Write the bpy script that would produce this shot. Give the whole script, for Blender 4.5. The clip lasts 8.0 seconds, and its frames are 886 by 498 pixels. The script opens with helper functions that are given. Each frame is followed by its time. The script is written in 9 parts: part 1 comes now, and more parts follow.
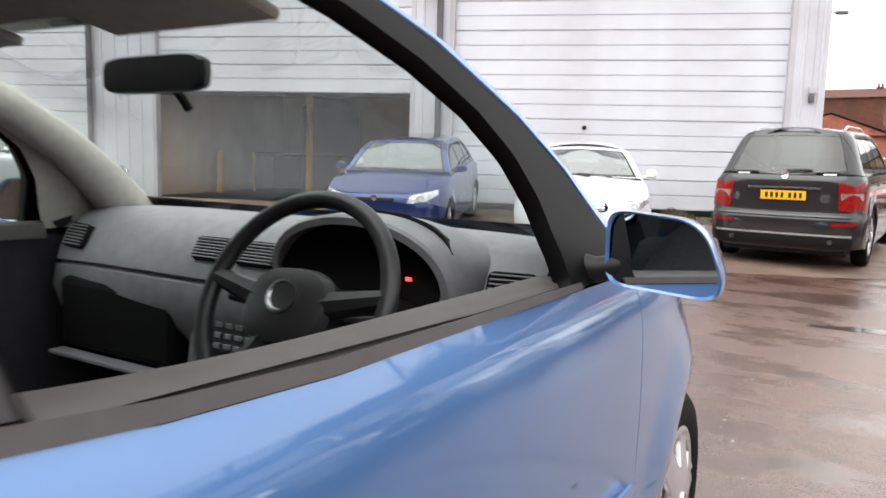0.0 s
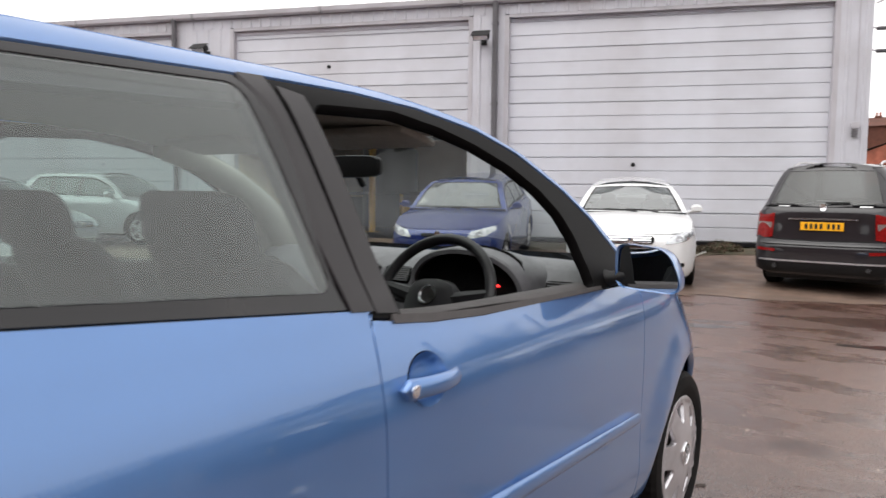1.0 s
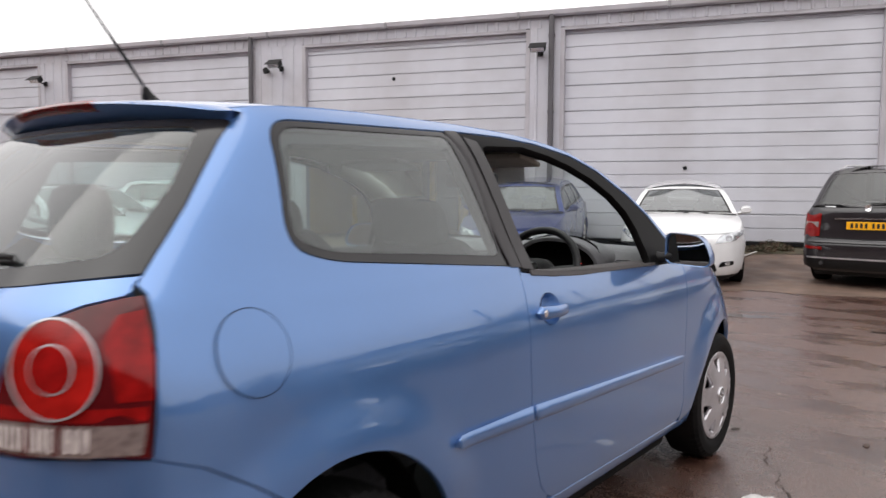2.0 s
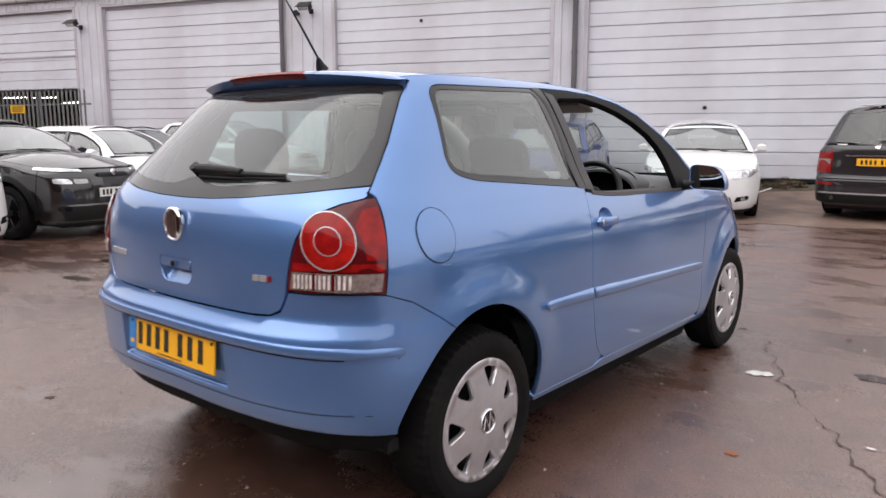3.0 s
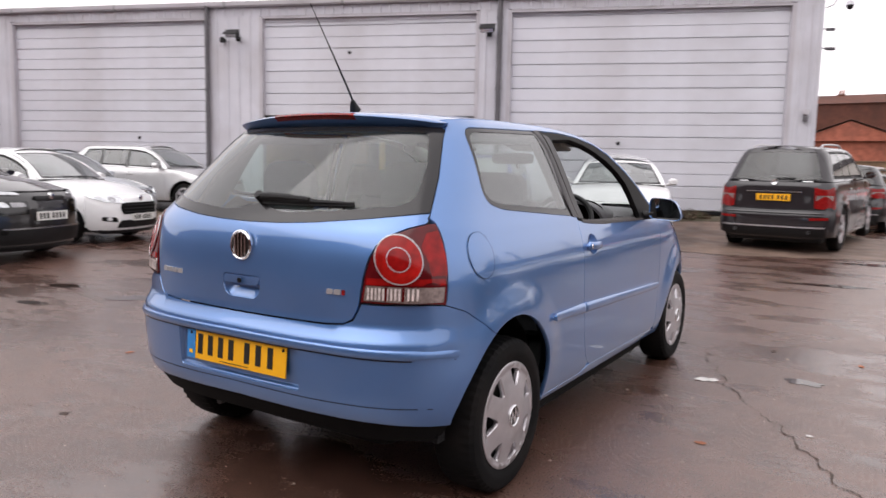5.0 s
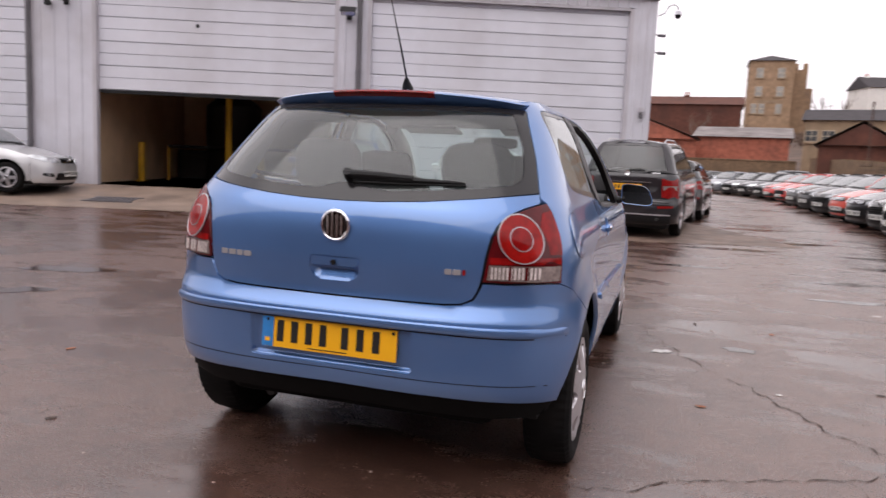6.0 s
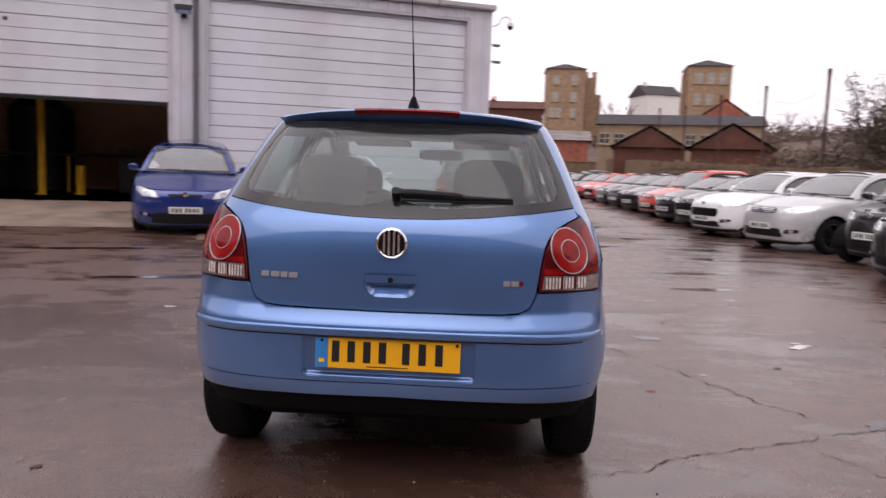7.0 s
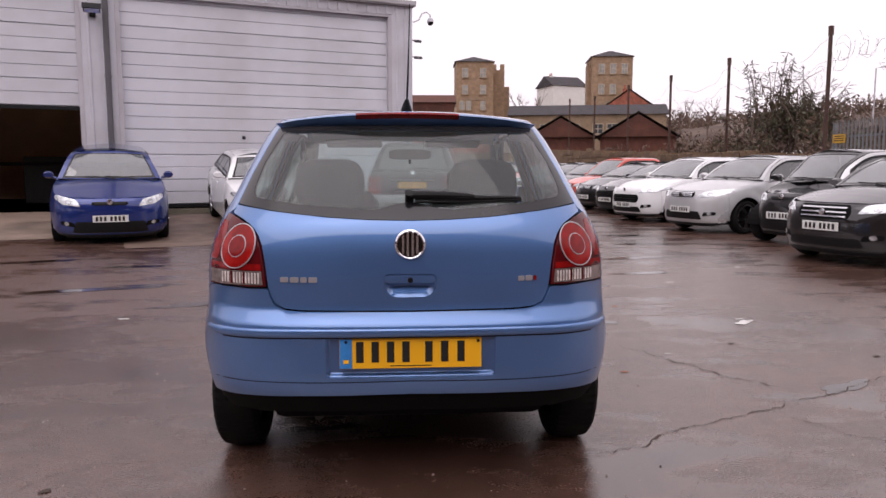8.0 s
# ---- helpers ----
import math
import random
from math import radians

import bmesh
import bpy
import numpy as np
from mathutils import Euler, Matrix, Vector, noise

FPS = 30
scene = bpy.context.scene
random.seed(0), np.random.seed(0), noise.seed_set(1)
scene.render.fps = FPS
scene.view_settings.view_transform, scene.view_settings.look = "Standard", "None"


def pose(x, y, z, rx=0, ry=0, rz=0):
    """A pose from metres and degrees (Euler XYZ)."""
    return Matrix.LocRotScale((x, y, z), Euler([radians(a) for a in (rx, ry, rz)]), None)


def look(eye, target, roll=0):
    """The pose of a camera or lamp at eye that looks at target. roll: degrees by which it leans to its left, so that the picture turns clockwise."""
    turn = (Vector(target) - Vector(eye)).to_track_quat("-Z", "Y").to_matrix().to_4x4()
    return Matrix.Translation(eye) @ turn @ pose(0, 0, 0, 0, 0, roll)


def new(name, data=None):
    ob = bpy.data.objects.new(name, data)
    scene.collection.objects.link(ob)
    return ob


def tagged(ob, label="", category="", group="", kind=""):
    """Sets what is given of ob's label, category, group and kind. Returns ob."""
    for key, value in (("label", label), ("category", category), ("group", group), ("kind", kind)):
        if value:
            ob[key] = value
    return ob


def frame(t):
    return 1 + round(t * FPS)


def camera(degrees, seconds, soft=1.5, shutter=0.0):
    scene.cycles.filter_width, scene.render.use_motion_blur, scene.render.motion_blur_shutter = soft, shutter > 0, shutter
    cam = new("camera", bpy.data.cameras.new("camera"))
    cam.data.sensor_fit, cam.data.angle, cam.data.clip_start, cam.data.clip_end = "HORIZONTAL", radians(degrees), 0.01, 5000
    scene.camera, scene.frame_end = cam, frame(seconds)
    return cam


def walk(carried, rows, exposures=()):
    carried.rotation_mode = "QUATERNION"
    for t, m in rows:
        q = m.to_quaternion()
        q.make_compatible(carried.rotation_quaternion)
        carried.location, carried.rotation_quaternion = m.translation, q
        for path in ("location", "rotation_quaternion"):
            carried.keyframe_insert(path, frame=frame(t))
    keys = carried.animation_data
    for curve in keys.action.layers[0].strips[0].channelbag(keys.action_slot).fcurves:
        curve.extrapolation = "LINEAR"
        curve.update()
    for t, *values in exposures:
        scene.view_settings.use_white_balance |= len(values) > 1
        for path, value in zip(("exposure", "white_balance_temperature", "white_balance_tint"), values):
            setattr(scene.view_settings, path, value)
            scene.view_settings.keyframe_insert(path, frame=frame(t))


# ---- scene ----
cam = camera(63.1, 8.0, shutter=0.5)
PATH = [
    (0, (1.163, 0.592, 1.156), (0.164, 2.309, 0.921), 1.6),
    (0.5, (1.334, 0.214, 1.188), (0.296, 1.916, 1.027), 1.4),
    (1, (1.543, -0.189, 1.211), (0.414, 1.455, 1.068), 0.7),
    (1.2, (1.62, -0.335, 1.199), (0.452, 1.282, 1.049), 1.0),
    (2.3, (1.99, -1.306, 1.214), (0.722, 0.233, 1.064), 0.8),
    (2.5, (2.057, -1.463, 1.193), (0.766, 0.05, 0.983), 1.2),
    (3, (2.169, -1.864, 1.208), (0.91, -0.339, 0.909), 0.1),
    (3.5, (2.267, -2.025, 1.239), (1.007, -0.503, 0.931), -1.3),
    (4, (2.32, -2.066, 1.232), (1.05, -0.542, 0.981), -0.8),
    (4.5, (2.241, -2.168, 1.231), (1.011, -0.609, 0.993), -0.3),
    (4.7, (2.19, -2.294, 1.239), (1.021, -0.687, 1.016), 0.3),
    (5.8, (1.3, -2.779, 1.167), (0.601, -0.921, 0.922), 2.6),
    (6, (1.118, -2.893, 1.169), (0.518, -1.0, 0.931), 2.6),
    (6.5, (0.683, -3.093, 1.192), (0.279, -1.149, 0.953), 2.7),
    (7, (0.312, -3.157, 1.196), (0.211, -1.171, 0.983), 2.0),
    (7.5, (0.058, -3.247, 1.212), (0.13, -1.26, 0.996), 1.1),
    (8, (-0.053, -3.241, 1.215), (0.078, -1.258, 0.991), -0.0),
]
walk(cam, [(t, look(eye, target, roll)) for t, eye, target, roll in PATH],
     [(0.0, 1.01, 6450, 4), (0.5, 0.71, 6500, 5), (1.0, 0.43, 6500, 6), (2.5, 0.19, 6500, 9), (3.0, 0.42, 6500, 10), (3.5, 0.46, 6500, 11), (4.5, 0.41, 6500, 12), (6.0, 0.13, 6500, 15), (6.5, 0.08, 6500, 18), (7.0, -0.05, 6500, 19), (8.0, -0.10, 6500, 20)])

# ---- world, sun and exposure: an overcast winter afternoon ----
world = bpy.data.worlds.new("overcast")
scene.world = world
world.use_nodes = True
wn, wl = world.node_tree.nodes, world.node_tree.links
sky = wn.new("ShaderNodeTexSky")
sky.sky_type = "NISHITA"
sky.sun_disc = False
sky.sun_elevation, sky.sun_rotation = radians(60), radians(200)
sky.air_density, sky.dust_density, sky.ozone_density = 1.0, 4.0, 1.0
veil = wn.new("ShaderNodeHueSaturation")          # cloud cover takes the blue out of the sky
veil.inputs["Saturation"].default_value = 0.10
cloud = wn.new("ShaderNodeMix")                    # and evens it out to a pale sheet
cloud.data_type = "RGBA"
cloud.inputs[0].default_value = 0.75
cloud.inputs[7].default_value = (11.7, 11.2, 11.4, 1)
wl.new(sky.outputs["Color"], veil.inputs["Color"])
wl.new(veil.outputs["Color"], cloud.inputs[6])
wl.new(cloud.outputs[2], wn["Background"].inputs["Color"])
wn["Background"].inputs["Strength"].default_value = 0.12
sun = new("sun", bpy.data.lights.new("sun", "SUN"))
sun.data.energy, sun.data.angle, sun.data.color = 1.25, radians(75), (1.0, 0.97, 0.94)
sun.matrix_basis = look((0, 0, 30), (9.0, 22.0, -11.0))


# ---- materials ----
def srgb(h):
    h = h.lstrip("#")
    return tuple(((int(h[i:i + 2], 16) / 255 + 0.055) / 1.055) ** 2.4 if int(h[i:i + 2], 16) > 10 else int(h[i:i + 2], 16) / 255 / 12.92 for i in (0, 2, 4))


def material(name, color, rough=0.5, metal=0.0, grain=0.0, scale=8.0, bump=0.0, bump_scale=60.0, coat=0.0, stain=None, stain_scale=1.2, stain_amount=0.5, rough_var=0.0, pieces=0.0, emit=0.0, spec=0.5):
    """A surface with colour variation at two scales, roughness variation and fine relief, in object space metres."""
    m = bpy.data.materials.new(name)
    m.use_nodes = True
    n, l = m.node_tree.nodes, m.node_tree.links
    b = n["Principled BSDF"]
    b.inputs["Base Color"].default_value = (*color, 1)
    b.inputs["Roughness"].default_value, b.inputs["Metallic"].default_value = rough, metal
    b.inputs["Coat Weight"].default_value, b.inputs["Coat Roughness"].default_value = coat, 0.03
    b.inputs["Specular IOR Level"].default_value = spec
    pos = n.new("ShaderNodeTexCoord").outputs["Object"]
    out = None

    def tex(s, detail=4.0):
        t = n.new("ShaderNodeTexNoise")
        t.inputs["Scale"].default_value, t.inputs["Detail"].default_value = s, detail
        l.new(pos, t.inputs["Vector"])
        return t.outputs["Fac"]

    def spread(value, low, high, lo_in=0.3, hi_in=0.7):
        r = n.new("ShaderNodeMapRange")
        for key, v in (("From Min", lo_in), ("From Max", hi_in), ("To Min", low), ("To Max", high)):
            r.inputs[key].default_value = v
        l.new(value, r.inputs["Value"])
        return r.outputs["Result"]

    def mixed(a, c2, fac, kind="MIX"):
        x = n.new("ShaderNodeMix")
        x.data_type, x.blend_type = "RGBA", kind
        for slot, v in ((6, a), (7, c2)):
            if isinstance(v, tuple):
                x.inputs[slot].default_value = (*v, 1)
            else:
                l.new(v, x.inputs[slot])
        l.new(fac, x.inputs[0]) if not isinstance(fac, float) else setattr(x.inputs[0], "default_value", fac)
        return x.outputs[2]

    if grain:
        lo, hi = tuple(c * (1 - grain) for c in color), tuple(min(1, c * (1 + grain)) for c in color)
        out = mixed(lo, hi, spread(tex(scale), 0, 1))
    if stain:
        out = mixed(out or color, stain, spread(tex(stain_scale, 6.0), 0, stain_amount, 0.45, 0.7))
    if pieces:
        info = n.new("ShaderNodeObjectInfo")
        hsv = n.new("ShaderNodeHueSaturation")
        l.new(spread(info.outputs["Random"], 1 - pieces, 1 + pieces, 0, 1), hsv.inputs["Value"])
        if out is None:
            hsv.inputs["Color"].default_value = (*color, 1)
        else:
            l.new(out, hsv.inputs["Color"])
        out = hsv.outputs["Color"]
    if out is not None:
        l.new(out, b.inputs["Base Color"])
    if rough_var:
        l.new(spread(tex(scale * 0.5), max(0.02, rough - rough_var), min(1, rough + rough_var)), b.inputs["Roughness"])
    if bump:
        bp = n.new("ShaderNodeBump")
        bp.inputs["Strength"].default_value, bp.inputs["Distance"].default_value = 0.5, bump
        l.new(tex(bump_scale), bp.inputs["Height"])
        l.new(bp.outputs["Normal"], b.inputs["Normal"])
    if emit:
        b.inputs["Emission Color"].default_value, b.inputs["Emission Strength"].default_value = (*color, 1), emit
    return m


def glass_material(name, tint, opacity=0.0, rough=0.0, mirror=0.075):
    """Thin car or window glass: a tinted clear pane with a mirror-like surface."""
    m = bpy.data.materials.new(name)
    m.use_nodes = True
    n, l = m.node_tree.nodes, m.node_tree.links
    n.remove(n["Principled BSDF"])
    clear, gloss, mix = n.new("ShaderNodeBsdfTransparent"), n.new("ShaderNodeBsdfGlossy"), n.new("ShaderNodeMixShader")
    clear.inputs["Color"].default_value = (*tint, 1)
    gloss.inputs["Roughness"].default_value = rough
    facing = n.new("ShaderNodeLayerWeight")          # a thin pane mirrors alike from both sides
    facing.inputs["Blend"].default_value = 0.5
    power, fres = n.new("ShaderNodeMath"), n.new("ShaderNodeMath")
    power.operation, fres.operation = "POWER", "MULTIPLY_ADD"
    power.inputs[1].default_value = 3.0
    fres.inputs[1].default_value, fres.inputs[2].default_value = 0.98 - mirror, mirror
    l.new(facing.outputs["Facing"], power.inputs[0])
    l.new(power.outputs[0], fres.inputs[0])
    l.new(fres.outputs[0], mix.inputs[0])
    l.new(clear.outputs[0], mix.inputs[1])
    l.new(gloss.outputs[0], mix.inputs[2])
    last = mix
    # pale diffuse film: milky condensation, with reflected sky put into its colour
    if opacity:
        film, body = n.new("ShaderNodeMixShader"), n.new("ShaderNodeBsdfDiffuse")
        body.inputs["Color"].default_value = (0.42, 0.47, 0.47, 1)
        film.inputs[0].default_value = opacity
        l.new(mix.outputs[0], film.inputs[1])
        l.new(body.outputs[0], film.inputs[2])
        last = film
    l.new(last.outputs[0], n["Material Output"].inputs["Surface"])
    return m


def paint(name, color, flake=0.35, rough=0.32, spec=0.3, coat=1.0, haze=0.05):
    """Metallic car paint under clear lacquer, with a light film of rain and road dirt."""
    m = material(name, color, rough=rough, metal=flake, grain=0.05, scale=3.0, coat=coat, rough_var=0.05, spec=spec)
    m.node_tree.nodes["Principled BSDF"].inputs["Coat IOR"].default_value = 1.7
    m.node_tree.nodes["Principled BSDF"].inputs["Coat Roughness"].default_value = haze
    return m


CLADDING = material("cladding", srgb("#c6c5cd"), 0.5, grain=0.05, scale=2.0, stain=srgb("#a9a3a4"), stain_scale=0.9, stain_amount=0.45, bump=0.002, bump_scale=25)
DOOR_WHITE = material("door_white", srgb("#cdcdd5"), 0.42, grain=0.04, scale=1.5, stain=srgb("#aaa5a8"), stain_scale=0.7, stain_amount=0.4, pieces=0.03, bump=0.001, bump_scale=15)
TRIM_GREY = material("trim_grey", srgb("#b9b5bb"), 0.45, grain=0.06, scale=3.0, stain=srgb("#8d878a"), stain_scale=1.5)
PIPE_GREY = material("pipe_grey", srgb("#5b585c"), 0.5, grain=0.1, scale=5.0)
ROOF_GREY = material("roof_grey", srgb("#8f8d90"), 0.6, grain=0.1, scale=1.0, stain=srgb("#6b6866"))
DARK_GREY = material("dark_grey", srgb("#2b2a2c"), 0.5, grain=0.15, scale=12.0, bump=0.0006, bump_scale=300)
BLACK_PLASTIC = material("black_plastic", srgb("#111113"), 0.5, spec=0.3, grain=0.15, scale=20.0, bump=0.0005, bump_scale=500)
YELLOW = material("yellow_paint", srgb("#d9a514"), 0.5, grain=0.12, scale=4.0, stain=srgb("#7a5f20"))
CONCRETE = material("concrete", srgb("#a5917f"), 0.7, grain=0.15, scale=2.0, stain=srgb("#5f544e"), bump=0.004, bump_scale=30)
INNER_WALL = material("inner_wall", srgb("#d8b795"), 0.8, grain=0.1, scale=1.5, stain=srgb("#9a7657"), stain_scale=0.5)

# ---- building tools ----
def link_mesh(name, bm, mat, parent=None, label="", smooth=False):
    me = bpy.data.meshes.new(name)
    bm.to_mesh(me)
    bm.free()
    for m in mat if isinstance(mat, (list, tuple)) else [mat]:
        me.materials.append(m)
    if smooth:
        me.polygons.foreach_set("use_smooth", [True] * len(me.polygons))
        me.set_sharp_from_angle(angle=radians(35))
    ob = new(name, me)
    if parent is not None:
        ob.parent = parent
    if label:
        tagged(ob, label)
    return ob


def part(name, bm, mat, parent, label="", smooth=False):
    return link_mesh(name, bm, mat, parent, label, smooth)


def again(ob, parent, m=None):
    """Another piece on the same mesh."""
    o = new(ob.name.split(".")[0], ob.data)
    o.parent = parent
    if m is not None:
        o.matrix_basis = m
    return o


def thing(name, m, label, category, group="", kind=""):
    e = new(name)
    e.empty_display_size = 0.2
    e.matrix_basis = m
    return tagged(e, label, category, group, kind)


def add_box(bm, x0, y0, z0, x1, y1, z1, bevel=0.0, m=None):
    v = [bm.verts.new((x, y, z)) for z in (z0, z1) for y in (y0, y1) for x in (x0, x1)]
    f = [bm.faces.new([v[i] for i in q]) for q in ((0, 2, 3, 1), (4, 5, 7, 6), (0, 1, 5, 4), (2, 6, 7, 3), (0, 4, 6, 2), (1, 3, 7, 5))]
    if bevel:
        r = bmesh.ops.bevel(bm, geom=list({e for q in f for e in q.edges}), offset=bevel, segments=2, affect="EDGES", profile=0.5)
        v = list({w for q in r["faces"] for w in q.verts} | {w for w in v if w.is_valid})
    if m is not None:
        bmesh.ops.transform(bm, matrix=m, verts=v)
    return bm


def box(*a, **k):
    return add_box(bmesh.new(), *a, **k)


def add_tube(bm, pts, radius, sides=10, caps=True, radii=None):
    """A round tube along points."""
    pts = [Vector(p) for p in pts]
    rings, up = [], Vector((0, 0, 1))
    for i, p in enumerate(pts):
        d = (pts[min(i + 1, len(pts) - 1)] - pts[max(i - 1, 0)]).normalized()
        a = d.cross(up if abs(d.z) < 0.95 else Vector((1, 0, 0))).normalized()
        b = a.cross(d)
        r = radii[i] if radii else radius
        rings.append([bm.verts.new(p + r * (a * math.cos(2 * math.pi * k / sides) + b * math.sin(2 * math.pi * k / sides))) for k in range(sides)])
    for r0, r1 in zip(rings, rings[1:]):
        for k in range(sides):
            bm.faces.new((r0[k], r0[(k + 1) % sides], r1[(k + 1) % sides], r1[k]))
    if caps:
        bm.faces.new(rings[0][::-1])
        bm.faces.new(rings[-1])
    return bm


def tube(*a, **k):
    return add_tube(bmesh.new(), *a, **k)


def add_lathe(bm, profile, sides=48, axis="x", centre=(0, 0, 0), closed=False):
    """Turns a profile of (along the axis, radius) round the axis."""
    rings = []
    for h, r in profile:
        ring = []
        for k in range(sides):
            a = 2 * math.pi * k / sides
            c, s = r * math.cos(a), r * math.sin(a)
            p = {"x": (h, c, s), "y": (c, h, s), "z": (c, s, h)}[axis]
            ring.append(bm.verts.new(Vector(p) + Vector(centre)))
        rings.append(ring)
    pairs = list(zip(rings, rings[1:])) + ([(rings[-1], rings[0])] if closed else [])
    for r0, r1 in pairs:
        for k in range(sides):
            bm.faces.new((r0[k], r0[(k + 1) % sides], r1[(k + 1) % sides], r1[k]))
    if not closed:
        for r, flip in ((rings[0], True), (rings[-1], False)):
            if (r[0].co - r[sides // 2].co).length > 1e-5:
                bm.faces.new(r[::-1] if flip else r)
    bmesh.ops.recalc_face_normals(bm, faces=bm.faces)
    return bm


def lathe(*a, **k):
    return add_lathe(bmesh.new(), *a, **k)

# ---- ground and warehouse ----
WALL = pose(0, 14.92, 0, 0, 0, 20)          # the warehouse front: x along it to its corner, y into it
ALONG, OUT = Vector((math.cos(radians(20)), math.sin(radians(20)), 0)), Vector((math.sin(radians(20)), -math.cos(radians(20)), 0))


def ground_height(x, y):
    """Level tarmac with a short ramp up to the warehouse doors."""
    p = Vector((x, y - 14.92, 0))
    d, s = p.dot(OUT), p.dot(ALONG)
    r = min(1.0, max(0.0, (4.4 - d) / 4.2)) * min(1.0, max(0.0, (1.6 - s) / 2.0))
    return 0.32 * r ** 1.6 - 0.02


def on_ground(s, d):
    """A point of the ground, s along the warehouse front and d out from it."""
    p = Vector((0, 14.92, 0)) + ALONG * s + OUT * d
    return Vector((p.x, p.y, ground_height(p.x, p.y)))


def wet_tarmac():
    """Worn red-brown tarmac after rain: aggregate, damp patches and shallow standing water."""
    m = bpy.data.materials.new("wet_tarmac")
    m.use_nodes = True
    n, l = m.node_tree.nodes, m.node_tree.links
    b = n["Principled BSDF"]
    pos = n.new("ShaderNodeNewGeometry").outputs["Position"]

    def noise_of(scale, detail=5.0, rough=0.55, stretch=None):
        t = n.new("ShaderNodeTexNoise")
        t.inputs["Scale"].default_value, t.inputs["Detail"].default_value, t.inputs["Roughness"].default_value = scale, detail, rough
        src = pos
        if stretch:
            mp = n.new("ShaderNodeMapping")
            mp.inputs["Scale"].default_value = stretch
            mp.inputs["Rotation"].default_value = (0, 0, radians(18))
            l.new(pos, mp.inputs["Vector"])
            src = mp.outputs["Vector"]
        l.new(src, t.inputs["Vector"])
        return t.outputs["Fac"]

    def ramp(v, a, c, lo=0.0, hi=1.0):
        r = n.new("ShaderNodeMapRange")
        r.interpolation_type = "SMOOTHSTEP"
        for key, val in (("From Min", a), ("From Max", c), ("To Min", lo), ("To Max", hi)):
            r.inputs[key].default_value = val
        l.new(v, r.inputs["Value"])
        return r.outputs["Result"]

    def mix(a, c, f, kind="MIX"):
        x = n.new("ShaderNodeMix")
        x.data_type, x.blend_type = "RGBA", kind
        for slot, v in ((6, a), (7, c)):
            if isinstance(v, tuple):
                x.inputs[slot].default_value = (*v, 1)
            else:
                l.new(v, x.inputs[slot])
        if isinstance(f, float):
            x.inputs[0].default_value = f
        else:
            l.new(f, x.inputs[0])
        return x.outputs[2]

    def maths(op, a, c):
        x = n.new("ShaderNodeMath")
        x.operation = op
        for i, v in enumerate((a, c)):
            if isinstance(v, float):
                x.inputs[i].default_value = v
            else:
                l.new(v, x.inputs[i])
        return x.outputs[0]

    broad = noise_of(0.35, 6.0)
    patch = noise_of(1.1, 8.0, 0.62, (1.0, 2.0, 1.0))
    grain = noise_of(95.0, 3.0, 0.7)
    fine = noise_of(300.0, 2.0, 0.6)
    stones = n.new("ShaderNodeTexVoronoi")
    stones.inputs["Scale"].default_value = 75.0
    l.new(pos, stones.inputs["Vector"])
    base = mix(GROUND_A, GROUND_B, ramp(broad, 0.38, 0.62))
    base = mix(base, GROUND_C, ramp(patch, 0.52, 0.68, 0.0, 0.75))
    speck = ramp(stones.outputs["Distance"], 0.12, 0.32, 1.0, 0.0)
    pale = maths("MULTIPLY", speck, ramp(grain, 0.55, 0.75, 0.0, 0.8))
    base = mix(base, (0.36, 0.29, 0.25), pale)
    base = mix(base, (0.42, 0.40, 0.40), ramp(noise_of(7.0, 6.0, 0.65), 0.42, 0.66, 0.0, 0.5), "MULTIPLY")
    base = mix(base, (0.35, 0.35, 0.35), ramp(grain, 0.3, 0.7, 0.55, 0.0), "MULTIPLY")
    l.new(base, b.inputs["Base Color"])
    water = ramp(maths("ADD", maths("MULTIPLY", broad, 0.45), maths("MULTIPLY", patch, 0.55)), 0.47, 0.57)
    rough = maths("ADD", maths("MULTIPLY", water, -0.13), ramp(grain, 0.3, 0.7, 0.25, 0.38))
    l.new(rough, b.inputs["Roughness"])
    b.inputs["Specular IOR Level"].default_value = 1.0
    b.inputs["IOR"].default_value = 1.6          # a skin of rain water over the worn surface
    bp = n.new("ShaderNodeBump")
    bp.inputs["Distance"].default_value = 0.004
    l.new(maths("MULTIPLY", maths("SUBTRACT", 1.0, maths("MULTIPLY", water, 0.65)), 0.7), bp.inputs["Strength"])
    l.new(maths("ADD", maths("MULTIPLY", grain, 0.3), maths("MULTIPLY", fine, 0.4)), bp.inputs["Height"])
    l.new(bp.outputs["Normal"], b.inputs["Normal"])
    return m


GROUND_A, GROUND_B, GROUND_C = (0.142, 0.074, 0.054), (0.098, 0.051, 0.038), (0.050, 0.027, 0.020)
TARMAC = wet_tarmac()
PUDDLE = material("standing_water", (0.030, 0.018, 0.014), 0.09, grain=0.3, scale=3.0, rough_var=0.05)
CRACK = material("crack_dirt", (0.045, 0.028, 0.020), 0.75, grain=0.5, scale=20.0)
APRON = material("apron_concrete", (0.245, 0.180, 0.142), 0.55, grain=0.18, scale=3.0, stain=(0.10, 0.078, 0.066), stain_scale=0.9, stain_amount=0.75, bump=0.004, bump_scale=40, rough_var=0.12)
DIRT = material("leaf_dirt", (0.075, 0.058, 0.036), 0.9, grain=0.4, scale=9.0, stain=(0.05, 0.06, 0.03), stain_scale=3.0, bump=0.02, bump_scale=25)
RAMP = material("patched_tarmac", (0.150, 0.100, 0.076), 0.6, grain=0.3, scale=7.0, stain=(0.055, 0.034, 0.026), stain_scale=1.1, stain_amount=0.8, bump=0.006, bump_scale=40, rough_var=0.12)
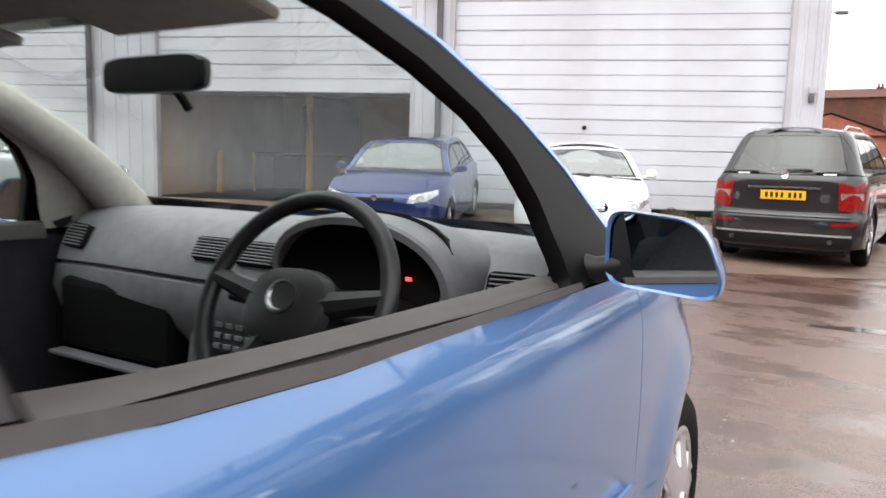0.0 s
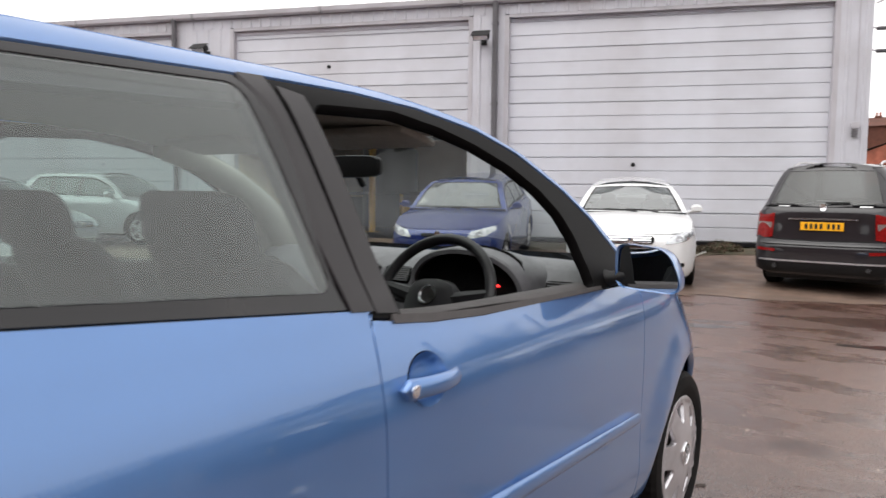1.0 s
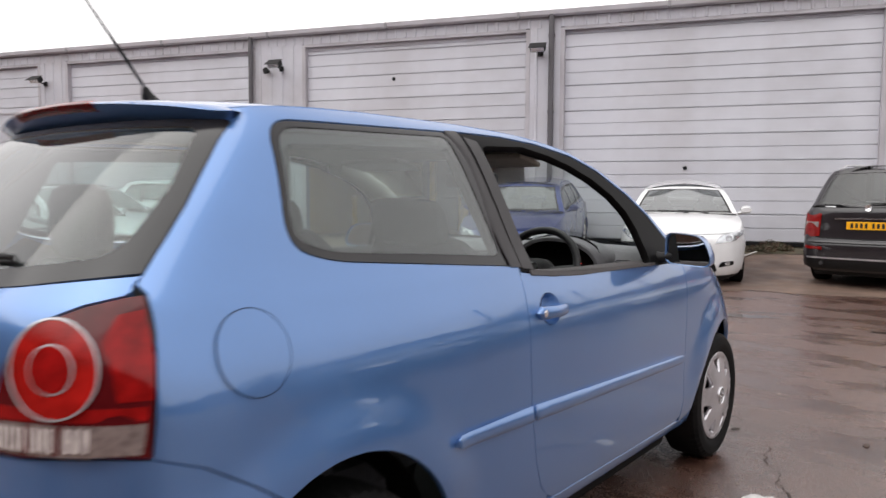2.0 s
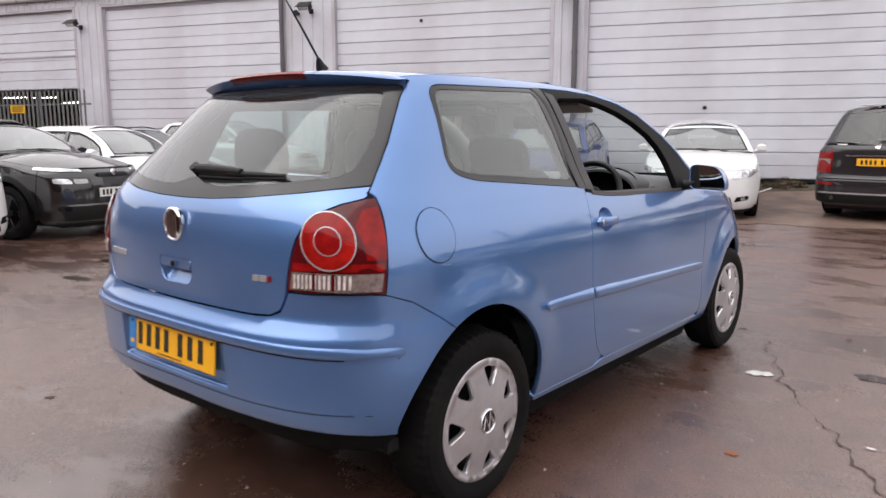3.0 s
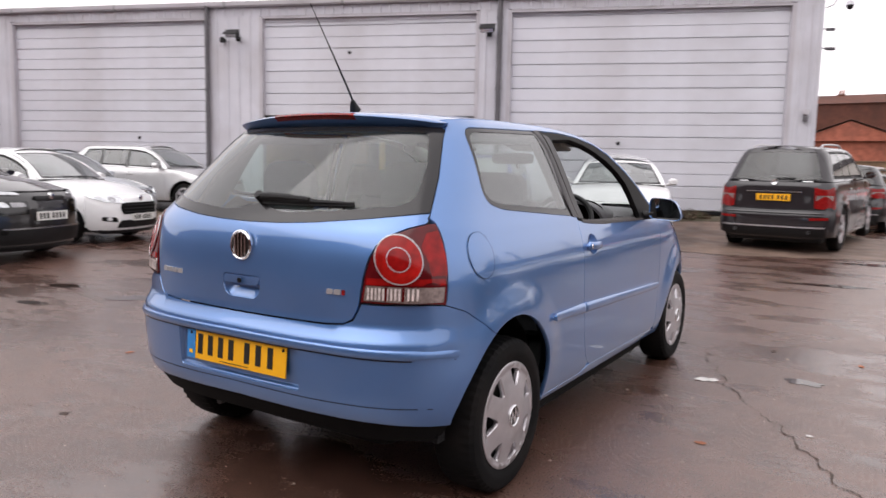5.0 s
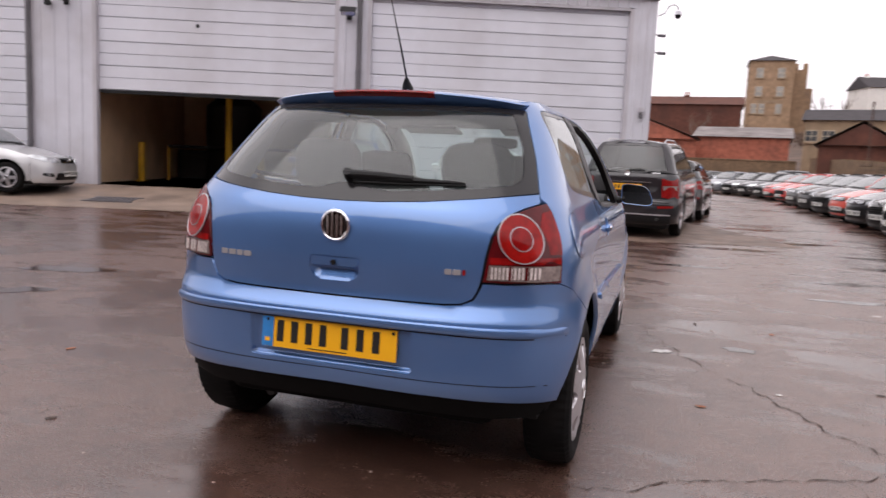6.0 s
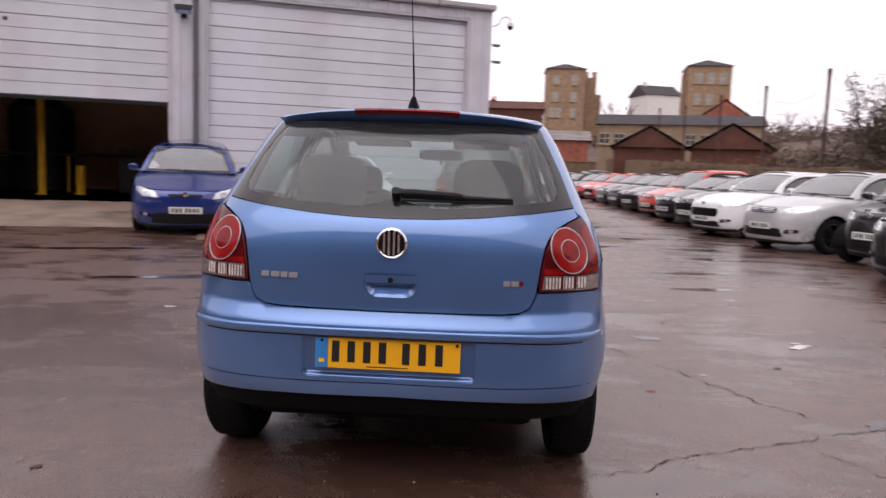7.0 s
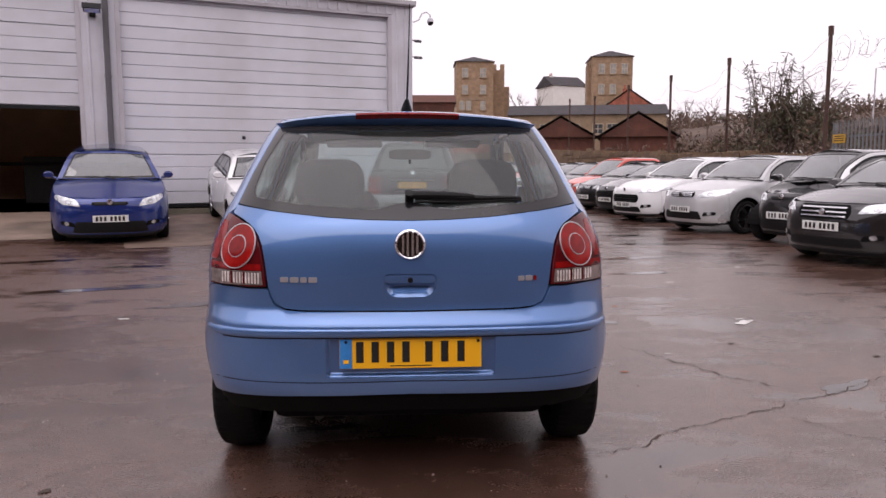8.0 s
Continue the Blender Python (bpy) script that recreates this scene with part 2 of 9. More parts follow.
GRIT = material("grit", (0.30, 0.25, 0.22), 0.7, grain=0.85, scale=6.0)
PAPER = material("wet_paper", (0.62, 0.60, 0.58), 0.5, grain=0.15, scale=25.0)
LEAF_LITTER = material("fallen_leaf", (0.30, 0.09, 0.03), 0.6, grain=0.3, scale=30.0)


def sheet(name, xs, ys, mat, lift=0.0, kind="structure", label="", category="ground"):
    bm = bmesh.new()
    v = [[bm.verts.new((x, y, ground_height(x, y) + lift)) for x in xs] for y in ys]
    for j in range(len(ys) - 1):
        for i in range(len(xs) - 1):
            bm.faces.new((v[j][i], v[j][i + 1], v[j + 1][i + 1], v[j + 1][i]))
    return tagged(link_mesh(name, bm, mat, smooth=True), label, category, kind=kind)


fine_x, fine_y = list(np.arange(-34, 20.1, 0.5)), list(np.arange(-12, 24.1, 0.5))
sheet("ground", [-900, -300, -120, -60] + fine_x + [40, 120, 300, 900], [-900, -300, -100, -40] + fine_y + [40, 80, 160, 400, 900], TARMAC, label="worn wet red-brown tarmac yard with puddles", category="ground")


def strip_patch(name, s0, s1, d0, d1, mat, label, lift, step=0.25, ragged=0.0, kind="structure"):
    bm = bmesh.new()
    rows = []
    for s in np.arange(s0, s1 + 0.01, step):
        row = []
        for i, d in enumerate(np.linspace(d0, d1, 12)):
            e = ragged * (noise.noise((s * 1.3, d, 3.1)) + 0.4 * noise.noise((s * 6, d, 1.1))) if i in (0, 11) else 0
            p = on_ground(s, d + e)
            row.append(bm.verts.new((p.x, p.y, p.z + lift)))
        rows.append(row)
    for r0, r1 in zip(rows, rows[1:]):
        for k in range(11):
            bm.faces.new((r0[k], r0[k + 1], r1[k + 1], r1[k]))
    bmesh.ops.recalc_face_normals(bm, faces=bm.faces)
    return tagged(link_mesh(name, bm, mat, smooth=True), label, "ground", kind=kind)


strip_patch("pavement", -14.2, -6.4, 0.05, 3.3, APRON, "pale stained concrete apron before the open bay", 0.006, ragged=0.03)
strip_patch("pavement", -6.3, 1.7, 0.5, 5.0, RAMP, "brown patched tarmac ramp before the closed door", 0.005, ragged=0.3)
strip_patch("ground", -6.3, 1.2, 0.02, 0.9, DIRT, "moss and leaf dirt along the warehouse foot", 0.012, ragged=0.35)
bm = bmesh.new()
grate = on_ground(-11.2, 2.1)
for i in range(9):
    add_box(bm, -0.45 + i * 0.1, -0.3, 0.0, -0.39 + i * 0.1, 0.3, 0.012)
add_box(bm, -0.5, -0.34, -0.002, 0.5, -0.3, 0.014)
add_box(bm, -0.5, 0.3, -0.002, 0.5, 0.34, 0.014)
g = tagged(link_mesh("drain_grate", bm, PIPE_GREY), "rusty slotted drain grate in the concrete apron", "drain")
g.matrix_basis = pose(grate.x, grate.y, grate.z + 0.01, 0, 0, 20) @ Matrix.Rotation(radians(4), 4, "X")


def crack(points, width, seed):
    """A jagged dirt-filled crack along a line of the plan."""
    rnd = random.Random(seed)
    pts = []
    for p, q in zip(points, points[1:]):
        n = max(2, int(math.dist(p, q) / 0.035))
        for i in range(n):
            t = i / n
            pts.append((p[0] + (q[0] - p[0]) * t, p[1] + (q[1] - p[1]) * t))
    bm = bmesh.new()
    prev, off = None, 0.0
    for i, (x, y) in enumerate(pts):
        a, b = pts[max(0, i - 1)], pts[min(len(pts) - 1, i + 1)]
        t = Vector((b[0] - a[0], b[1] - a[1])).normalized()
        off = off * 0.8 + rnd.uniform(-0.024, 0.024)
        w = width * 0.36 * rnd.choice((0.15, 0.6, 0.9, 1.0)) * rnd.uniform(0.3, 1.4) * min(1, i / 4 + 0.2, (len(pts) - i) / 5)
        c = Vector((x - t.y * off, y + t.x * off))
        z = ground_height(x, y) + 0.003
        pair = [bm.verts.new((c.x - t.y * w * k, c.y + t.x * w * k, z)) for k in (-1, 1)]
        if prev:
            bm.faces.new((prev[0], pair[0], pair[1], prev[1]))
        prev = pair
    bmesh.ops.recalc_face_normals(bm, faces=bm.faces)
    return tagged(link_mesh("crack", bm, CRACK), "dirt-filled crack in the tarmac", "crack", "cracks in the tarmac", "structure")


for i, (pts, w) in enumerate((
        ([(0.92, 2.79), (1.10, 2.32), (1.24, 2.0), (1.42, 1.62), (1.60, 1.46), (1.80, 1.10), (1.92, 0.83), (2.2, 0.45)], 0.016), ([(0.78, -0.28), (1.3, -0.05), (1.79, 0.2), (2.05, 0.36), (2.46, 0.57), (2.82, 0.71), (3.8, 1.0)], 0.014),
        ([(1.85, 0.22), (2.04, -0.13), (2.5, -0.5)], 0.008), ([(1.92, 3.4), (2.6, 3.85), (3.37, 4.16)], 0.010), ([(1.04, 5.46), (2.2, 5.8), (3.24, 5.97)], 0.012), ([(1.0, 3.08), (2.2, 3.7), (3.4, 4.37), (4.6, 4.6)], 0.008),
        ([(-2.9, 1.40), (-2.62, 1.52), (-2.0, 1.82), (-1.46, 2.05), (-0.9, 2.2)], 0.008), ([(-4.9, 0.15), (-4.63, 0.26), (-4.07, 0.49), (-3.85, 0.45), (-3.54, 0.36), (-3.6, 0.6), (-3.72, 0.86), (-3.5, 1.1)], 0.012),
        ([(-2.6, -0.95), (-1.88, -0.7), (-1.46, -0.43), (-1.26, -0.26), (-0.9, -0.2)], 0.006), ([(-6.5, 3.0), (-5.0, 3.5), (-3.7, 4.0), (-2.5, 4.4), (-1.2, 4.5)], 0.014), ([(3.0, 2.0), (4.2, 2.6), (5.2, 2.7)], 0.008), ([(-1.0, 7.4), (1.0, 8.4), (3.5, 9.0)], 0.012),
        ([(-9.0, 5.8), (-6.0, 6.9), (-3.0, 8.0), (-1.0, 8.7)], 0.02), ([(2.0, -1.5), (2.8, -0.9), (3.6, -0.8)], 0.007))):
    crack(pts, w, i)


def blot(name, x, y, rx, ry, turn, mat, seed, lift, label, category, group="", kind="", rag=0.35, n=44):
    """A ragged flat patch."""
    bm = bmesh.new()
    c, s = math.cos(radians(turn)), math.sin(radians(turn))
    ring = []
    for k in range(n):
        a = 2 * math.pi * k / n
        r = 1 + rag * (noise.noise((math.cos(a) * 1.6 + seed * 7.3, math.sin(a) * 1.6, seed)) * 1.5 + 0.5 * noise.noise((math.cos(a) * 6 + seed, math.sin(a) * 6, seed * 2.0)))
        u, v = rx * r * math.cos(a), ry * r * math.sin(a)
        px, py = x + u * c - v * s, y + u * s + v * c
        ring.append(bm.verts.new((px, py, ground_height(px, py) + lift)))
    bm.faces.new(ring)
    return tagged(link_mesh(name, bm, mat), label, category, group, kind)


for i, (x, y, rx, ry, turn) in enumerate(((-4.37, 0.94, 0.16, 0.06, 10), (-5.04, 1.61, 0.22, 0.08, 15), (4.19, 9.7, 0.45, 0.14, 8), (-3.1, 4.22, 0.75, 0.10, 17), (-2.6, 4.5, 0.35, 0.05, 10), (-3.3, 5.95, 0.45, 0.10, 12), (-1.9, 3.3, 0.3, 0.07, 20), (2.5, 0.58, 0.22, 0.06, 28), (2.9, 5.0, 0.4, 0.09, 10), (1.4, 6.9, 0.5, 0.12, 5), (3.2, 6.4, 0.5, 0.1, 15),
                                          (-3.9, 1.6, 0.25, 0.12, 30), (-4.4, 2.6, 0.4, 0.14, 20), (4.0, 8.2, 0.5, 0.15, 8), (-0.6, 7.0, 0.6, 0.12, 15), (2.0, 9.6, 0.7, 0.16, 10), (-5.2, 6.4, 0.8, 0.14, 18), (1.62, 2.35, 0.1, 0.06, 0), (3.3, 11.5, 0.8, 0.2, 20), (2.6, 14.5, 0.9, 0.25, 20))):
    blot("puddle", x, y, rx, ry, turn, PUDDLE, i + 1.0, 0.0025, "shallow dark rain puddle on the tarmac", "puddle", "puddles in the yard", "structure")
for i, (x, y, r, t) in enumerate(((1.12, 2.06, 0.062, 20), (2.74, 2.28, 0.11, 40), (-2.28, 2.73, 0.05, 0), (2.75, 2.40, 0.04, 10), (1.75, 1.35, 0.02, 0), (2.9, 4.3, 0.05, 15), (4.2, 5.4, 0.06, 0))):
    blot("litter", x, y, r, r * (0.75 if i == 0 else 0.45), t, PAPER, i + 31.0, 0.004, "scrap of wet white paper on the tarmac", "litter", "scraps of litter", rag=0.5, n=26)
for i, (x, y) in enumerate(((1.33, 0.95), (0.75, 2.95), (1.35, 3.1), (-0.2, -1.2), (2.3, 1.6), (-1.4, -0.5), (1.9, 3.0), (0.3, -2.0), (3.1, 1.2), (-2.2, 0.4))):
    blot("fallen_leaf", x, y, 0.028, 0.016, i * 47, LEAF_LITTER if i % 3 == 0 else CRACK, i + 51.0, 0.004, "small dead leaf on the wet tarmac", "leaf", "dead leaves", rag=0.4, n=12)

# ---- the warehouse ----
warehouse = thing("warehouse", WALL, "long grey-white metal-clad warehouse with tall sectional doors", "warehouse")
BACK = 14.0
EAVES, HEAD = 5.12, 4.90


def ribbed(x0, x1, z0, z1, y, pitch=0.22, rise=0.022, back=0.30):
    """Profiled sheet: a flat box face with trapezoid ribs, front at -y."""
    bm = bmesh.new()
    prof = [(x0, y)]
    x = x0 + pitch * 0.35
    while x + 0.09 < x1:
        prof += [(x, y), (x + 0.015, y - rise), (x + 0.055, y - rise), (x + 0.07, y)]
        x += pitch
    prof += [(x1, y), (x1, y + back), (x0, y + back)]
    lo, hi = [[bm.verts.new((px, py, z)) for px, py in prof] for z in (z0, z1)]
    n = len(prof)
    for k in range(n):
        bm.faces.new((lo[k], lo[(k + 1) % n], hi[(k + 1) % n], hi[k]))
    bm.faces.new(hi)
    bm.faces.new(lo[::-1])
    bmesh.ops.recalc_face_normals(bm, faces=bm.faces)
    return bm


for a, b in ((-0.12, 0.42), (-6.94, -6.28), (-13.80, -12.50), (-20.66, -19.78), (-33.0, -26.6)):
    part("wall_pier", ribbed(a, b, 0.0, HEAD + 0.02, 0.0, pitch=0.30), CLADDING, warehouse)
part("fascia", ribbed(-33.0, 0.42, HEAD + 0.02, EAVES, 0.0, pitch=0.24), CLADDING, warehouse, "ribbed metal fascia above the doors")
part("side_wall", ribbed(0.0, BACK, 0.0, EAVES, 0.0, pitch=0.3), CLADDING, warehouse, "ribbed metal side wall").matrix_basis = pose(0.42, 0.002, 0, 0, 0, 90)
part("back_wall", box(-33.0, BACK, 0.0, 0.40, BACK + 0.2, EAVES), INNER_WALL, warehouse)
part("roof", box(-33.0, 0.0, EAVES + 0.002, 0.47, BACK + 0.2, EAVES + 0.14, bevel=0.02), ROOF_GREY, warehouse, "low grey sheet roof")
gut = bmesh.new()
gp = [(-0.16, 0.0), (-0.15, -0.09), (-0.11, -0.12), (-0.05, -0.12), (-0.012, -0.08), (-0.012, 0.01), (-0.03, 0.01), (-0.04, -0.06), (-0.13, -0.06), (-0.14, 0.0)]
lo, hi = [[gut.verts.new((x, y, EAVES + 0.13 + z)) for y, z in gp] for x in (-33.0, 0.47)]
for k in range(len(gp)):
    gut.faces.new((lo[k], lo[(k + 1) % len(gp)], hi[(k + 1) % len(gp)], hi[k]))
gut.faces.new(lo)
gut.faces.new(hi[::-1])
bmesh.ops.recalc_face_normals(gut, faces=gut.faces)
gutter = part("gutter", gut, TRIM_GREY, warehouse, "weathered eaves gutter")
for x in np.arange(-32, 0.4, 3.1):
    part("gutter_joint", box(x, -0.168, EAVES + 0.004, x + 0.06, -0.02, EAVES + 0.135, bevel=0.008), ROOF_GREY, gutter)
for x, wide in ((-13.88, 0.055), (-6.46, 0.06)):
    p = part("downpipe", tube([(x, -0.09, 0.33), (x, -0.09, EAVES - 0.12), (x, -0.10, EAVES + 0.05)], wide, sides=16), PIPE_GREY, warehouse, "dark grey downpipe", smooth=True)
    for z in (1.2, 3.1, 4.7):
        part("pipe_bracket", lathe([(z, wide + 0.014), (z + 0.05, wide + 0.014)], sides=16, axis="z", centre=(x, -0.09, 0)), PIPE_GREY, p)

PANEL_H = 0.545


def door_panel(width, height=PANEL_H):
    """One sectional panel: a rebated joint at the foot and a pressed groove across the middle."""
    h = height
    g = min(0.5, 0.2725 / h) * h
    prof = [(0.026, 0.0), (0.026, 0.010), (0.0, 0.018), (0.0, g - 0.012), (0.004, g - 0.007), (0.022, g - 0.005), (0.022, g + 0.006), (0.0, g + 0.013), (0.0, h - 0.018), (0.006, h - 0.010), (0.026, h - 0.008), (0.045, h), (0.045, 0.0)]
    bm = bmesh.new()
    a, b = [[bm.verts.new((x, y, z)) for y, z in prof] for x in (0.0, width)]
    for k in range(len(prof)):
        bm.faces.new((a[k], a[(k + 1) % len(prof)], b[(k + 1) % len(prof)], b[k]))
    bm.faces.new(a)
    bm.faces.new(b[::-1])
    bmesh.ops.recalc_face_normals(bm, faces=bm.faces)
    return bm


def sectional_door(x0, x1, foot, label, hole=None):
    d = part("sectional_door", box(x0 + 0.09, 0.0, HEAD - 0.05, x1 - 0.09, 0.16, HEAD + 0.018, bevel=0.004), TRIM_GREY, warehouse, label)
    part("door_jamb", box(x0, -0.012, 0.28, x0 + 0.09, 0.16, HEAD, bevel=0.006), TRIM_GREY, d)
    part("door_jamb", box(x1 - 0.09, -0.012, 0.28, x1, 0.16, HEAD, bevel=0.006), TRIM_GREY, d)
    z, first = foot, None
    while z < HEAD - 0.06:
        h = min(PANEL_H, HEAD - 0.045 - z)
        if h >= PANEL_H - 0.001:
            if first is None:
                first = part("door_panel", door_panel(x1 - x0 - 0.18), DOOR_WHITE, d)
                first.matrix_basis = pose(x0 + 0.09, 0.115, z)
            else:
                again(first, d, pose(x0 + 0.09, 0.115, z))
        else:
            part("door_panel", door_panel(x1 - x0 - 0.18, h), DOOR_WHITE, d).matrix_basis = pose(x0 + 0.09, 0.115, z)
        z += PANEL_H
    part("foot_seal", box(x0 + 0.09, 0.118, foot - 0.075, x1 - 0.09, 0.155, foot), BLACK_PLASTIC, d)
    if hole:
        part("keyhole_cover", lathe([(0.085, 0.0), (0.088, 0.035), (0.116, 0.042)], sides=16, axis="y", centre=(hole[0], 0, hole[1])), BLACK_PLASTIC, d, "black round lock cover")
    return d


sectional_door(-6.28, -0.12, 0.41, "closed white sectional door with black lock cover", (-3.69, 1.90))
sectional_door(-12.50, -6.94, 2.49, "white sectional door raised half open", (-10.17, 4.02))
sectional_door(-19.78, -13.80, 0.41, "closed white sectional door beside the downpipe", (-16.0, 1.90))
sectional_door(-26.6, -20.66, 2.66, "white sectional door raised half open behind the palisade", None)
part("door_brace", box(-26.4, 0.09, 3.58, -20.8, 0.11, 3.62), TRIM_GREY, warehouse)

# inside the two open bays
for x in (-13.0, -6.9, -30.2, -33.2):
    part("bay_partition", box(x, 0.32 if x > -33 else 0.0, 0.0, x + 0.22, BACK - 0.003, EAVES), INNER_WALL, warehouse, "stained beige partition wall")
part("bay_partition", box(-12.775, 7.45, 0.30, -6.905, 7.65, EAVES), INNER_WALL, warehouse, "stained beige rear partition")
part("bay_floor", box(-33.0, 0.06, 0.05, 0.38, BACK, 0.30), CONCRETE, warehouse)
part("bay_beam", box(-12.75, 3.2, 2.75, -6.9, 3.4, 3.0), DARK_GREY, warehouse)
part("tank", lathe([(0.3, 0.85), (2.6, 0.85), (2.9, 0.5), (2.95, 0.0)], sides=28, axis="z", centre=(-10.9, 6.5, 0)), DARK_GREY, warehouse, smooth=True)


def yellow_post(s, depth, height, r=0.085):
    e = thing("bollard", WALL @ pose(s, depth, 0.30), "yellow painted steel post inside the open bay", "post", "yellow posts")
    part("post", lathe([(0.0, r), (height - 0.03, r), (height, r * 0.6), (height, 0.0)], sides=20, axis="z"), YELLOW, e, smooth=True)
    part("base_plate", box(-0.14, -0.14, 0.0, 0.14, 0.14, 0.015, bevel=0.004), YELLOW, e)


yellow_post(-10.13, 2.8, 2.40)
yellow_post(-12.45, 2.8, 1.05)
yellow_post(-9.32, 3.1, 0.75, 0.11)
rail_e = thing("guard_rail", WALL @ pose(-10.0, 4.2, 0.30), "dark horizontal guard rail inside the open bay", "rail")
part("bar", tube([(-2.2, 0, 0.98), (2.6, 0, 1.02)], 0.045, sides=10), DARK_GREY, rail_e)
for x in (-2.2, 0.2, 2.6):
    part("post", tube([(x, 0, 0.0), (x, 0, 1.0)], 0.04, sides=10), YELLOW, rail_e)
for s, w, h, y in ((-8.1, 0.5, 1.2, 4.6), (-12.15, 0.45, 0.9, 6.6), (-7.6, 0.4, 0.8, 5.4)):
    c = thing("machine_cabinet", WALL @ pose(s, y, 0.30), "dark workshop cabinet in the bay", "cabinet", "workshop cabinets")
    part("body", box(-w, -0.3, 0.0, w, 0.3, h, bevel=0.02), DARK_GREY, c)
    part("door", box(-w + 0.04, -0.312, 0.06, w - 0.04, -0.303, h - 0.06), DARK_GREY, c)
TUBE_GLOW = material("strip_light_tube", (1.0, 0.97, 0.9), 0.4, emit=5.0)
for s, y, z in ((-27.9, 4.0, 2.72), (-26.5, 4.0, 2.70), (-25.1, 4.0, 2.50)):
    e = thing("strip_light", WALL @ pose(s, y, z), "lit fluorescent strip light hanging in the bay", "light", "strip lights")
    part("housing", box(-0.6, -0.05, 0.03, 0.6, 0.05, 0.09, bevel=0.006), TRIM_GREY, e)
    part("tube", tube([(-0.58, 0, 0.01), (0.58, 0, 0.01)], 0.018, sides=10), TUBE_GLOW, e)

# lamps, alarm boxes and cameras on the front
ALLOY_FACE = material("flood_reflector", (0.7, 0.7, 0.72), 0.2, metal=0.8, grain=0.2, scale=20.0)


def floodlight(s, z):
    e = thing("floodlight", WALL @ pose(s, 0, z), "black floodlight on a bracket above the pier", "floodlight", "wall floodlights")
    h = part("housing", box(-0.16, -0.11, -0.07, 0.16, 0.06, 0.06, bevel=0.015), BLACK_PLASTIC, e)
    h.matrix_basis = pose(0, -0.32, 0.0, 32, 0, 0)
    part("visor", box(-0.18, -0.20, 0.06, 0.18, 0.07, 0.075, bevel=0.003), BLACK_PLASTIC, h)
    part("lens", box(-0.14, -0.118, -0.055, 0.14, -0.112, 0.05), ALLOY_FACE, h)
    part("bracket", tube([(0, -0.02, -0.08), (0, -0.14, -0.08), (0, -0.28, -0.03)], 0.018, sides=8), BLACK_PLASTIC, e)
    part("wall_plate", box(-0.06, -0.045, -0.14, 0.06, -0.02, -0.02, bevel=0.004), BLACK_PLASTIC, e)


floodlight(-6.70, 4.45)
floodlight(-13.05, 4.45)
floodlight(-20.45, 4.42)
horn = thing("siren_horn", WALL @ pose(-13.42, 0, 4.33), "small black round siren on the pier", "siren")
part("horn", lathe([(-0.16, 0.075), (-0.15, 0.08), (-0.08, 0.05), (-0.02, 0.045)], sides=24, axis="y"), BLACK_PLASTIC, horn, smooth=True)
part("cone", lathe([(-0.145, 0.07), (-0.10, 0.03), (-0.10, 0.0)], sides=24, axis="y"), PIPE_GREY, horn, smooth=True)
alarm = thing("alarm_box", WALL @ pose(0.19, -0.01, 2.53), "grey alarm key boxes on the corner pier", "box")
part("upper_box", box(-0.06, -0.07, 0.02, 0.06, -0.012, 0.13, bevel=0.008), TRIM_GREY, alarm)
part("lower_box", box(-0.045, -0.06, -0.13, 0.045, -0.012, -0.01, bevel=0.008), PIPE_GREY, alarm)
part("cable", tube([(0, -0.02, 0.13), (0.01, -0.02, 0.9), (0.0, -0.02, 2.3)], 0.008, sides=6), TRIM_GREY, alarm)
dome = thing("dome_camera", WALL @ pose(0.45, 0.02, 4.78), "white dome camera on a curved bracket at the corner", "camera")
part("arm", tube([(0.0, 0, 0.0), (0.14, -0.03, 0.06), (0.22, -0.04, 0.22), (0.34, -0.05, 0.26), (0.43, -0.06, 0.20), (0.44, -0.06, 0.12)], 0.016, sides=10), TRIM_GREY, dome, smooth=True)
part("cover", lathe([(0.13, 0.02), (0.11, 0.07), (0.03, 0.085)], sides=20, axis="z", centre=(0.44, -0.06, 0)), DOOR_WHITE, dome, smooth=True)
part("dome", lathe([(0.03, 0.075), (-0.02, 0.065), (-0.05, 0.035), (-0.06, 0.0)], sides=20, axis="z", centre=(0.44, -0.06, 0)), BLACK_PLASTIC, dome, smooth=True)
for z, w in ((4.35, 0.10), (3.95, 0.13)):
    e = thing("security_camera", WALL @ pose(0.47, 0.1, z), "small grey camera on the building corner", "camera", "corner cameras")
    part("body", tube([(0.05, 0, 0), (0.05 + w, -0.16, -0.03)], 0.035, sides=12), PIPE_GREY, e, smooth=True)
    part("bracket", tube([(-0.03, 0, 0.02), (0.06, -0.02, 0.0)], 0.015, sides=8), TRIM_GREY, e)


GALV = material("galvanised_steel", srgb("#74777a"), 0.5, metal=0.5, grain=0.12, scale=12.0, stain=srgb("#6a6460"), stain_scale=4.0, pieces=0.12)


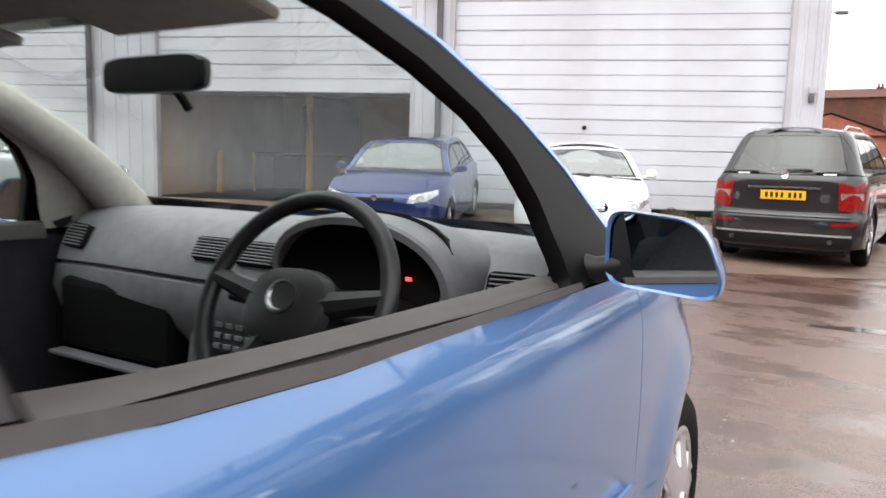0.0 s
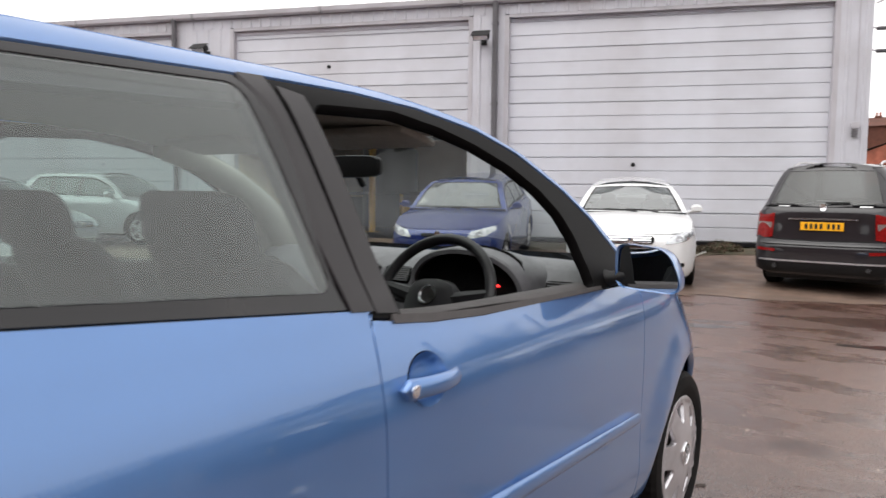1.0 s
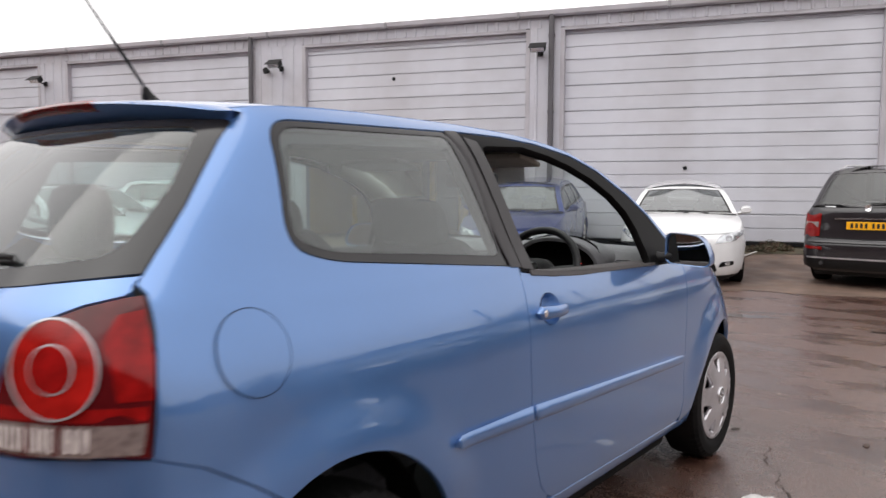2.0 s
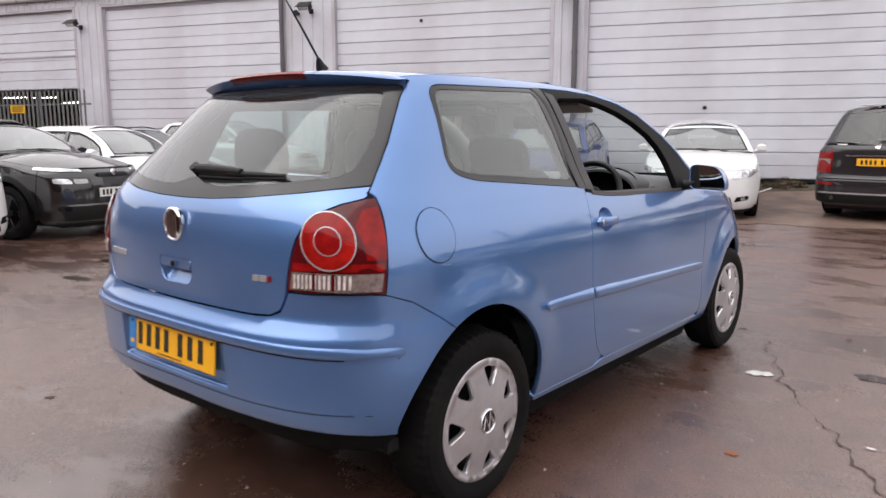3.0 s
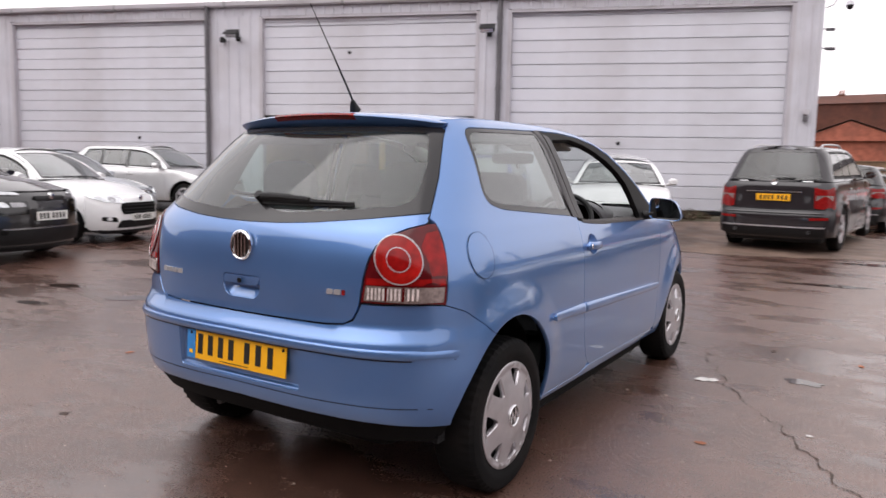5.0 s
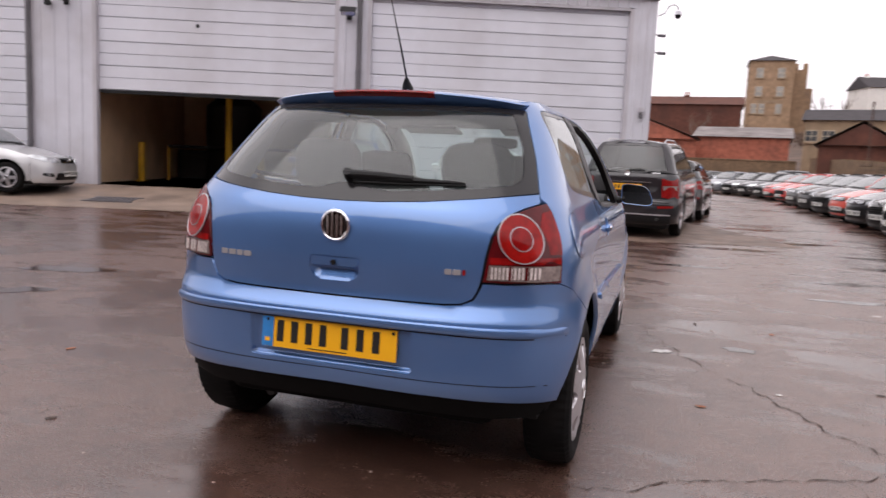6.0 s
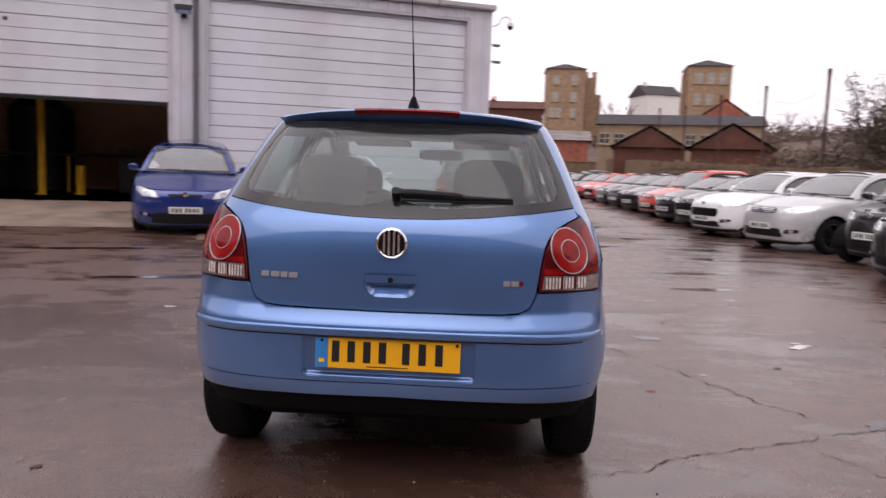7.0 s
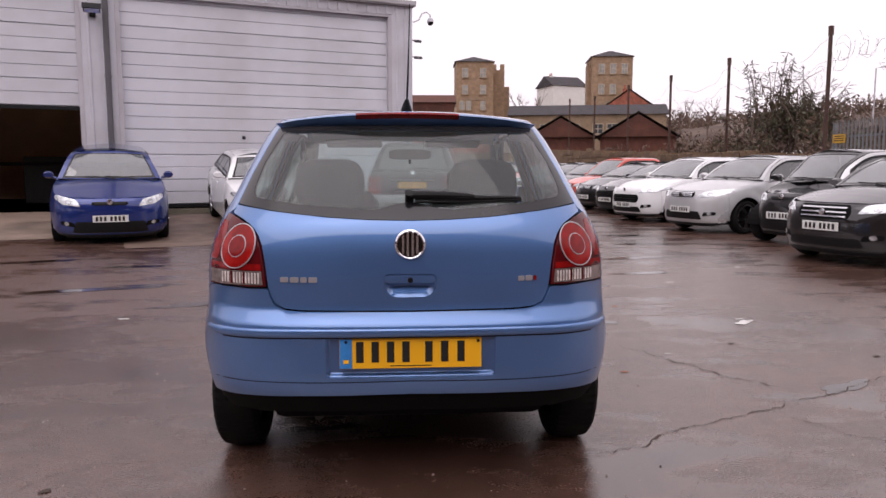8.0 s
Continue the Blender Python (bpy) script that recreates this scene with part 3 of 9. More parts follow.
def palisade(name, label, p0, p1, height, z0=0.0, sign=None, group=""):
    """Galvanised pales with split tops on two rails between posts, from p0 to p1."""
    a, b = Vector((*p0, z0)), Vector((*p1, z0))
    u = (b - a).normalized()
    L = (b - a).length
    yaw = math.degrees(math.atan2(u.y, u.x))
    e = thing(name, pose(a.x, a.y, z0, 0, 0, yaw), label, "fence", group)
    bm = bmesh.new()
    prof = [(-0.034, 0.010), (-0.018, -0.010), (0.018, -0.010), (0.034, 0.010), (0.018, -0.006), (-0.018, -0.006)]
    for px, py in ((0, 0),):
        lo, hi = [[bm.verts.new((x, y, z)) for x, y in prof] for z in (0.06, height - 0.10)]
        for k in range(6):
            bm.faces.new((lo[k], lo[(k + 1) % 6], hi[(k + 1) % 6], hi[k]))
        tips = [bm.verts.new((x, -0.008 - 0.03 * (i == 1), height - (0.0 if i == 1 else 0.03))) for i, x in enumerate((-0.03, 0.0, 0.03))]
        for i, (k0, k1) in enumerate(((0, 1), (1, 2), (2, 3))):
            bm.faces.new((hi[k0], hi[k1], tips[i]))
        bm.faces.new(lo[::-1])
    pale = part("pale", bm, GALV, e)
    n = int(L / 0.15)
    pale.matrix_basis = pose(0.07, -0.03, 0)
    for i in range(1, n):
        again(pale, e, pose(0.07 + i * 0.15, -0.03, random.uniform(-0.008, 0.008)))
    for z in (0.45, height - 0.45):
        part("rail", box(0, -0.012, z - 0.025, L, 0.012, z + 0.025), GALV, e)
    for i in range(int(L / 2.75) + 1):
        part("post", box(i * 2.75 - 0.04, 0.013, 0, i * 2.75 + 0.04, 0.09, height - 0.1), GALV, e)
    if sign:
        s = part("warning_sign", box(sign[0] - 0.26, -0.055, sign[1] - 0.11, sign[0] + 0.26, -0.047, sign[1] + 0.11), YELLOW, e, "yellow warning sign with plain dark bars")
        for k in range(3):
            part("text_bar", box(sign[0] - 0.20, -0.058, sign[1] + 0.05 - k * 0.055, sign[0] + 0.20, -0.054, sign[1] + 0.072 - k * 0.055), BLACK_PLASTIC, s)
    return e


f0, f1 = on_ground(-26.5, 1.3), on_ground(-19.2, 1.1)
palisade("palisade_fence", "galvanised palisade fence and gate before the half-open door", f0.xy, f1.xy, 2.45, f1.z - 0.05, (4.8, 1.88))

# ---- car bodies: one smooth surface, cut into panels ----
from mathutils import geometry


def curve(points):
    """A smooth function through (input, output) pairs (monotone cubic)."""
    x, y = np.array([p[0] for p in points], float), np.array([p[1] for p in points], float)
    h, d = np.diff(x), np.diff(y) / np.diff(x)
    m = np.zeros(len(x))
    m[0], m[-1] = d[0], d[-1]
    for i in range(1, len(x) - 1):
        if d[i - 1] * d[i] > 0:
            w1, w2 = 2 * h[i] + h[i - 1], h[i] + 2 * h[i - 1]
            m[i] = (w1 + w2) / (w1 / d[i - 1] + w2 / d[i])

    def f(v):
        v = min(max(v, x[0]), x[-1])
        i = min(int(np.searchsorted(x, v, side="right")) - 1, len(x) - 2)
        t = (v - x[i]) / h[i]
        return float(y[i] * (1 + 2 * t) * (1 - t) ** 2 + m[i] * h[i] * t * (1 - t) ** 2 + y[i + 1] * t * t * (3 - 2 * t) - m[i + 1] * h[i] * t * t * (1 - t))
    return f


def dense(points, step=0.03, closed=False):
    out, pts = [], list(points) + ([points[0]] if closed else [])
    for p, q in zip(pts, pts[1:]):
        n = max(1, int(math.dist(p, q) / step))
        out += [(p[0] + (q[0] - p[0]) * i / n, p[1] + (q[1] - p[1]) * i / n) for i in range(n)]
    return out if closed else out + [pts[-1]]


def rounded(points, radius, closed=True, n=6):
    """Rounds a polygon's corners. radius: one number, or one for each corner."""
    out, k = [], len(points)
    for i, p in enumerate(points):
        r = radius[i] if isinstance(radius, (list, tuple)) else radius
        if r <= 0 or (not closed and i in (0, k - 1)):
            out.append(p)
            continue
        a, b, c = Vector(points[i - 1]), Vector(p), Vector(points[(i + 1) % k])
        r1, r2 = min(r, (a - b).length * 0.48), min(r, (c - b).length * 0.48)
        p0, p2 = b + (a - b).normalized() * r1, b + (c - b).normalized() * r2
        for j in range(n + 1):
            t = j / n
            q = p0 * (1 - t) ** 2 + b * 2 * t * (1 - t) + p2 * t * t
            out.append((q.x, q.y))
    return out


def arc(cx, cz, r, a0, a1, n=24):
    return [(cx + r * math.cos(radians(a0 + (a1 - a0) * i / n)), cz + r * math.sin(radians(a0 + (a1 - a0) * i / n))) for i in range(n + 1)]


def inside(poly, pts):
    x, y = pts[:, 0], pts[:, 1]
    hit = np.zeros(len(pts), bool)
    for (x0, y0), (x1, y1) in zip(poly, poly[1:] + poly[:1]):
        if y0 != y1:
            hit ^= ((y0 > y) != (y1 > y)) & (x < (x1 - x0) * (y - y0) / (y1 - y0) + x0)
    return hit


def edge_distance(poly, pts):
    best = np.full(len(pts), 9.0)
    for p, q in zip(poly, poly[1:] + poly[:1]):
        p, q = np.array(p), np.array(q)
        d = q - p
        t = np.clip(((pts - p) @ d) / max(d @ d, 1e-12), 0, 1)
        best = np.minimum(best, np.hypot(*(pts - p - t[:, None] * d).T))
    return best


def shrunk(poly, d):
    """The polygon moved inwards by d."""
    area = sum(p[0] * q[1] - q[0] * p[1] for p, q in zip(poly, poly[1:] + poly[:1]))
    s, out, k = (1 if area > 0 else -1), [], len(poly)
    for i in range(k):
        a, b = Vector(poly[i - 1]), Vector(poly[(i + 1) % k])
        t = (b - a)
        t = t.normalized() if t.length > 1e-9 else Vector((1, 0))
        out.append((poly[i][0] - t.y * d * s, poly[i][1] + t.x * d * s))
    return out


def tidy(poly, least=0.002):
    out = []
    for p in poly:
        if not out or math.dist(p, out[-1]) > least:
            out.append(p)
    if math.dist(out[0], out[-1]) < least:
        out.pop()
    return out


def panel_mesh(name, outline, fn, holes=(), step=0.035, depth=0.012, gap=0.002, lift=0.0, flip=False):
    """Cuts the outline, less its holes, from the surface fn(u, v) -> Vector, with edges turned in by depth."""
    outline = tidy(shrunk(tidy(list(outline)), gap))
    holes = [tidy(shrunk(tidy(list(h)), -gap)) for h in holes]
    loops = [outline] + holes
    pts, edges = [], []
    for lp in loops:
        k = len(pts)
        pts += lp
        edges += [(k + i, k + (i + 1) % len(lp)) for i in range(len(lp))]
    o = np.array(outline)
    gu, gv = np.meshgrid(np.arange(o[:, 0].min(), o[:, 0].max(), step), np.arange(o[:, 1].min(), o[:, 1].max(), step))
    grid = np.c_[gu.ravel(), gv.ravel()]
    keep = inside(outline, grid)
    for lp in loops:
        keep &= edge_distance(lp, grid) > step * 0.45
    for h in holes:
        keep &= ~inside(h, grid)
    pts += [tuple(p) for p in grid[keep]]
    v2, _, f2 = geometry.delaunay_2d_cdt([Vector(p) for p in pts], edges, [], 0, 1e-6)[:3]
    v2 = np.array([tuple(v) for v in v2])
    mid = np.array([v2[list(f)].mean(axis=0) for f in f2])
    good = inside(outline, mid)
    for h in holes:
        good &= ~inside(h, mid)
    faces = [list(f) for f, g in zip(f2, good) if g]

    def place(u, v):
        e = 0.003
        p, du, dv = fn(u, v), fn(u + e, v) - fn(u - e, v), fn(u, v + e) - fn(u, v - e)
        n = du.cross(dv)
        n = n.normalized() if n.length > 1e-12 else Vector((0, 0, 1))
        if flip:
            n = -n
        return p + n * lift, n

    co, no = [], []
    for u, v in v2:
        p, n = place(u, v)
        co.append(p)
        no.append(n)
    if flip:
        faces = [f[::-1] for f in faces]
    count = {}
    for f in faces:
        for a, b in zip(f, f[1:] + f[:1]):
            count[(a, b)] = 1
    rim = [(a, b) for a, b in count if (b, a) not in count]
    low, edge = {}, {}
    flat = len(faces)
    if depth:
        side = {}
        for a, b in rim:
            t = (co[b] - co[a])
            n = t.cross(no[a])
            for i in (a, b):
                side[i] = side.get(i, Vector((0, 0, 0))) + n
        for i in side:
            n = side[i].normalized() if side[i].length > 1e-12 else no[i]
            edge[i], low[i] = (n + no[i] * 0.6).normalized(), len(co)
            co.append(co[i] - no[i] * depth)
            no.append(n)
        for a, b in rim:
            faces.append([b, a, low[a], low[b]])
    me = bpy.data.meshes.new(name)
    me.from_pydata([tuple(c) for c in co], [], faces)
    me.polygons.foreach_set("use_smooth", [True] * len(me.polygons))
    loops = []
    for k, f in enumerate(faces):
        loops += [tuple(edge[i] if k >= flat and i in edge else no[i]) for i in f]
    me.normals_split_custom_set(loops)
    return me


def panel(name, outline, fn, mat, parent, label="", **k):
    me = panel_mesh(name, outline, fn, **k)
    me.materials.append(mat)
    ob = new(name, me)
    ob.parent = parent
    if label:
        tagged(ob, label)
    return ob


def loft(rings, caps=True):
    bm = bmesh.new()
    rv = [[bm.verts.new(p) for p in r] for r in rings]
    n = len(rv[0])
    for r0, r1 in zip(rv, rv[1:]):
        for k in range(n):
            bm.faces.new((r0[k], r0[(k + 1) % n], r1[(k + 1) % n], r1[k]))
    if caps:
        bm.faces.new(rv[0][::-1])
        bm.faces.new(rv[-1])
    bmesh.ops.recalc_face_normals(bm, faces=bm.faces)
    return bm


def oval(cx, cy, cz, rx, ry, n=20, p=2.6, tilt=0.0):
    """A soft-cornered ring in the plane of x and y."""
    out = []
    for k in range(n):
        a = 2 * math.pi * k / n
        c, s = math.cos(a), math.sin(a)
        x, y = math.copysign(abs(c) ** (2 / p), c) * rx, math.copysign(abs(s) ** (2 / p), s) * ry
        out.append((cx + x, cy + y, cz + y * tilt))
    return out


class Shell:
    """A car body's outer surface. y runs forward from the rear axle, z up from the ground; width(z) is the half width, rear(z) and front(z) the
    ends on the centre line. The plan at each height is straight-sided with superelliptic ends."""

    def __init__(self, width, rear, front, rear_start, front_start, round_rear=3.0, round_front=2.6, hubs=(), flare=0.018, arch=0.36, shift=None):
        self.width, self.rear, self.front = curve(width), curve(rear), curve(front)
        self.rear_start, self.front_start = curve(rear_start), curve(front_start)
        self.nr, self.nf, self.hubs, self.flare, self.arch = round_rear, round_front, hubs, flare, arch
        phi = np.linspace(0, math.pi / 2, 200)
        self.phi = phi
        self.tables = []
        for n in (self.nr, self.nf):
            px, py = 0.8 * np.sin(phi) ** (2 / n), 0.45 * np.cos(phi) ** (2 / n)
            self.tables.append(np.r_[0, np.cumsum(np.hypot(np.diff(px), np.diff(py)))])
        self.lr, self.lf = self.tables[0][-1], self.tables[1][-1]

    def flared(self, y, z):
        b = 0.0
        for hy, hz in self.hubs:
            r = math.hypot(y - hy, z - hz) - self.arch
            if -0.05 < r < 0.16 and z < hz + self.arch + 0.2:
                t = max(0.0, min(1.0, 1 - abs(r) / 0.16)) * max(0.0, min(1.0, (z - hz + 0.06) / 0.30))
                b = max(b, self.flare * t * t * (3 - 2 * t))
        return b

    def half_width(self, y, z):
        w = self.width(z)
        ys, yf = self.rear_start(z), self.front_start(z)
        if y < ys:
            d = ys - self.rear(z)
            w *= max(0.0, 1 - min(1, (ys - y) / d) ** self.nr) ** (1 / self.nr)
        elif y > yf:
            d = self.front(z) - yf
            w *= max(0.0, 1 - min(1, (y - yf) / d) ** self.nf) ** (1 / self.nf)
        return w + self.flared(y, z)

    def side(self, y, z):
        return Vector((self.half_width(y, z), y, z))

    def back(self, a, z):
        s, a = (1 if a >= 0 else -1), abs(a)
        ys, w = self.rear_start(z), self.width(z)
        if a < self.lr:
            p = float(np.interp(a, self.tables[0], self.phi))
            y = ys - (ys - self.rear(z)) * math.cos(p) ** (2 / self.nr)
            return Vector((s * (w * math.sin(p) ** (2 / self.nr) + (self.flared(y, z) if a > 0.3 else 0)), y, z))
        y = ys + a - self.lr
        return Vector((s * self.half_width(y, z), y, z))

    def nose(self, b, z):
        s, b = (1 if b >= 0 else -1), abs(b)
        yf, w = self.front_start(z), self.width(z)
        if b < self.lf:
            p = float(np.interp(b, self.tables[1], self.phi))
            y = yf + (self.front(z) - yf) * math.cos(p) ** (2 / self.nf)
            return Vector((s * (w * math.sin(p) ** (2 / self.nf) + (self.flared(y, z) if b > 0.3 else 0)), y, z))
        y = yf - (b - self.lf)
        return Vector((s * self.half_width(y, z), y, z))

    def rx(self, x, z):
        """From the rear view (x, z) to the unrolled rear (a, z)."""
        p = math.asin(min(1, (abs(x) / self.width(z)) ** (self.nr / 2)))
        return (math.copysign(float(np.interp(p, self.phi, self.tables[0])), x), z)

    def ry(self, y, z):
        """From the side view (y, z) to the unrolled rear."""
        ys = self.rear_start(z)
        if y >= ys:
            return (self.lr + y - ys, z)
        p = math.acos(min(1, max(0, ((ys - y) / (ys - self.rear(z))) ** (self.nr / 2))))
        return (float(np.interp(p, self.phi, self.tables[0])), z)

    def fx(self, x, z):
        p = math.asin(min(1, (abs(x) / self.width(z)) ** (self.nf / 2)))
        return (math.copysign(float(np.interp(p, self.phi, self.tables[1])), x), z)

    def fy(self, y, z):
        yf = self.front_start(z)
        if y <= yf:
            return (self.lf + yf - y, z)
        p = math.acos(min(1, max(0, ((y - yf) / (self.front(z) - yf)) ** (self.nf / 2))))
        return (float(np.interp(p, self.phi, self.tables[1])), z)

    def rear_view(self, pts, step=0.03):
        return [self.rx(*p) for p in dense(pts, step)]

    def side_view(self, pts, step=0.03):
        return [self.ry(*p) for p in dense(pts, step)]

    def front_view(self, pts, step=0.03):
        return [self.fx(*p) for p in dense(pts, step)]

    def front_side(self, pts, step=0.03):
        return [self.fy(*p) for p in dense(pts, step)]


def mirrored(half):
    """A closed outline from its right half, which runs from centre line to centre line."""
    return list(half) + [(-a, z) for a, z in half[::-1] if abs(a) > 1e-4]


def left_right(make):
    """Builds a part for the right side (s = 1) and for the left (s = -1)."""
    return [make(1), make(-1)]


def sided(fn, s):
    return (lambda u, v: fn(u, v)) if s > 0 else (lambda u, v: Vector((-fn(u, v).x, fn(u, v).y, fn(u, v).z)))

# ---- materials of the cars ----
RUBBER = material("tyre_rubber", srgb("#121213"), 0.7, spec=0.12, grain=0.2, scale=15.0, stain=srgb("#2a2523"), stain_scale=6.0, stain_amount=0.4, bump=0.001, bump_scale=150)
ALLOY = material("wheel_silver", srgb("#c9c6ca"), 0.30, metal=0.75, grain=0.08, scale=10.0, stain=srgb("#7d7873"), stain_scale=9.0, stain_amount=0.35)
CHROME = material("chrome", (0.78, 0.78, 0.8), 0.12, metal=1.0, grain=0.03, scale=30.0)
MIRROR = material("mirror_glass", (0.75, 0.77, 0.8), 0.02, metal=1.0)
GLOSS_BLACK = material("gloss_black", srgb("#121214"), 0.12, grain=0.1, scale=10.0, coat=0.6)
FRIT = material("black_glass_border", srgb("#1b1a1c"), 0.16, grain=0.15, scale=4.0, stain=srgb("#4b4644"), stain_scale=2.5, stain_amount=0.3)
SEAL = material("rubber_seal", srgb("#111112"), 0.6, spec=0.3, grain=0.15, scale=25.0)
GREY_FILM = material("pillar_film", srgb("#2a2729"), 0.40, spec=0.4, grain=0.08, scale=20.0, stain=srgb("#2a2628"), stain_scale=3.0, stain_amount=0.4)
FRAME_BLACK = material("black_window_frame", srgb("#0b0a0b"), 0.5, spec=0.08, grain=0.1, scale=20.0)
GLASS = glass_material("car_glass", (0.80, 0.86, 0.84))
GREEN_GLASS = glass_material("green_tinted_glass", (0.64, 0.75, 0.72), opacity=0.14)
HEAT_GLASS = glass_material("heated_rear_glass", (0.61, 0.75, 0.73), opacity=0.03, mirror=0.06)
SIDE_GLASS = glass_material("parked_car_side_glass", (0.30, 0.33, 0.33), opacity=0.04, mirror=0.14)
PARKED_GLASS = glass_material("parked_car_glass", (0.42, 0.46, 0.46), opacity=0.12, mirror=0.26)
PRIVACY = glass_material("dark_tinted_glass", (0.16, 0.17, 0.17))
RED_LENS = material("red_lens", (0.24, 0.006, 0.006), 0.08, grain=0.3, scale=28.0, spec=0.3)
DARK_RED_LENS = material("smoked_red_lens", (0.085, 0.004, 0.006), 0.10, grain=0.3, scale=14.0, spec=0.4)
ORANGE_RED = material("orange_red_lens", (0.30, 0.009, 0.007), 0.09, grain=0.35, scale=22.0, spec=0.3, bump=0.001, bump_scale=180)
LENS_RIB = material("pale_lens_rib", (0.62, 0.55, 0.53), 0.25, grain=0.35, scale=40.0)
CLEAR_LENS = material("clear_lens", (0.30, 0.24, 0.23), 0.2, metal=0.5, grain=0.35, scale=60.0, bump=0.003, bump_scale=70)
LAMP_SILVER = material("lamp_reflector", (0.62, 0.64, 0.66), 0.15, metal=0.7, grain=0.40, scale=14.0, bump=0.003, bump_scale=45, coat=0.6)
PLATE_YELLOW = material("plate_yellow", srgb("#f0ae12"), 0.4, grain=0.04, scale=8.0)
PLATE_WHITE = material("plate_white", srgb("#dcdcd8"), 0.4, grain=0.05, scale=8.0)
PLATE_BLACK = material("plate_black", srgb("#1a1918"), 0.5, grain=0.2, scale=30.0)
PLATE_BLUE = material("plate_blue", srgb("#2f7fc4"), 0.4, grain=0.1, scale=30.0)
DASH = material("dashboard_plastic", srgb("#737276"), 0.55, grain=0.12, scale=30.0, bump=0.0008, bump_scale=500)
WHEEL_GRIP = material("steering_wheel_plastic", srgb("#1f1e21"), 0.45, grain=0.15, scale=30.0, bump=0.0006, bump_scale=500)
DOOR_TOP = material("door_top_plastic", srgb("#403c3c"), 0.6, grain=0.12, scale=30.0, bump=0.0006, bump_scale=500)
DASH_DARK = material("dark_dashboard_plastic", srgb("#343338"), 0.5, grain=0.15, scale=30.0, bump=0.0008, bump_scale=500)
CLOTH = material("seat_cloth", srgb("#3b3a3d"), 0.9, grain=0.2, scale=60.0, bump=0.002, bump_scale=350)
LINING = material("roof_lining", srgb("#b0aca5"), 0.9, grain=0.08, scale=40.0, bump=0.001, bump_scale=400)
CARPET = material("floor_carpet", srgb("#1b1b1d"), 0.95, grain=0.25, scale=60.0, bump=0.002, bump_scale=400)
HATCH_BLUE = paint("light_blue_metallic_paint", (0.090, 0.200, 0.445), flake=0.62, rough=0.38, haze=0.035)
LETTER_SILVER = material("silver_lettering", (0.50, 0.50, 0.52), 0.35, metal=0.6, grain=0.05, scale=20.0)
BRAKE_RED = material("dark_brake_lens", (0.20, 0.008, 0.008), 0.14, grain=0.3, scale=40.0, spec=0.35)
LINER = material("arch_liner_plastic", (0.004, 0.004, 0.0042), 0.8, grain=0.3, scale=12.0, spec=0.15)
DULL_CHROME = material("dull_chrome", (0.36, 0.36, 0.37), 0.25, metal=1.0, grain=0.1, scale=12.0)
RED_GLOW = material("warning_light", (0.9, 0.03, 0.03), 0.4, emit=3.0)


def tyre_profile(radius, rim, half):
    return [(-half * 0.86, rim), (-half, rim + 0.03), (-half * 1.02, (rim + radius) / 2), (-half * 0.96, radius - 0.022), (-half * 0.8, radius - 0.004), (-half * 0.3, radius), (half * 0.3, radius),
            (half * 0.8, radius - 0.004), (half * 0.96, radius - 0.022), (half * 1.02, (rim + radius) / 2), (half, rim + 0.03), (half * 0.86, rim), (half * 0.5, rim - 0.012), (-half * 0.5, rim - 0.012)]


def tread_cut(me, radius, half, blocks):
    """Shoulder grooves: every other slice of the tread stands lower."""
    for v in me.vertices:
        r = math.hypot(v.co.y, v.co.z)
        if r > radius - 0.008 and abs(v.co.x) > half * 0.5:
            k = int(round(math.atan2(v.co.z, v.co.y) / (2 * math.pi) * blocks * 2))
            if k % 2:
                f = (radius - 0.012) / r
                v.co.y, v.co.z = v.co.y * f, v.co.z * f


def wheel_cover(radius, openings, depth=0.024, wide=0.52, inner=0.55):
    """A dished cover, outer face towards +x, with rounded wedge openings near the rim."""
    rim = arc(0, 0, radius, 0, 360, 84)[:-1]
    holes = []
    for k in range(openings):
        a = 360 * k / openings + 90 + 180 / openings
        half = 360 / openings * wide / 2
        pts = [(r * math.cos(radians(a + d)), r * math.sin(radians(a + d))) for r, d in ((radius * 0.88, -half), (radius * 0.88, -half * 0.4), (radius * 0.88, half * 0.4), (radius * 0.88, half), (radius * inner, half * 0.34), (radius * inner, -half * 0.34))]
        holes.append(dense(rounded(pts, [0.02, 0, 0, 0.02, 0.02, 0.02]), 0.02, closed=True))

    def dish(u, v):
        r = math.hypot(u, v) / radius
        x = depth * (0.55 + 0.45 * math.cos(min(1, max(0, (r - 0.28) / 0.72)) * math.pi)) if r > 0.28 else depth * (0.88 + 0.12 * (r / 0.28))
        x += 0.008 * max(0, 1 - abs(r - 0.95) / 0.06)
        return Vector((x, u, v))
    return panel_mesh("wheel_cover", rim, dish, holes=holes, step=0.018, depth=0.022, gap=0.0)


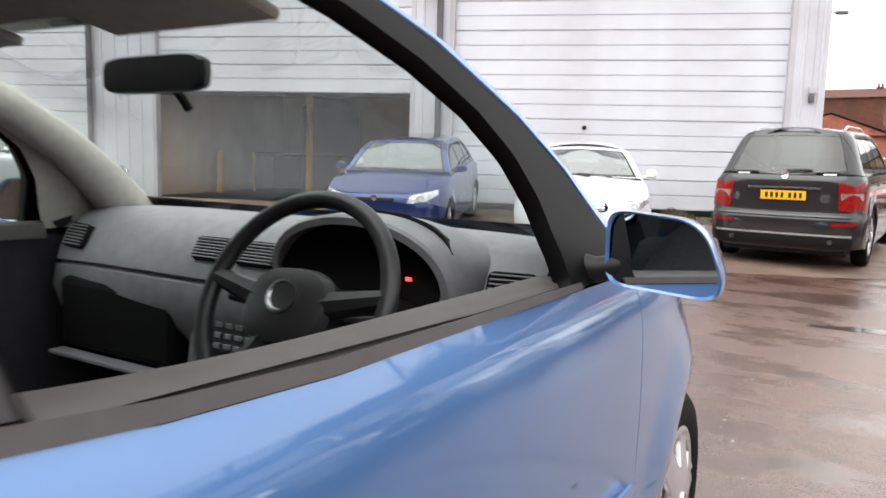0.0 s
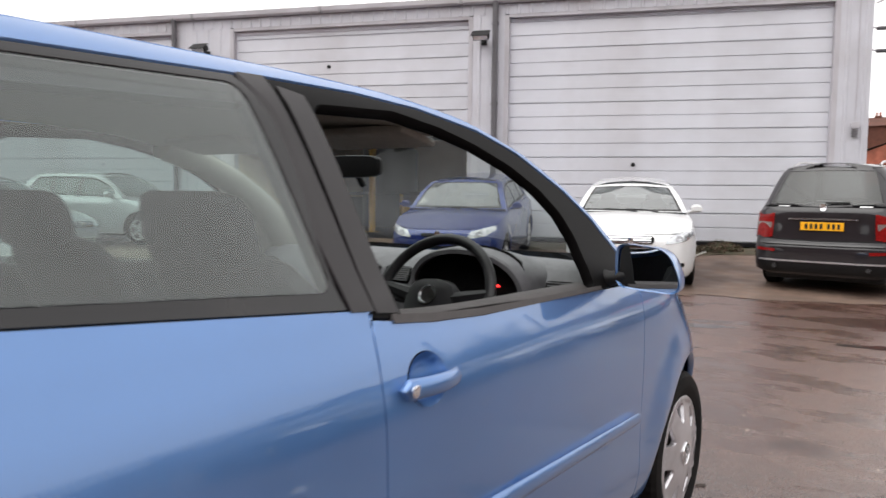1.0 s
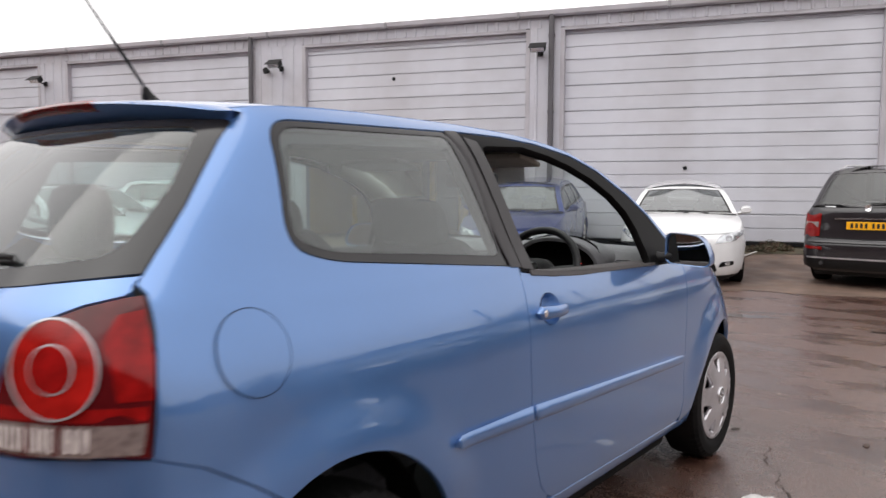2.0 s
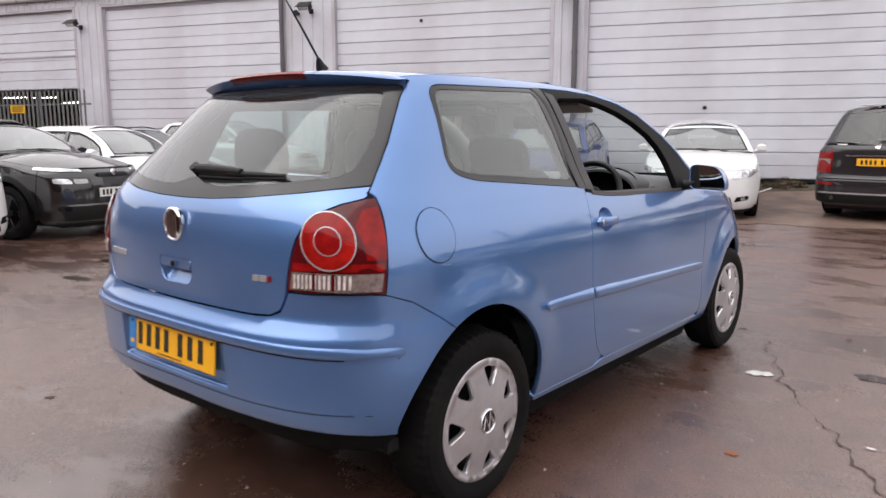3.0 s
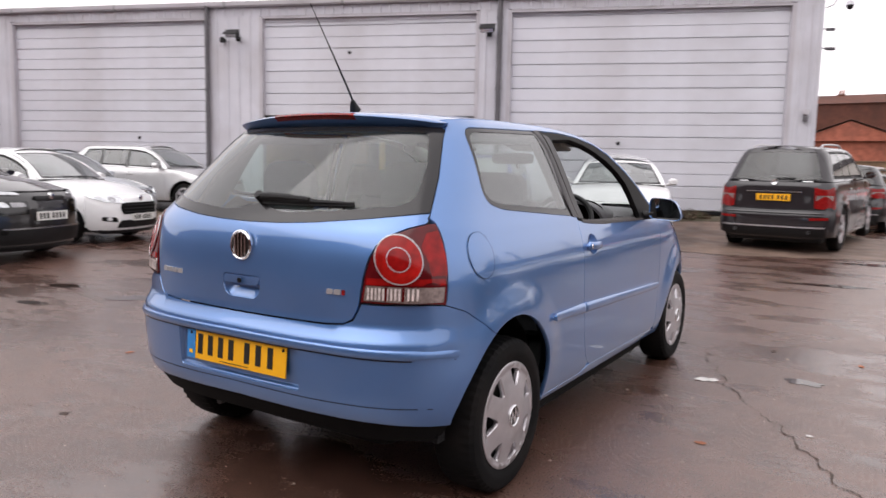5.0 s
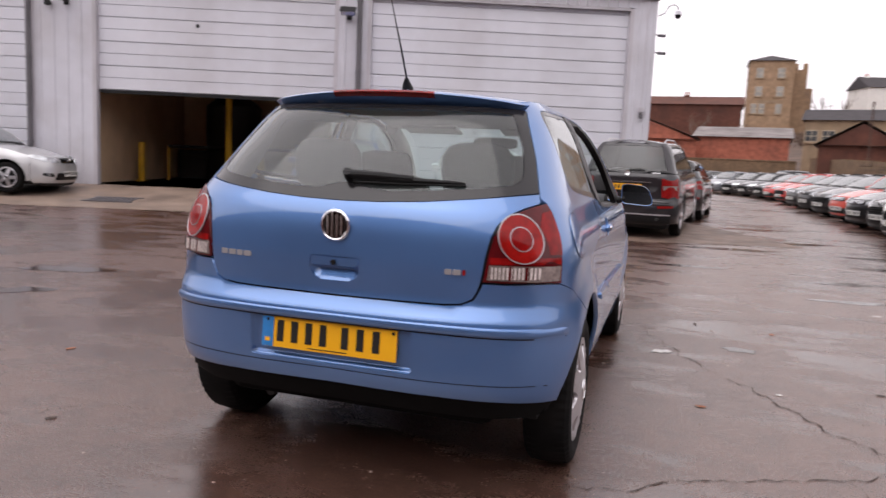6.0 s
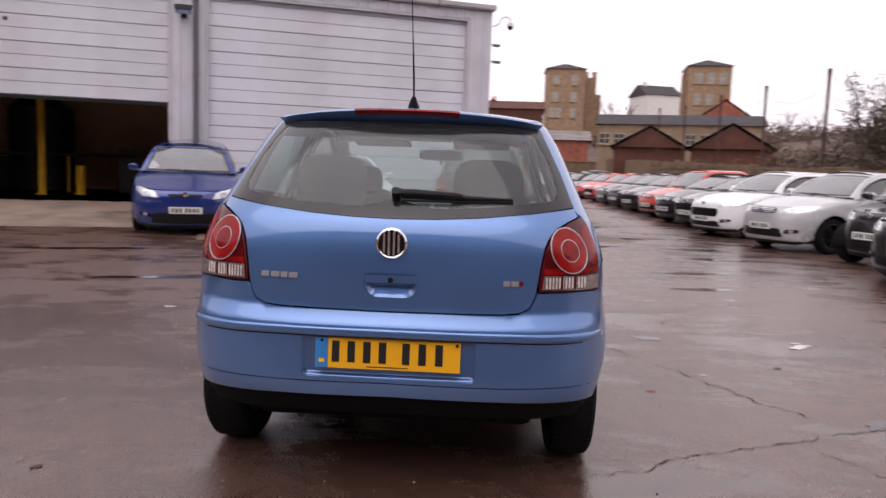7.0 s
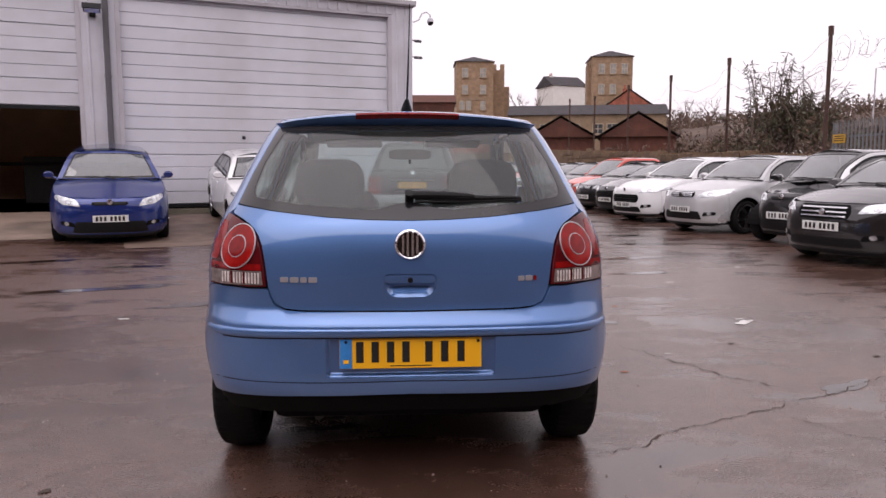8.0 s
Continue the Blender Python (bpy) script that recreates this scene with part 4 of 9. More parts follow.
def wheel_parts(radius=0.29, rim=0.195, half=0.085, style="cover", openings=7, tread=54, wide=0.52, inner=0.55):
    """Meshes of one wheel, outer side towards +x, axle at the origin: (name, mesh, label, under)."""
    out = []
    bm = lathe(tyre_profile(radius, rim, half), sides=tread * 2, axis="x", closed=True)
    me = bpy.data.meshes.new("tyre")
    bm.to_mesh(me)
    bm.free()
    tread_cut(me, radius, half, tread)
    me.materials.append(RUBBER)
    me.polygons.foreach_set("use_smooth", [True] * len(me.polygons))
    me.set_sharp_from_angle(angle=radians(22))
    out.append(("tyre", me, "worn black rubber tyre"))
    bm = lathe([(-half * 0.6, rim - 0.004), (half * 0.2, rim - 0.01), (half * 0.2, 0.0)], sides=40)
    me = bpy.data.meshes.new("rim")
    bm.to_mesh(me)
    bm.free()
    me.materials.append(BLACK_PLASTIC)
    out.append(("rim", me, ""))
    if style in ("cover", "dark"):
        me = wheel_cover(rim + 0.003, openings, wide=wide, inner=inner)
        me.materials.append(ALLOY if style == "cover" else GLOSS_BLACK)
        for v in me.vertices:
            v.co.x += half * 0.87
        out.append(("wheel_cover", me, "silver wheel cover with wedge openings" if style == "cover" else ""))
        k = half * 0.87
        bm = lathe([(k + 0.008, 0.043), (k + 0.027, 0.043), (k + 0.030, 0.039), (k + 0.027, 0.036), (k + 0.012, 0.036)], sides=32)
        if style == "cover":      # slanted ribs across the dark boss
            for y, d in ((-0.021, 0.008), (-0.007, -0.008), (0.007, 0.008), (0.021, -0.008)):
                e = math.sqrt(0.034 ** 2 - (abs(y) + 0.008) ** 2)
                add_tube(bm, [(k + 0.026, y - d, -e), (k + 0.026, y + d, e)], 0.0035, sides=5)
        me = bpy.data.meshes.new("hub_badge")
        bm.to_mesh(me)
        bm.free()
        me.materials.append(CHROME if style == "cover" else BLACK_PLASTIC)
        out.append(("hub_badge", me, "chrome hub badge" if style == "cover" else ""))
        bm = lathe([(k + 0.008, 0.0365), (k + 0.024, 0.0365), (k + 0.025, 0.0)], sides=24)
        me = bpy.data.meshes.new("hub_boss")
        bm.to_mesh(me)
        bm.free()
        me.materials.append(GLOSS_BLACK)
        out.append(("hub_boss", me, ""))
    return out


def add_wheel(parent, meshes, x, y, z, turn=0.0):
    side = 1 if x > 0 else -1
    w = new("wheel", meshes[0][1])
    w.parent = parent
    w.matrix_basis = pose(x, y, z, 0, 0, 0 if side > 0 else 180) @ Matrix.Rotation(radians(turn), 4, "X")
    w.name = "wheel"
    for name, me, label in meshes[1:]:
        o = new(name, me)
        o.parent = w
        if label:
            tagged(o, label)
    return w

# ---- the light blue hatchback ----
hatch = thing("hatchback_car", pose(0, 0, 0), "light blue metallic three-door hatchback with open driver window on wet tarmac", "car")
PB = Shell(
    width=[(0.16, 0.70), (0.22, 0.765), (0.30, 0.795), (0.42, 0.812), (0.55, 0.819), (0.66, 0.819), (0.78, 0.815), (0.84, 0.8105), (0.88, 0.8035), (0.92, 0.793), (0.95, 0.783), (1.0, 0.764), (1.02, 0.757), (1.06, 0.738), (1.12, 0.714), (1.20, 0.684),
           (1.30, 0.643), (1.37, 0.608), (1.41, 0.578), (1.44, 0.540), (1.46, 0.49)],
    rear=[(0.16, -0.42), (0.24, -0.52), (0.29, -0.565), (0.34, -0.605), (0.38, -0.635), (0.435, -0.652), (0.52, -0.660), (0.60, -0.664), (0.630, -0.665), (0.648, -0.656), (0.69, -0.622), (0.71, -0.619), (0.80, -0.621), (0.90, -0.615),
          (0.98, -0.598), (1.02, -0.580), (1.06, -0.545), (1.15, -0.462), (1.25, -0.365), (1.34, -0.272), (1.385, -0.215), (1.41, -0.19), (1.46, -0.15)],
    front=[(0.16, 3.05), (0.3, 3.22), (0.45, 3.255), (0.6, 3.24), (0.72, 3.18), (0.80, 3.10), (0.9, 2.9), (1.0, 2.7), (1.46, 2.0)],
    rear_start=[(0.16, -0.12), (0.9, -0.12), (1.02, -0.10), (1.15, 0.0), (1.30, 0.12), (1.46, 0.22)],
    front_start=[(0.16, 2.05), (0.9, 2.05), (1.46, 1.6)], round_rear=3.25,
    hubs=((0.0, 0.30), (2.465, 0.30)), flare=0.020, arch=0.365)

belt = [(0.735, 1.004), (0.9, 0.980), (1.08, 0.970), (1.42, 0.967), (1.64, 0.962), (1.92, 0.957)]
split = [(0.735, 1.013), (0.722, 0.90), (0.716, 0.73), (0.722, 0.60), (0.757, 0.446), (0.80, 0.355), (0.86, 0.300)]
quarter_glass = rounded([(-0.03, 1.39), (0.60, 1.410), (0.645, 1.398), (0.726, 1.03), (0.715, 1.022), (0.02, 1.078), (-0.085, 1.115)], [0.06, 0.0, 0.015, 0.01, 0.01, 0.08, 0.07])
quarter_clear = rounded([(-0.012, 1.374), (0.600, 1.394), (0.670, 1.056), (0.035, 1.098), (-0.064, 1.130)], [0.05, 0.03, 0.03, 0.06, 0.05])
rail_top = [(-0.165, 1.402), (0.0, 1.424), (0.3, 1.438), (0.7, 1.442), (1.0, 1.432), (1.2, 1.408), (1.32, 1.386), (1.5, 1.328), (1.69, 1.238), (1.83, 1.148), (1.97, 1.03), (2.03, 0.975)]
rail_low = [(1.975, 0.965), (1.935, 1.028), (1.80, 1.150), (1.67, 1.232), (1.47, 1.325), (1.31, 1.373), (1.10, 1.405), (0.90, 1.416), (0.655, 1.414)]
light_inner = [(0.527, 0.775), (0.537, 0.86), (0.550, 0.93), (0.566, 0.968), (0.598, 1.003), (0.640, 1.026), (0.678, 1.040)]
light_outer = [(-0.382, 1.043), (-0.388, 0.98), (-0.402, 0.9), (-0.418, 0.770)]
seam = [(-0.418, 0.770), (-0.34, 0.742), (-0.25, 0.686), (-0.186, 0.640)]
ARCH_R = [(-0.02 + 0.374 * math.cos(radians(a)), 0.29 + 0.390 * math.sin(radians(a))) for a in range(-6, 191, 6)]
arch_fore = [p for p in ARCH_R if p[0] > -0.18] + [(-0.186, 0.640)]
arch_aft = [(-0.186, 0.640)] + [p for p in ARCH_R if p[0] < -0.19 and p[1] > 0.352]
glass_side = [(0.667, 1.077), (0.657, 1.105), (0.625, 1.20), (0.582, 1.30), (0.546, 1.378)]


def side_panel(s):
    o = PB.side_view(split) + PB.side_view([(0.86, 0.300), (0.80, 0.262), (0.36, 0.262)]) + PB.side_view(arch_fore) + PB.side_view(seam[::-1])[1:] + PB.side_view(light_outer[::-1])
    o += PB.rear_view([(0.673, 1.058)] + glass_side, 0.012) + PB.side_view(rail_top) + PB.side_view(rail_low) + PB.side_view([(0.655, 1.411), (0.745, 1.02)])
    ob = panel("side_panel", o, sided(PB.back, s), HATCH_BLUE, hatch, holes=[[PB.ry(*p) for p in dense(quarter_glass, 0.03, True)]], flip=s < 0, step=0.03, depth=0.02)
    ring = [PB.ry(*p) for p in dense(quarter_glass, 0.03, True)]
    clear = [PB.ry(*p) for p in dense(quarter_clear, 0.03, True)]
    w = panel("quarter_window", clear, sided(PB.back, s), GREEN_GLASS, hatch, "green-tinted fixed quarter window", flip=s < 0, depth=0.0, gap=0.0, lift=-0.004)
    w.visible_shadow = False
    panel("window_border", ring, sided(PB.back, s), FRIT, w, "black glass border", holes=[clear], flip=s < 0, depth=0.006, gap=0.0015, lift=-0.002)
    strip = PB.side_view([(0.606, 1.411), (0.666, 1.413), (0.747, 1.016), (0.692, 1.020)])
    panel("pillar_trim", strip, sided(PB.back, s), GREY_FILM, ob, "dark satin pillar trim", flip=s < 0, lift=0.003, depth=0.004, gap=0.0)
    return ob


left_right(side_panel)

# fuel flap, a shallow round cap in the quarter panel
ring = [PB.ry(-0.222 + 0.078 * math.cos(t), 0.925 + 0.080 * math.sin(t)) for t in np.linspace(0, 2 * math.pi, 49)[:-1]]
gapring = [PB.ry(-0.222 + 0.0798 * math.cos(t), 0.925 + 0.0818 * math.sin(t)) for t in np.linspace(0, 2 * math.pi, 49)[:-1]]
cap = panel("fuel_flap", ring, PB.back, HATCH_BLUE, hatch, "round body-coloured fuel flap", lift=0.003, depth=0.004, gap=0.0)
panel("flap_gap", gapring, PB.back, LINER, cap, lift=0.0034, depth=0.0, gap=0.0, holes=[ring])

def side_strip(u, v):
    """The side surface swelling into a rounded moulding."""
    p = PB.back(u, v)
    zc = 0.608 - 0.031 * (p.y - 0.35)
    t = min(1.0, abs(p.z - zc) / 0.0265)
    return Vector((p.x + 0.003 + 0.016 * (1 - t ** 3), p.y, p.z))


def bumper_strip(u, v):
    p = PB.back(u, v)
    zc = 0.620 - 0.014 * (abs(p.x) / 0.75) ** 3
    t = min(1.0, abs(p.z - zc) / 0.018)
    out = Vector((p.x * 0.45, p.y, 0)).normalized()
    return p + out * (0.002 + 0.008 * (1 - t ** 3)) * min(1.0, max(0.0, (-0.372 - p.y) / 0.05) + 0.15)


# doors
hole = rounded([(0.822, 0.998), (0.748, 1.374), (1.0, 1.386), (1.15, 1.364), (1.278, 1.333), (1.41, 1.288), (1.526, 1.230), (1.606, 1.168), (1.650, 1.10), (1.668, 0.970), (1.42, 0.973), (1.08, 0.979)], [0.015, 0.04, 0, 0, 0, 0, 0, 0.02, 0.02, 0.02, 0, 0])


def car_door(s):
    lower = PB.side_view([(0.737, 1.013), (0.722, 0.90), (0.716, 0.73), (0.722, 0.60), (0.757, 0.446), (0.80, 0.355), (0.85, 0.306), (0.90, 0.285), (1.93, 0.272), (1.985, 0.288), (1.985, 0.36), (1.952, 0.49), (1.955, 0.62), (1.972, 0.78), (1.988, 0.90), (1.985, 0.955), (1.92, 0.962)]) + PB.side_view(belt[::-1])
    d = panel("door", lower, sided(PB.back, s), HATCH_BLUE, hatch, flip=s < 0, step=0.03, depth=0.02, gap=0.0018, holes=[[PB.ry(0.848 + 0.058 * math.cos(t), 0.886 + 0.047 * math.sin(t)) for t in np.linspace(0, 2 * math.pi, 33)[:-1]]])
    frame_o = PB.side_view([(0.739, 1.015), (0.66, 1.405)]) + PB.side_view(rail_low[::-1]) + PB.side_view([(1.95, 0.965)] + belt[::-1])
    hl = [PB.ry(*p) for p in dense(hole, 0.03, True)]
    fr = panel("window_frame", frame_o, sided(PB.back, s), FRAME_BLACK, d, "black satin window frame and mirror base", holes=[hl], flip=s < 0, depth=0.03, gap=0.003, lift=-0.001)
    post = PB.side_view([(0.752, 1.012), (0.686, 1.398), (0.742, 1.388), (0.810, 1.006)])
    panel("post_film", post, sided(PB.back, s), GREY_FILM, fr, "dark satin film on the door post", flip=s < 0, lift=0.0025, depth=0.003, gap=0.0)
    seal_o = [PB.ry(*p) for p in dense([(0.79, 0.990), (0.90, 0.979), (1.08, 0.969), (1.42, 0.964), (1.70, 0.960), (1.70, 0.971), (1.42, 0.976), (1.08, 0.983), (0.90, 0.994), (0.79, 1.006)], 0.03, True)]
    panel("belt_seal", seal_o, sided(PB.back, s), DOOR_TOP, d, "worn grey rubber belt seal", flip=s < 0, lift=0.004, depth=0.03, gap=0.0)
    if s < 0:
        g = panel("door_glass", hl, sided(PB.back, s), GREEN_GLASS, d, flip=True, depth=0.0, gap=-0.004, lift=-0.012)
        g.visible_shadow = False
    # inner trim: the padded sill inside the glass slot, and the card below the belt
    zb = curve([(0.74, 0.998), (0.9, 0.982), (1.08, 0.973), (1.42, 0.967), (1.72, 0.962)])
    sill = []
    for y in np.linspace(0.80, 1.70, 16):
        z = zb(y)
        w = PB.half_width(y, z)
        sill.append([(s * (w - dx), y, z + dz) for dx, dz in ((0.024, -0.03), (0.024, 0.002), (0.028, 0.007), (0.048, 0.013), (0.070, 0.014), (0.080, 0.007), (0.086, -0.02), (0.086, -0.03))])
    part("door_sill", loft(sill), DOOR_TOP, d, "brown-grey padded door top", smooth=True)
    inner = PB.side_view([(0.80, 1.0), (0.80, 0.36), (1.93, 0.34), (1.93, 0.955), (1.64, 0.968)])
    panel("door_trim", inner, sided(PB.back, s), DASH_DARK, d, "dark grey inner door trim", flip=s < 0, lift=-0.075, depth=-0.06, gap=0.0)
    rub = [PB.ry(*p) for p in dense(rounded([(0.728, 0.574), (0.728, 0.622), (1.885, 0.578), (1.905, 0.566), (1.90, 0.548), (1.87, 0.540)], [0.004, 0.004, 0.02, 0.008, 0.01, 0.02]), 0.03, True)]
    panel("side_moulding", rub, sided(side_strip, s), HATCH_BLUE, d, "body-coloured side moulding", flip=s < 0, step=0.012, depth=0.02, gap=0.001)
    rub = [PB.ry(*p) for p in dense(rounded([(0.35, 0.592), (0.352, 0.628), (0.716, 0.623), (0.716, 0.575)], [0.016, 0.012, 0.004, 0.004]), 0.03, True)]
    panel("side_moulding", rub, sided(side_strip, s), HATCH_BLUE, hatch, "short side moulding on the rear quarter", flip=s < 0, step=0.012, depth=0.02, gap=0.001)
    # handle: a dished recess with a bar across
    cup = [PB.ry(0.848 + 0.058 * math.cos(t), 0.886 + 0.047 * math.sin(t)) for t in np.linspace(0, 2 * math.pi, 33)[:-1]]
    cx, cz = 0.848, 0.886

    def dished(u, v):
        p = PB.back(u, v)
        r = min(1, math.hypot((p.y - cx) / 0.058, (p.z - cz) / 0.047))
        return p - Vector((0.022 * (1 - r ** 4) - 0.0015, 0, 0))
    h = panel("handle_cup", cup, sided(dished, s), HATCH_BLUE, d, flip=s < 0, depth=0.0, gap=0.0, step=0.012)
    bm = bmesh.new()
    n = 14
    rings = []
    for i in range(n + 1):
        t = i / n
        y = 0.762 + 0.172 * t
        x = PB.half_width(y, 0.88) + 0.006 + 0.026 * math.sin(math.pi * min(1, max(0, t * 0.9 + 0.05))) ** 0.5
        hh = 0.0185 * (1 - 0.15 * t) * (min(1, t / 0.07) ** 0.5 if t < 0.07 else min(1, (1 - t) / 0.05) ** 0.5 if t > 0.95 else 1) + 0.001
        rings.append([bm.verts.new((s * (x - 0.012 + 0.012 * math.cos(a)), y, 0.882 + hh * math.sin(a) - 0.004 * t)) for a in np.linspace(0, 2 * math.pi, 13)[:-1]])
    for r0, r1 in zip(rings, rings[1:]):
        for k in range(12):
            bm.faces.new((r0[k], r0[(k + 1) % 12], r1[(k + 1) % 12], r1[k]))
    bm.faces.new(rings[0])
    bm.faces.new(rings[-1][::-1])
    bmesh.ops.recalc_face_normals(bm, faces=bm.faces)
    part("door_handle", bm, HATCH_BLUE, d, "body-coloured bar handle", smooth=True)
    if s > 0:
        bm = lathe([(0, 0.011), (0.004, 0.011), (0.005, 0.008), (0.005, 0.0)], sides=20, centre=(PB.half_width(0.775, 0.88) + 0.022, 0.778, 0.882))
        part("key_lock", bm, CHROME, d, "chrome door lock")
    return d


doors = left_right(car_door)

# front wings, sills
ARCH_F = [(2.465 + 0.345 * math.cos(radians(a)), 0.29 + 0.36 * math.sin(radians(a))) for a in range(190, -7, -6)]


def wing(s):
    top = [(2.04, 0.968), (2.3, 0.925), (2.6, 0.87), (2.8, 0.82), (2.95, 0.765)]
    o = [(1.952, 0.49), (1.985, 0.36), (1.99, 0.262), (2.10, 0.245)] + ARCH_F + [(2.86, 0.46), (2.93, 0.60), (2.95, 0.765)]
    o = dense(o) + dense(top[::-1]) + dense([(1.99, 0.955), (1.988, 0.90), (1.972, 0.78), (1.955, 0.62)])
    panel("front_wing", tidy(o), sided(PB.side, s), HATCH_BLUE, hatch, flip=s < 0, step=0.03, depth=0.02)
    o = [(0.35, 0.262), (0.80, 0.262), (0.88, 0.284), (1.93, 0.270), (1.99, 0.262), (2.10, 0.245), (2.11, 0.225), (0.36, 0.237)]
    panel("sill", dense(o, 0.04, True), sided(PB.side, s), HATCH_BLUE, hatch, flip=s < 0, depth=0.03)
    o = [(0.34, 0.234), (2.11, 0.222), (2.11, 0.165), (0.34, 0.165)]
    panel("sill_skirt", dense(o, 0.04, True), sided(PB.side, s), BLACK_PLASTIC, hatch, flip=s < 0, lift=-0.025, depth=0.05)


left_right(wing)

# tailgate
lid_low = [(0.0, 0.691), (0.40, 0.694), (0.462, 0.699), (0.497, 0.716), (0.513, 0.745), (0.522, 0.775)]
glass_low = [(0.0, 1.021), (0.15, 1.024), (0.3, 1.033), (0.5, 1.053), (0.667, 1.074)]
lid = PB.rear_view(lid_low) + PB.rear_view([(0.522, 0.775)] + [(x - 0.004, z) for x, z in light_inner]) + PB.rear_view([(0.677, 1.048), (0.670, 1.058)]) + PB.rear_view(glass_low[::-1])
recess = rounded([(-0.096, 0.826), (0.096, 0.826), (0.096, 0.775), (0.07, 0.742), (-0.07, 0.742), (-0.096, 0.775)], [0.018, 0.018, 0.03, 0.03, 0.03, 0.03])
rec = [PB.rx(*p) for p in dense(recess, 0.02, True)]
tailgate = panel("tailgate", mirrored(lid), PB.back, HATCH_BLUE, hatch, holes=[rec], step=0.028, depth=0.018, gap=0.0015)


def scooped(u, v):
    p = PB.back(u, v)
    return p + Vector((0, 0.005 + 0.035 * max(0, min(1, (0.80 - v) / 0.02)) * max(0.0, min(1, (v - 0.742) / 0.05)) ** 0.6 * min(1, max(0, (0.094 - abs(p.x)) / 0.03)) ** 0.6, 0))


panel("handle_recess", rec, scooped, HATCH_BLUE, tailgate, "scooped tailgate handle recess", depth=0.0, gap=-0.002, step=0.012)
bar = [PB.rx(*p) for p in dense(rounded([(-0.092, 0.823), (0.092, 0.823), (0.088, 0.793), (-0.088, 0.793)], 0.014), 0.02, True)]
panel("tailgate_handle", bar, PB.back, HATCH_BLUE, tailgate, lift=0.001, depth=0.02, gap=0.0)
part("key_lock", lathe([(-0.629, 0.010), (-0.632, 0.010), (-0.633, 0.007), (-0.631, 0.006), (-0.631, 0.0)], sides=24, axis="y", centre=(0, 0, 0.806)), BLACK_PLASTIC, tailgate, "dark tailgate lock")

# rear glass with its black border
side_up = [(x - 0.001, z) for x, z in glass_side]
rear_outer = mirrored(PB.rear_view([(x, z + 0.001) for x, z in glass_low[:-1]] + [(0.664, 1.077)]) + PB.rear_view(side_up, 0.012) + PB.rear_view([(0.543, 1.378), (0.535, 1.386), (0.0, 1.390)]))
clear_half = rounded([(0.0, 1.088), (0.05, 1.082), (0.09, 1.068), (0.16, 1.062), (0.40, 1.078), (0.612, 1.106), (0.578, 1.235), (0.512, 1.366), (0.0, 1.374)], [0, 0.02, 0.02, 0.02, 0.1, 0.05, 0, 0.03, 0], closed=False)
rear_clear = mirrored(PB.rear_view(clear_half))
rear_glass = panel("rear_window", rear_clear, PB.back, HEAT_GLASS, tailgate, "tinted heated rear window", depth=0.0, gap=0.0, lift=-0.003)
rear_glass.visible_shadow = False
panel("window_border", rear_outer, PB.back, FRIT, rear_glass, "dirty black glass border", holes=[rear_clear], depth=0.012, gap=0.001, lift=-0.001)
def glass_seal(s):
    o = PB.rear_view([(x + 0.012, z) for x, z in glass_side], 0.012) + PB.rear_view([(x - 0.020, z) for x, z in glass_side[::-1]], 0.012)
    panel("glass_seal", o, sided(PB.back, s), FRAME_BLACK, tailgate, "black seal beside the rear window", flip=s < 0, step=0.03, depth=0.0, gap=0.0, lift=-0.006)


left_right(glass_seal)


# rear wiper
def on_glass(x, z, up=0.0):
    p = PB.back(*PB.rx(x, z))
    return p + Vector((0, -0.70, 0.70)) * up


arm = bmesh.new()
add_tube(arm, [on_glass(x, z, u) for x, z, u in ((-0.01, 1.098, 0.022), (0.06, 1.098, 0.024), (0.16, 1.097, 0.022), (0.245, 1.096, 0.018))], 0.012, radii=[0.015, 0.015, 0.013, 0.010])
wiper = part("rear_wiper", arm, BLACK_PLASTIC, tailgate, "black rear wiper arm", smooth=True)
part("wiper_pivot", tube([on_glass(0.0, 1.098, -0.01), on_glass(0.0, 1.098, 0.036)], 0.017, sides=20), BLACK_PLASTIC, wiper, smooth=True)
part("wiper_blade", tube([on_glass(x, z, u) for x, z, u in ((0.02, 1.092, 0.012), (0.2, 1.093, 0.014), (0.427, 1.094, 0.010))], 0.007, sides=8, radii=[0.008, 0.011, 0.005]), BLACK_PLASTIC, wiper)
part("wiper_rubber", tube([on_glass(x, z, 0.004) for x, z in ((0.02, 1.084), (0.2, 1.085), (0.43, 1.090))], 0.005, sides=6), SEAL, wiper)

# roundel, plain lettering bars
badge = part("roundel", lathe([(-0.612, 0.056), (-0.622, 0.056), (-0.626, 0.051), (-0.624, 0.047), (-0.621, 0.046)], sides=48, axis="y", centre=(0, 0, 0.936)), CHROME, tailgate, "round chrome maker's badge", smooth=True)
part("badge_disc", lathe([(-0.610, 0.0465), (-0.6215, 0.0465), (-0.6225, 0.0)], sides=40, axis="y", centre=(0, 0, 0.936)), GLOSS_BLACK, badge)
for x, h in ((-0.026, 0.034), (-0.009, 0.043), (0.009, 0.043), (0.026, 0.034)):
    part("badge_rib", tube([(x, -0.625, 0.936 - h), (x, -0.625, 0.936 + h)], 0.0045, sides=6), CHROME, badge)


def bars(name, spans, z0, z1, mat, parent, label):
    for i, (x0, x1) in enumerate(spans):
        o = [PB.rx(*p) for p in dense(rounded([(x0, z0), (x1, z0), (x1, z1), (x0, z1)], 0.003), 0.02, True)]
        panel(name, o, PB.back, mat[i] if isinstance(mat, list) else mat, parent, label if i == 0 else "", lift=0.004, depth=0.004, gap=0.0)


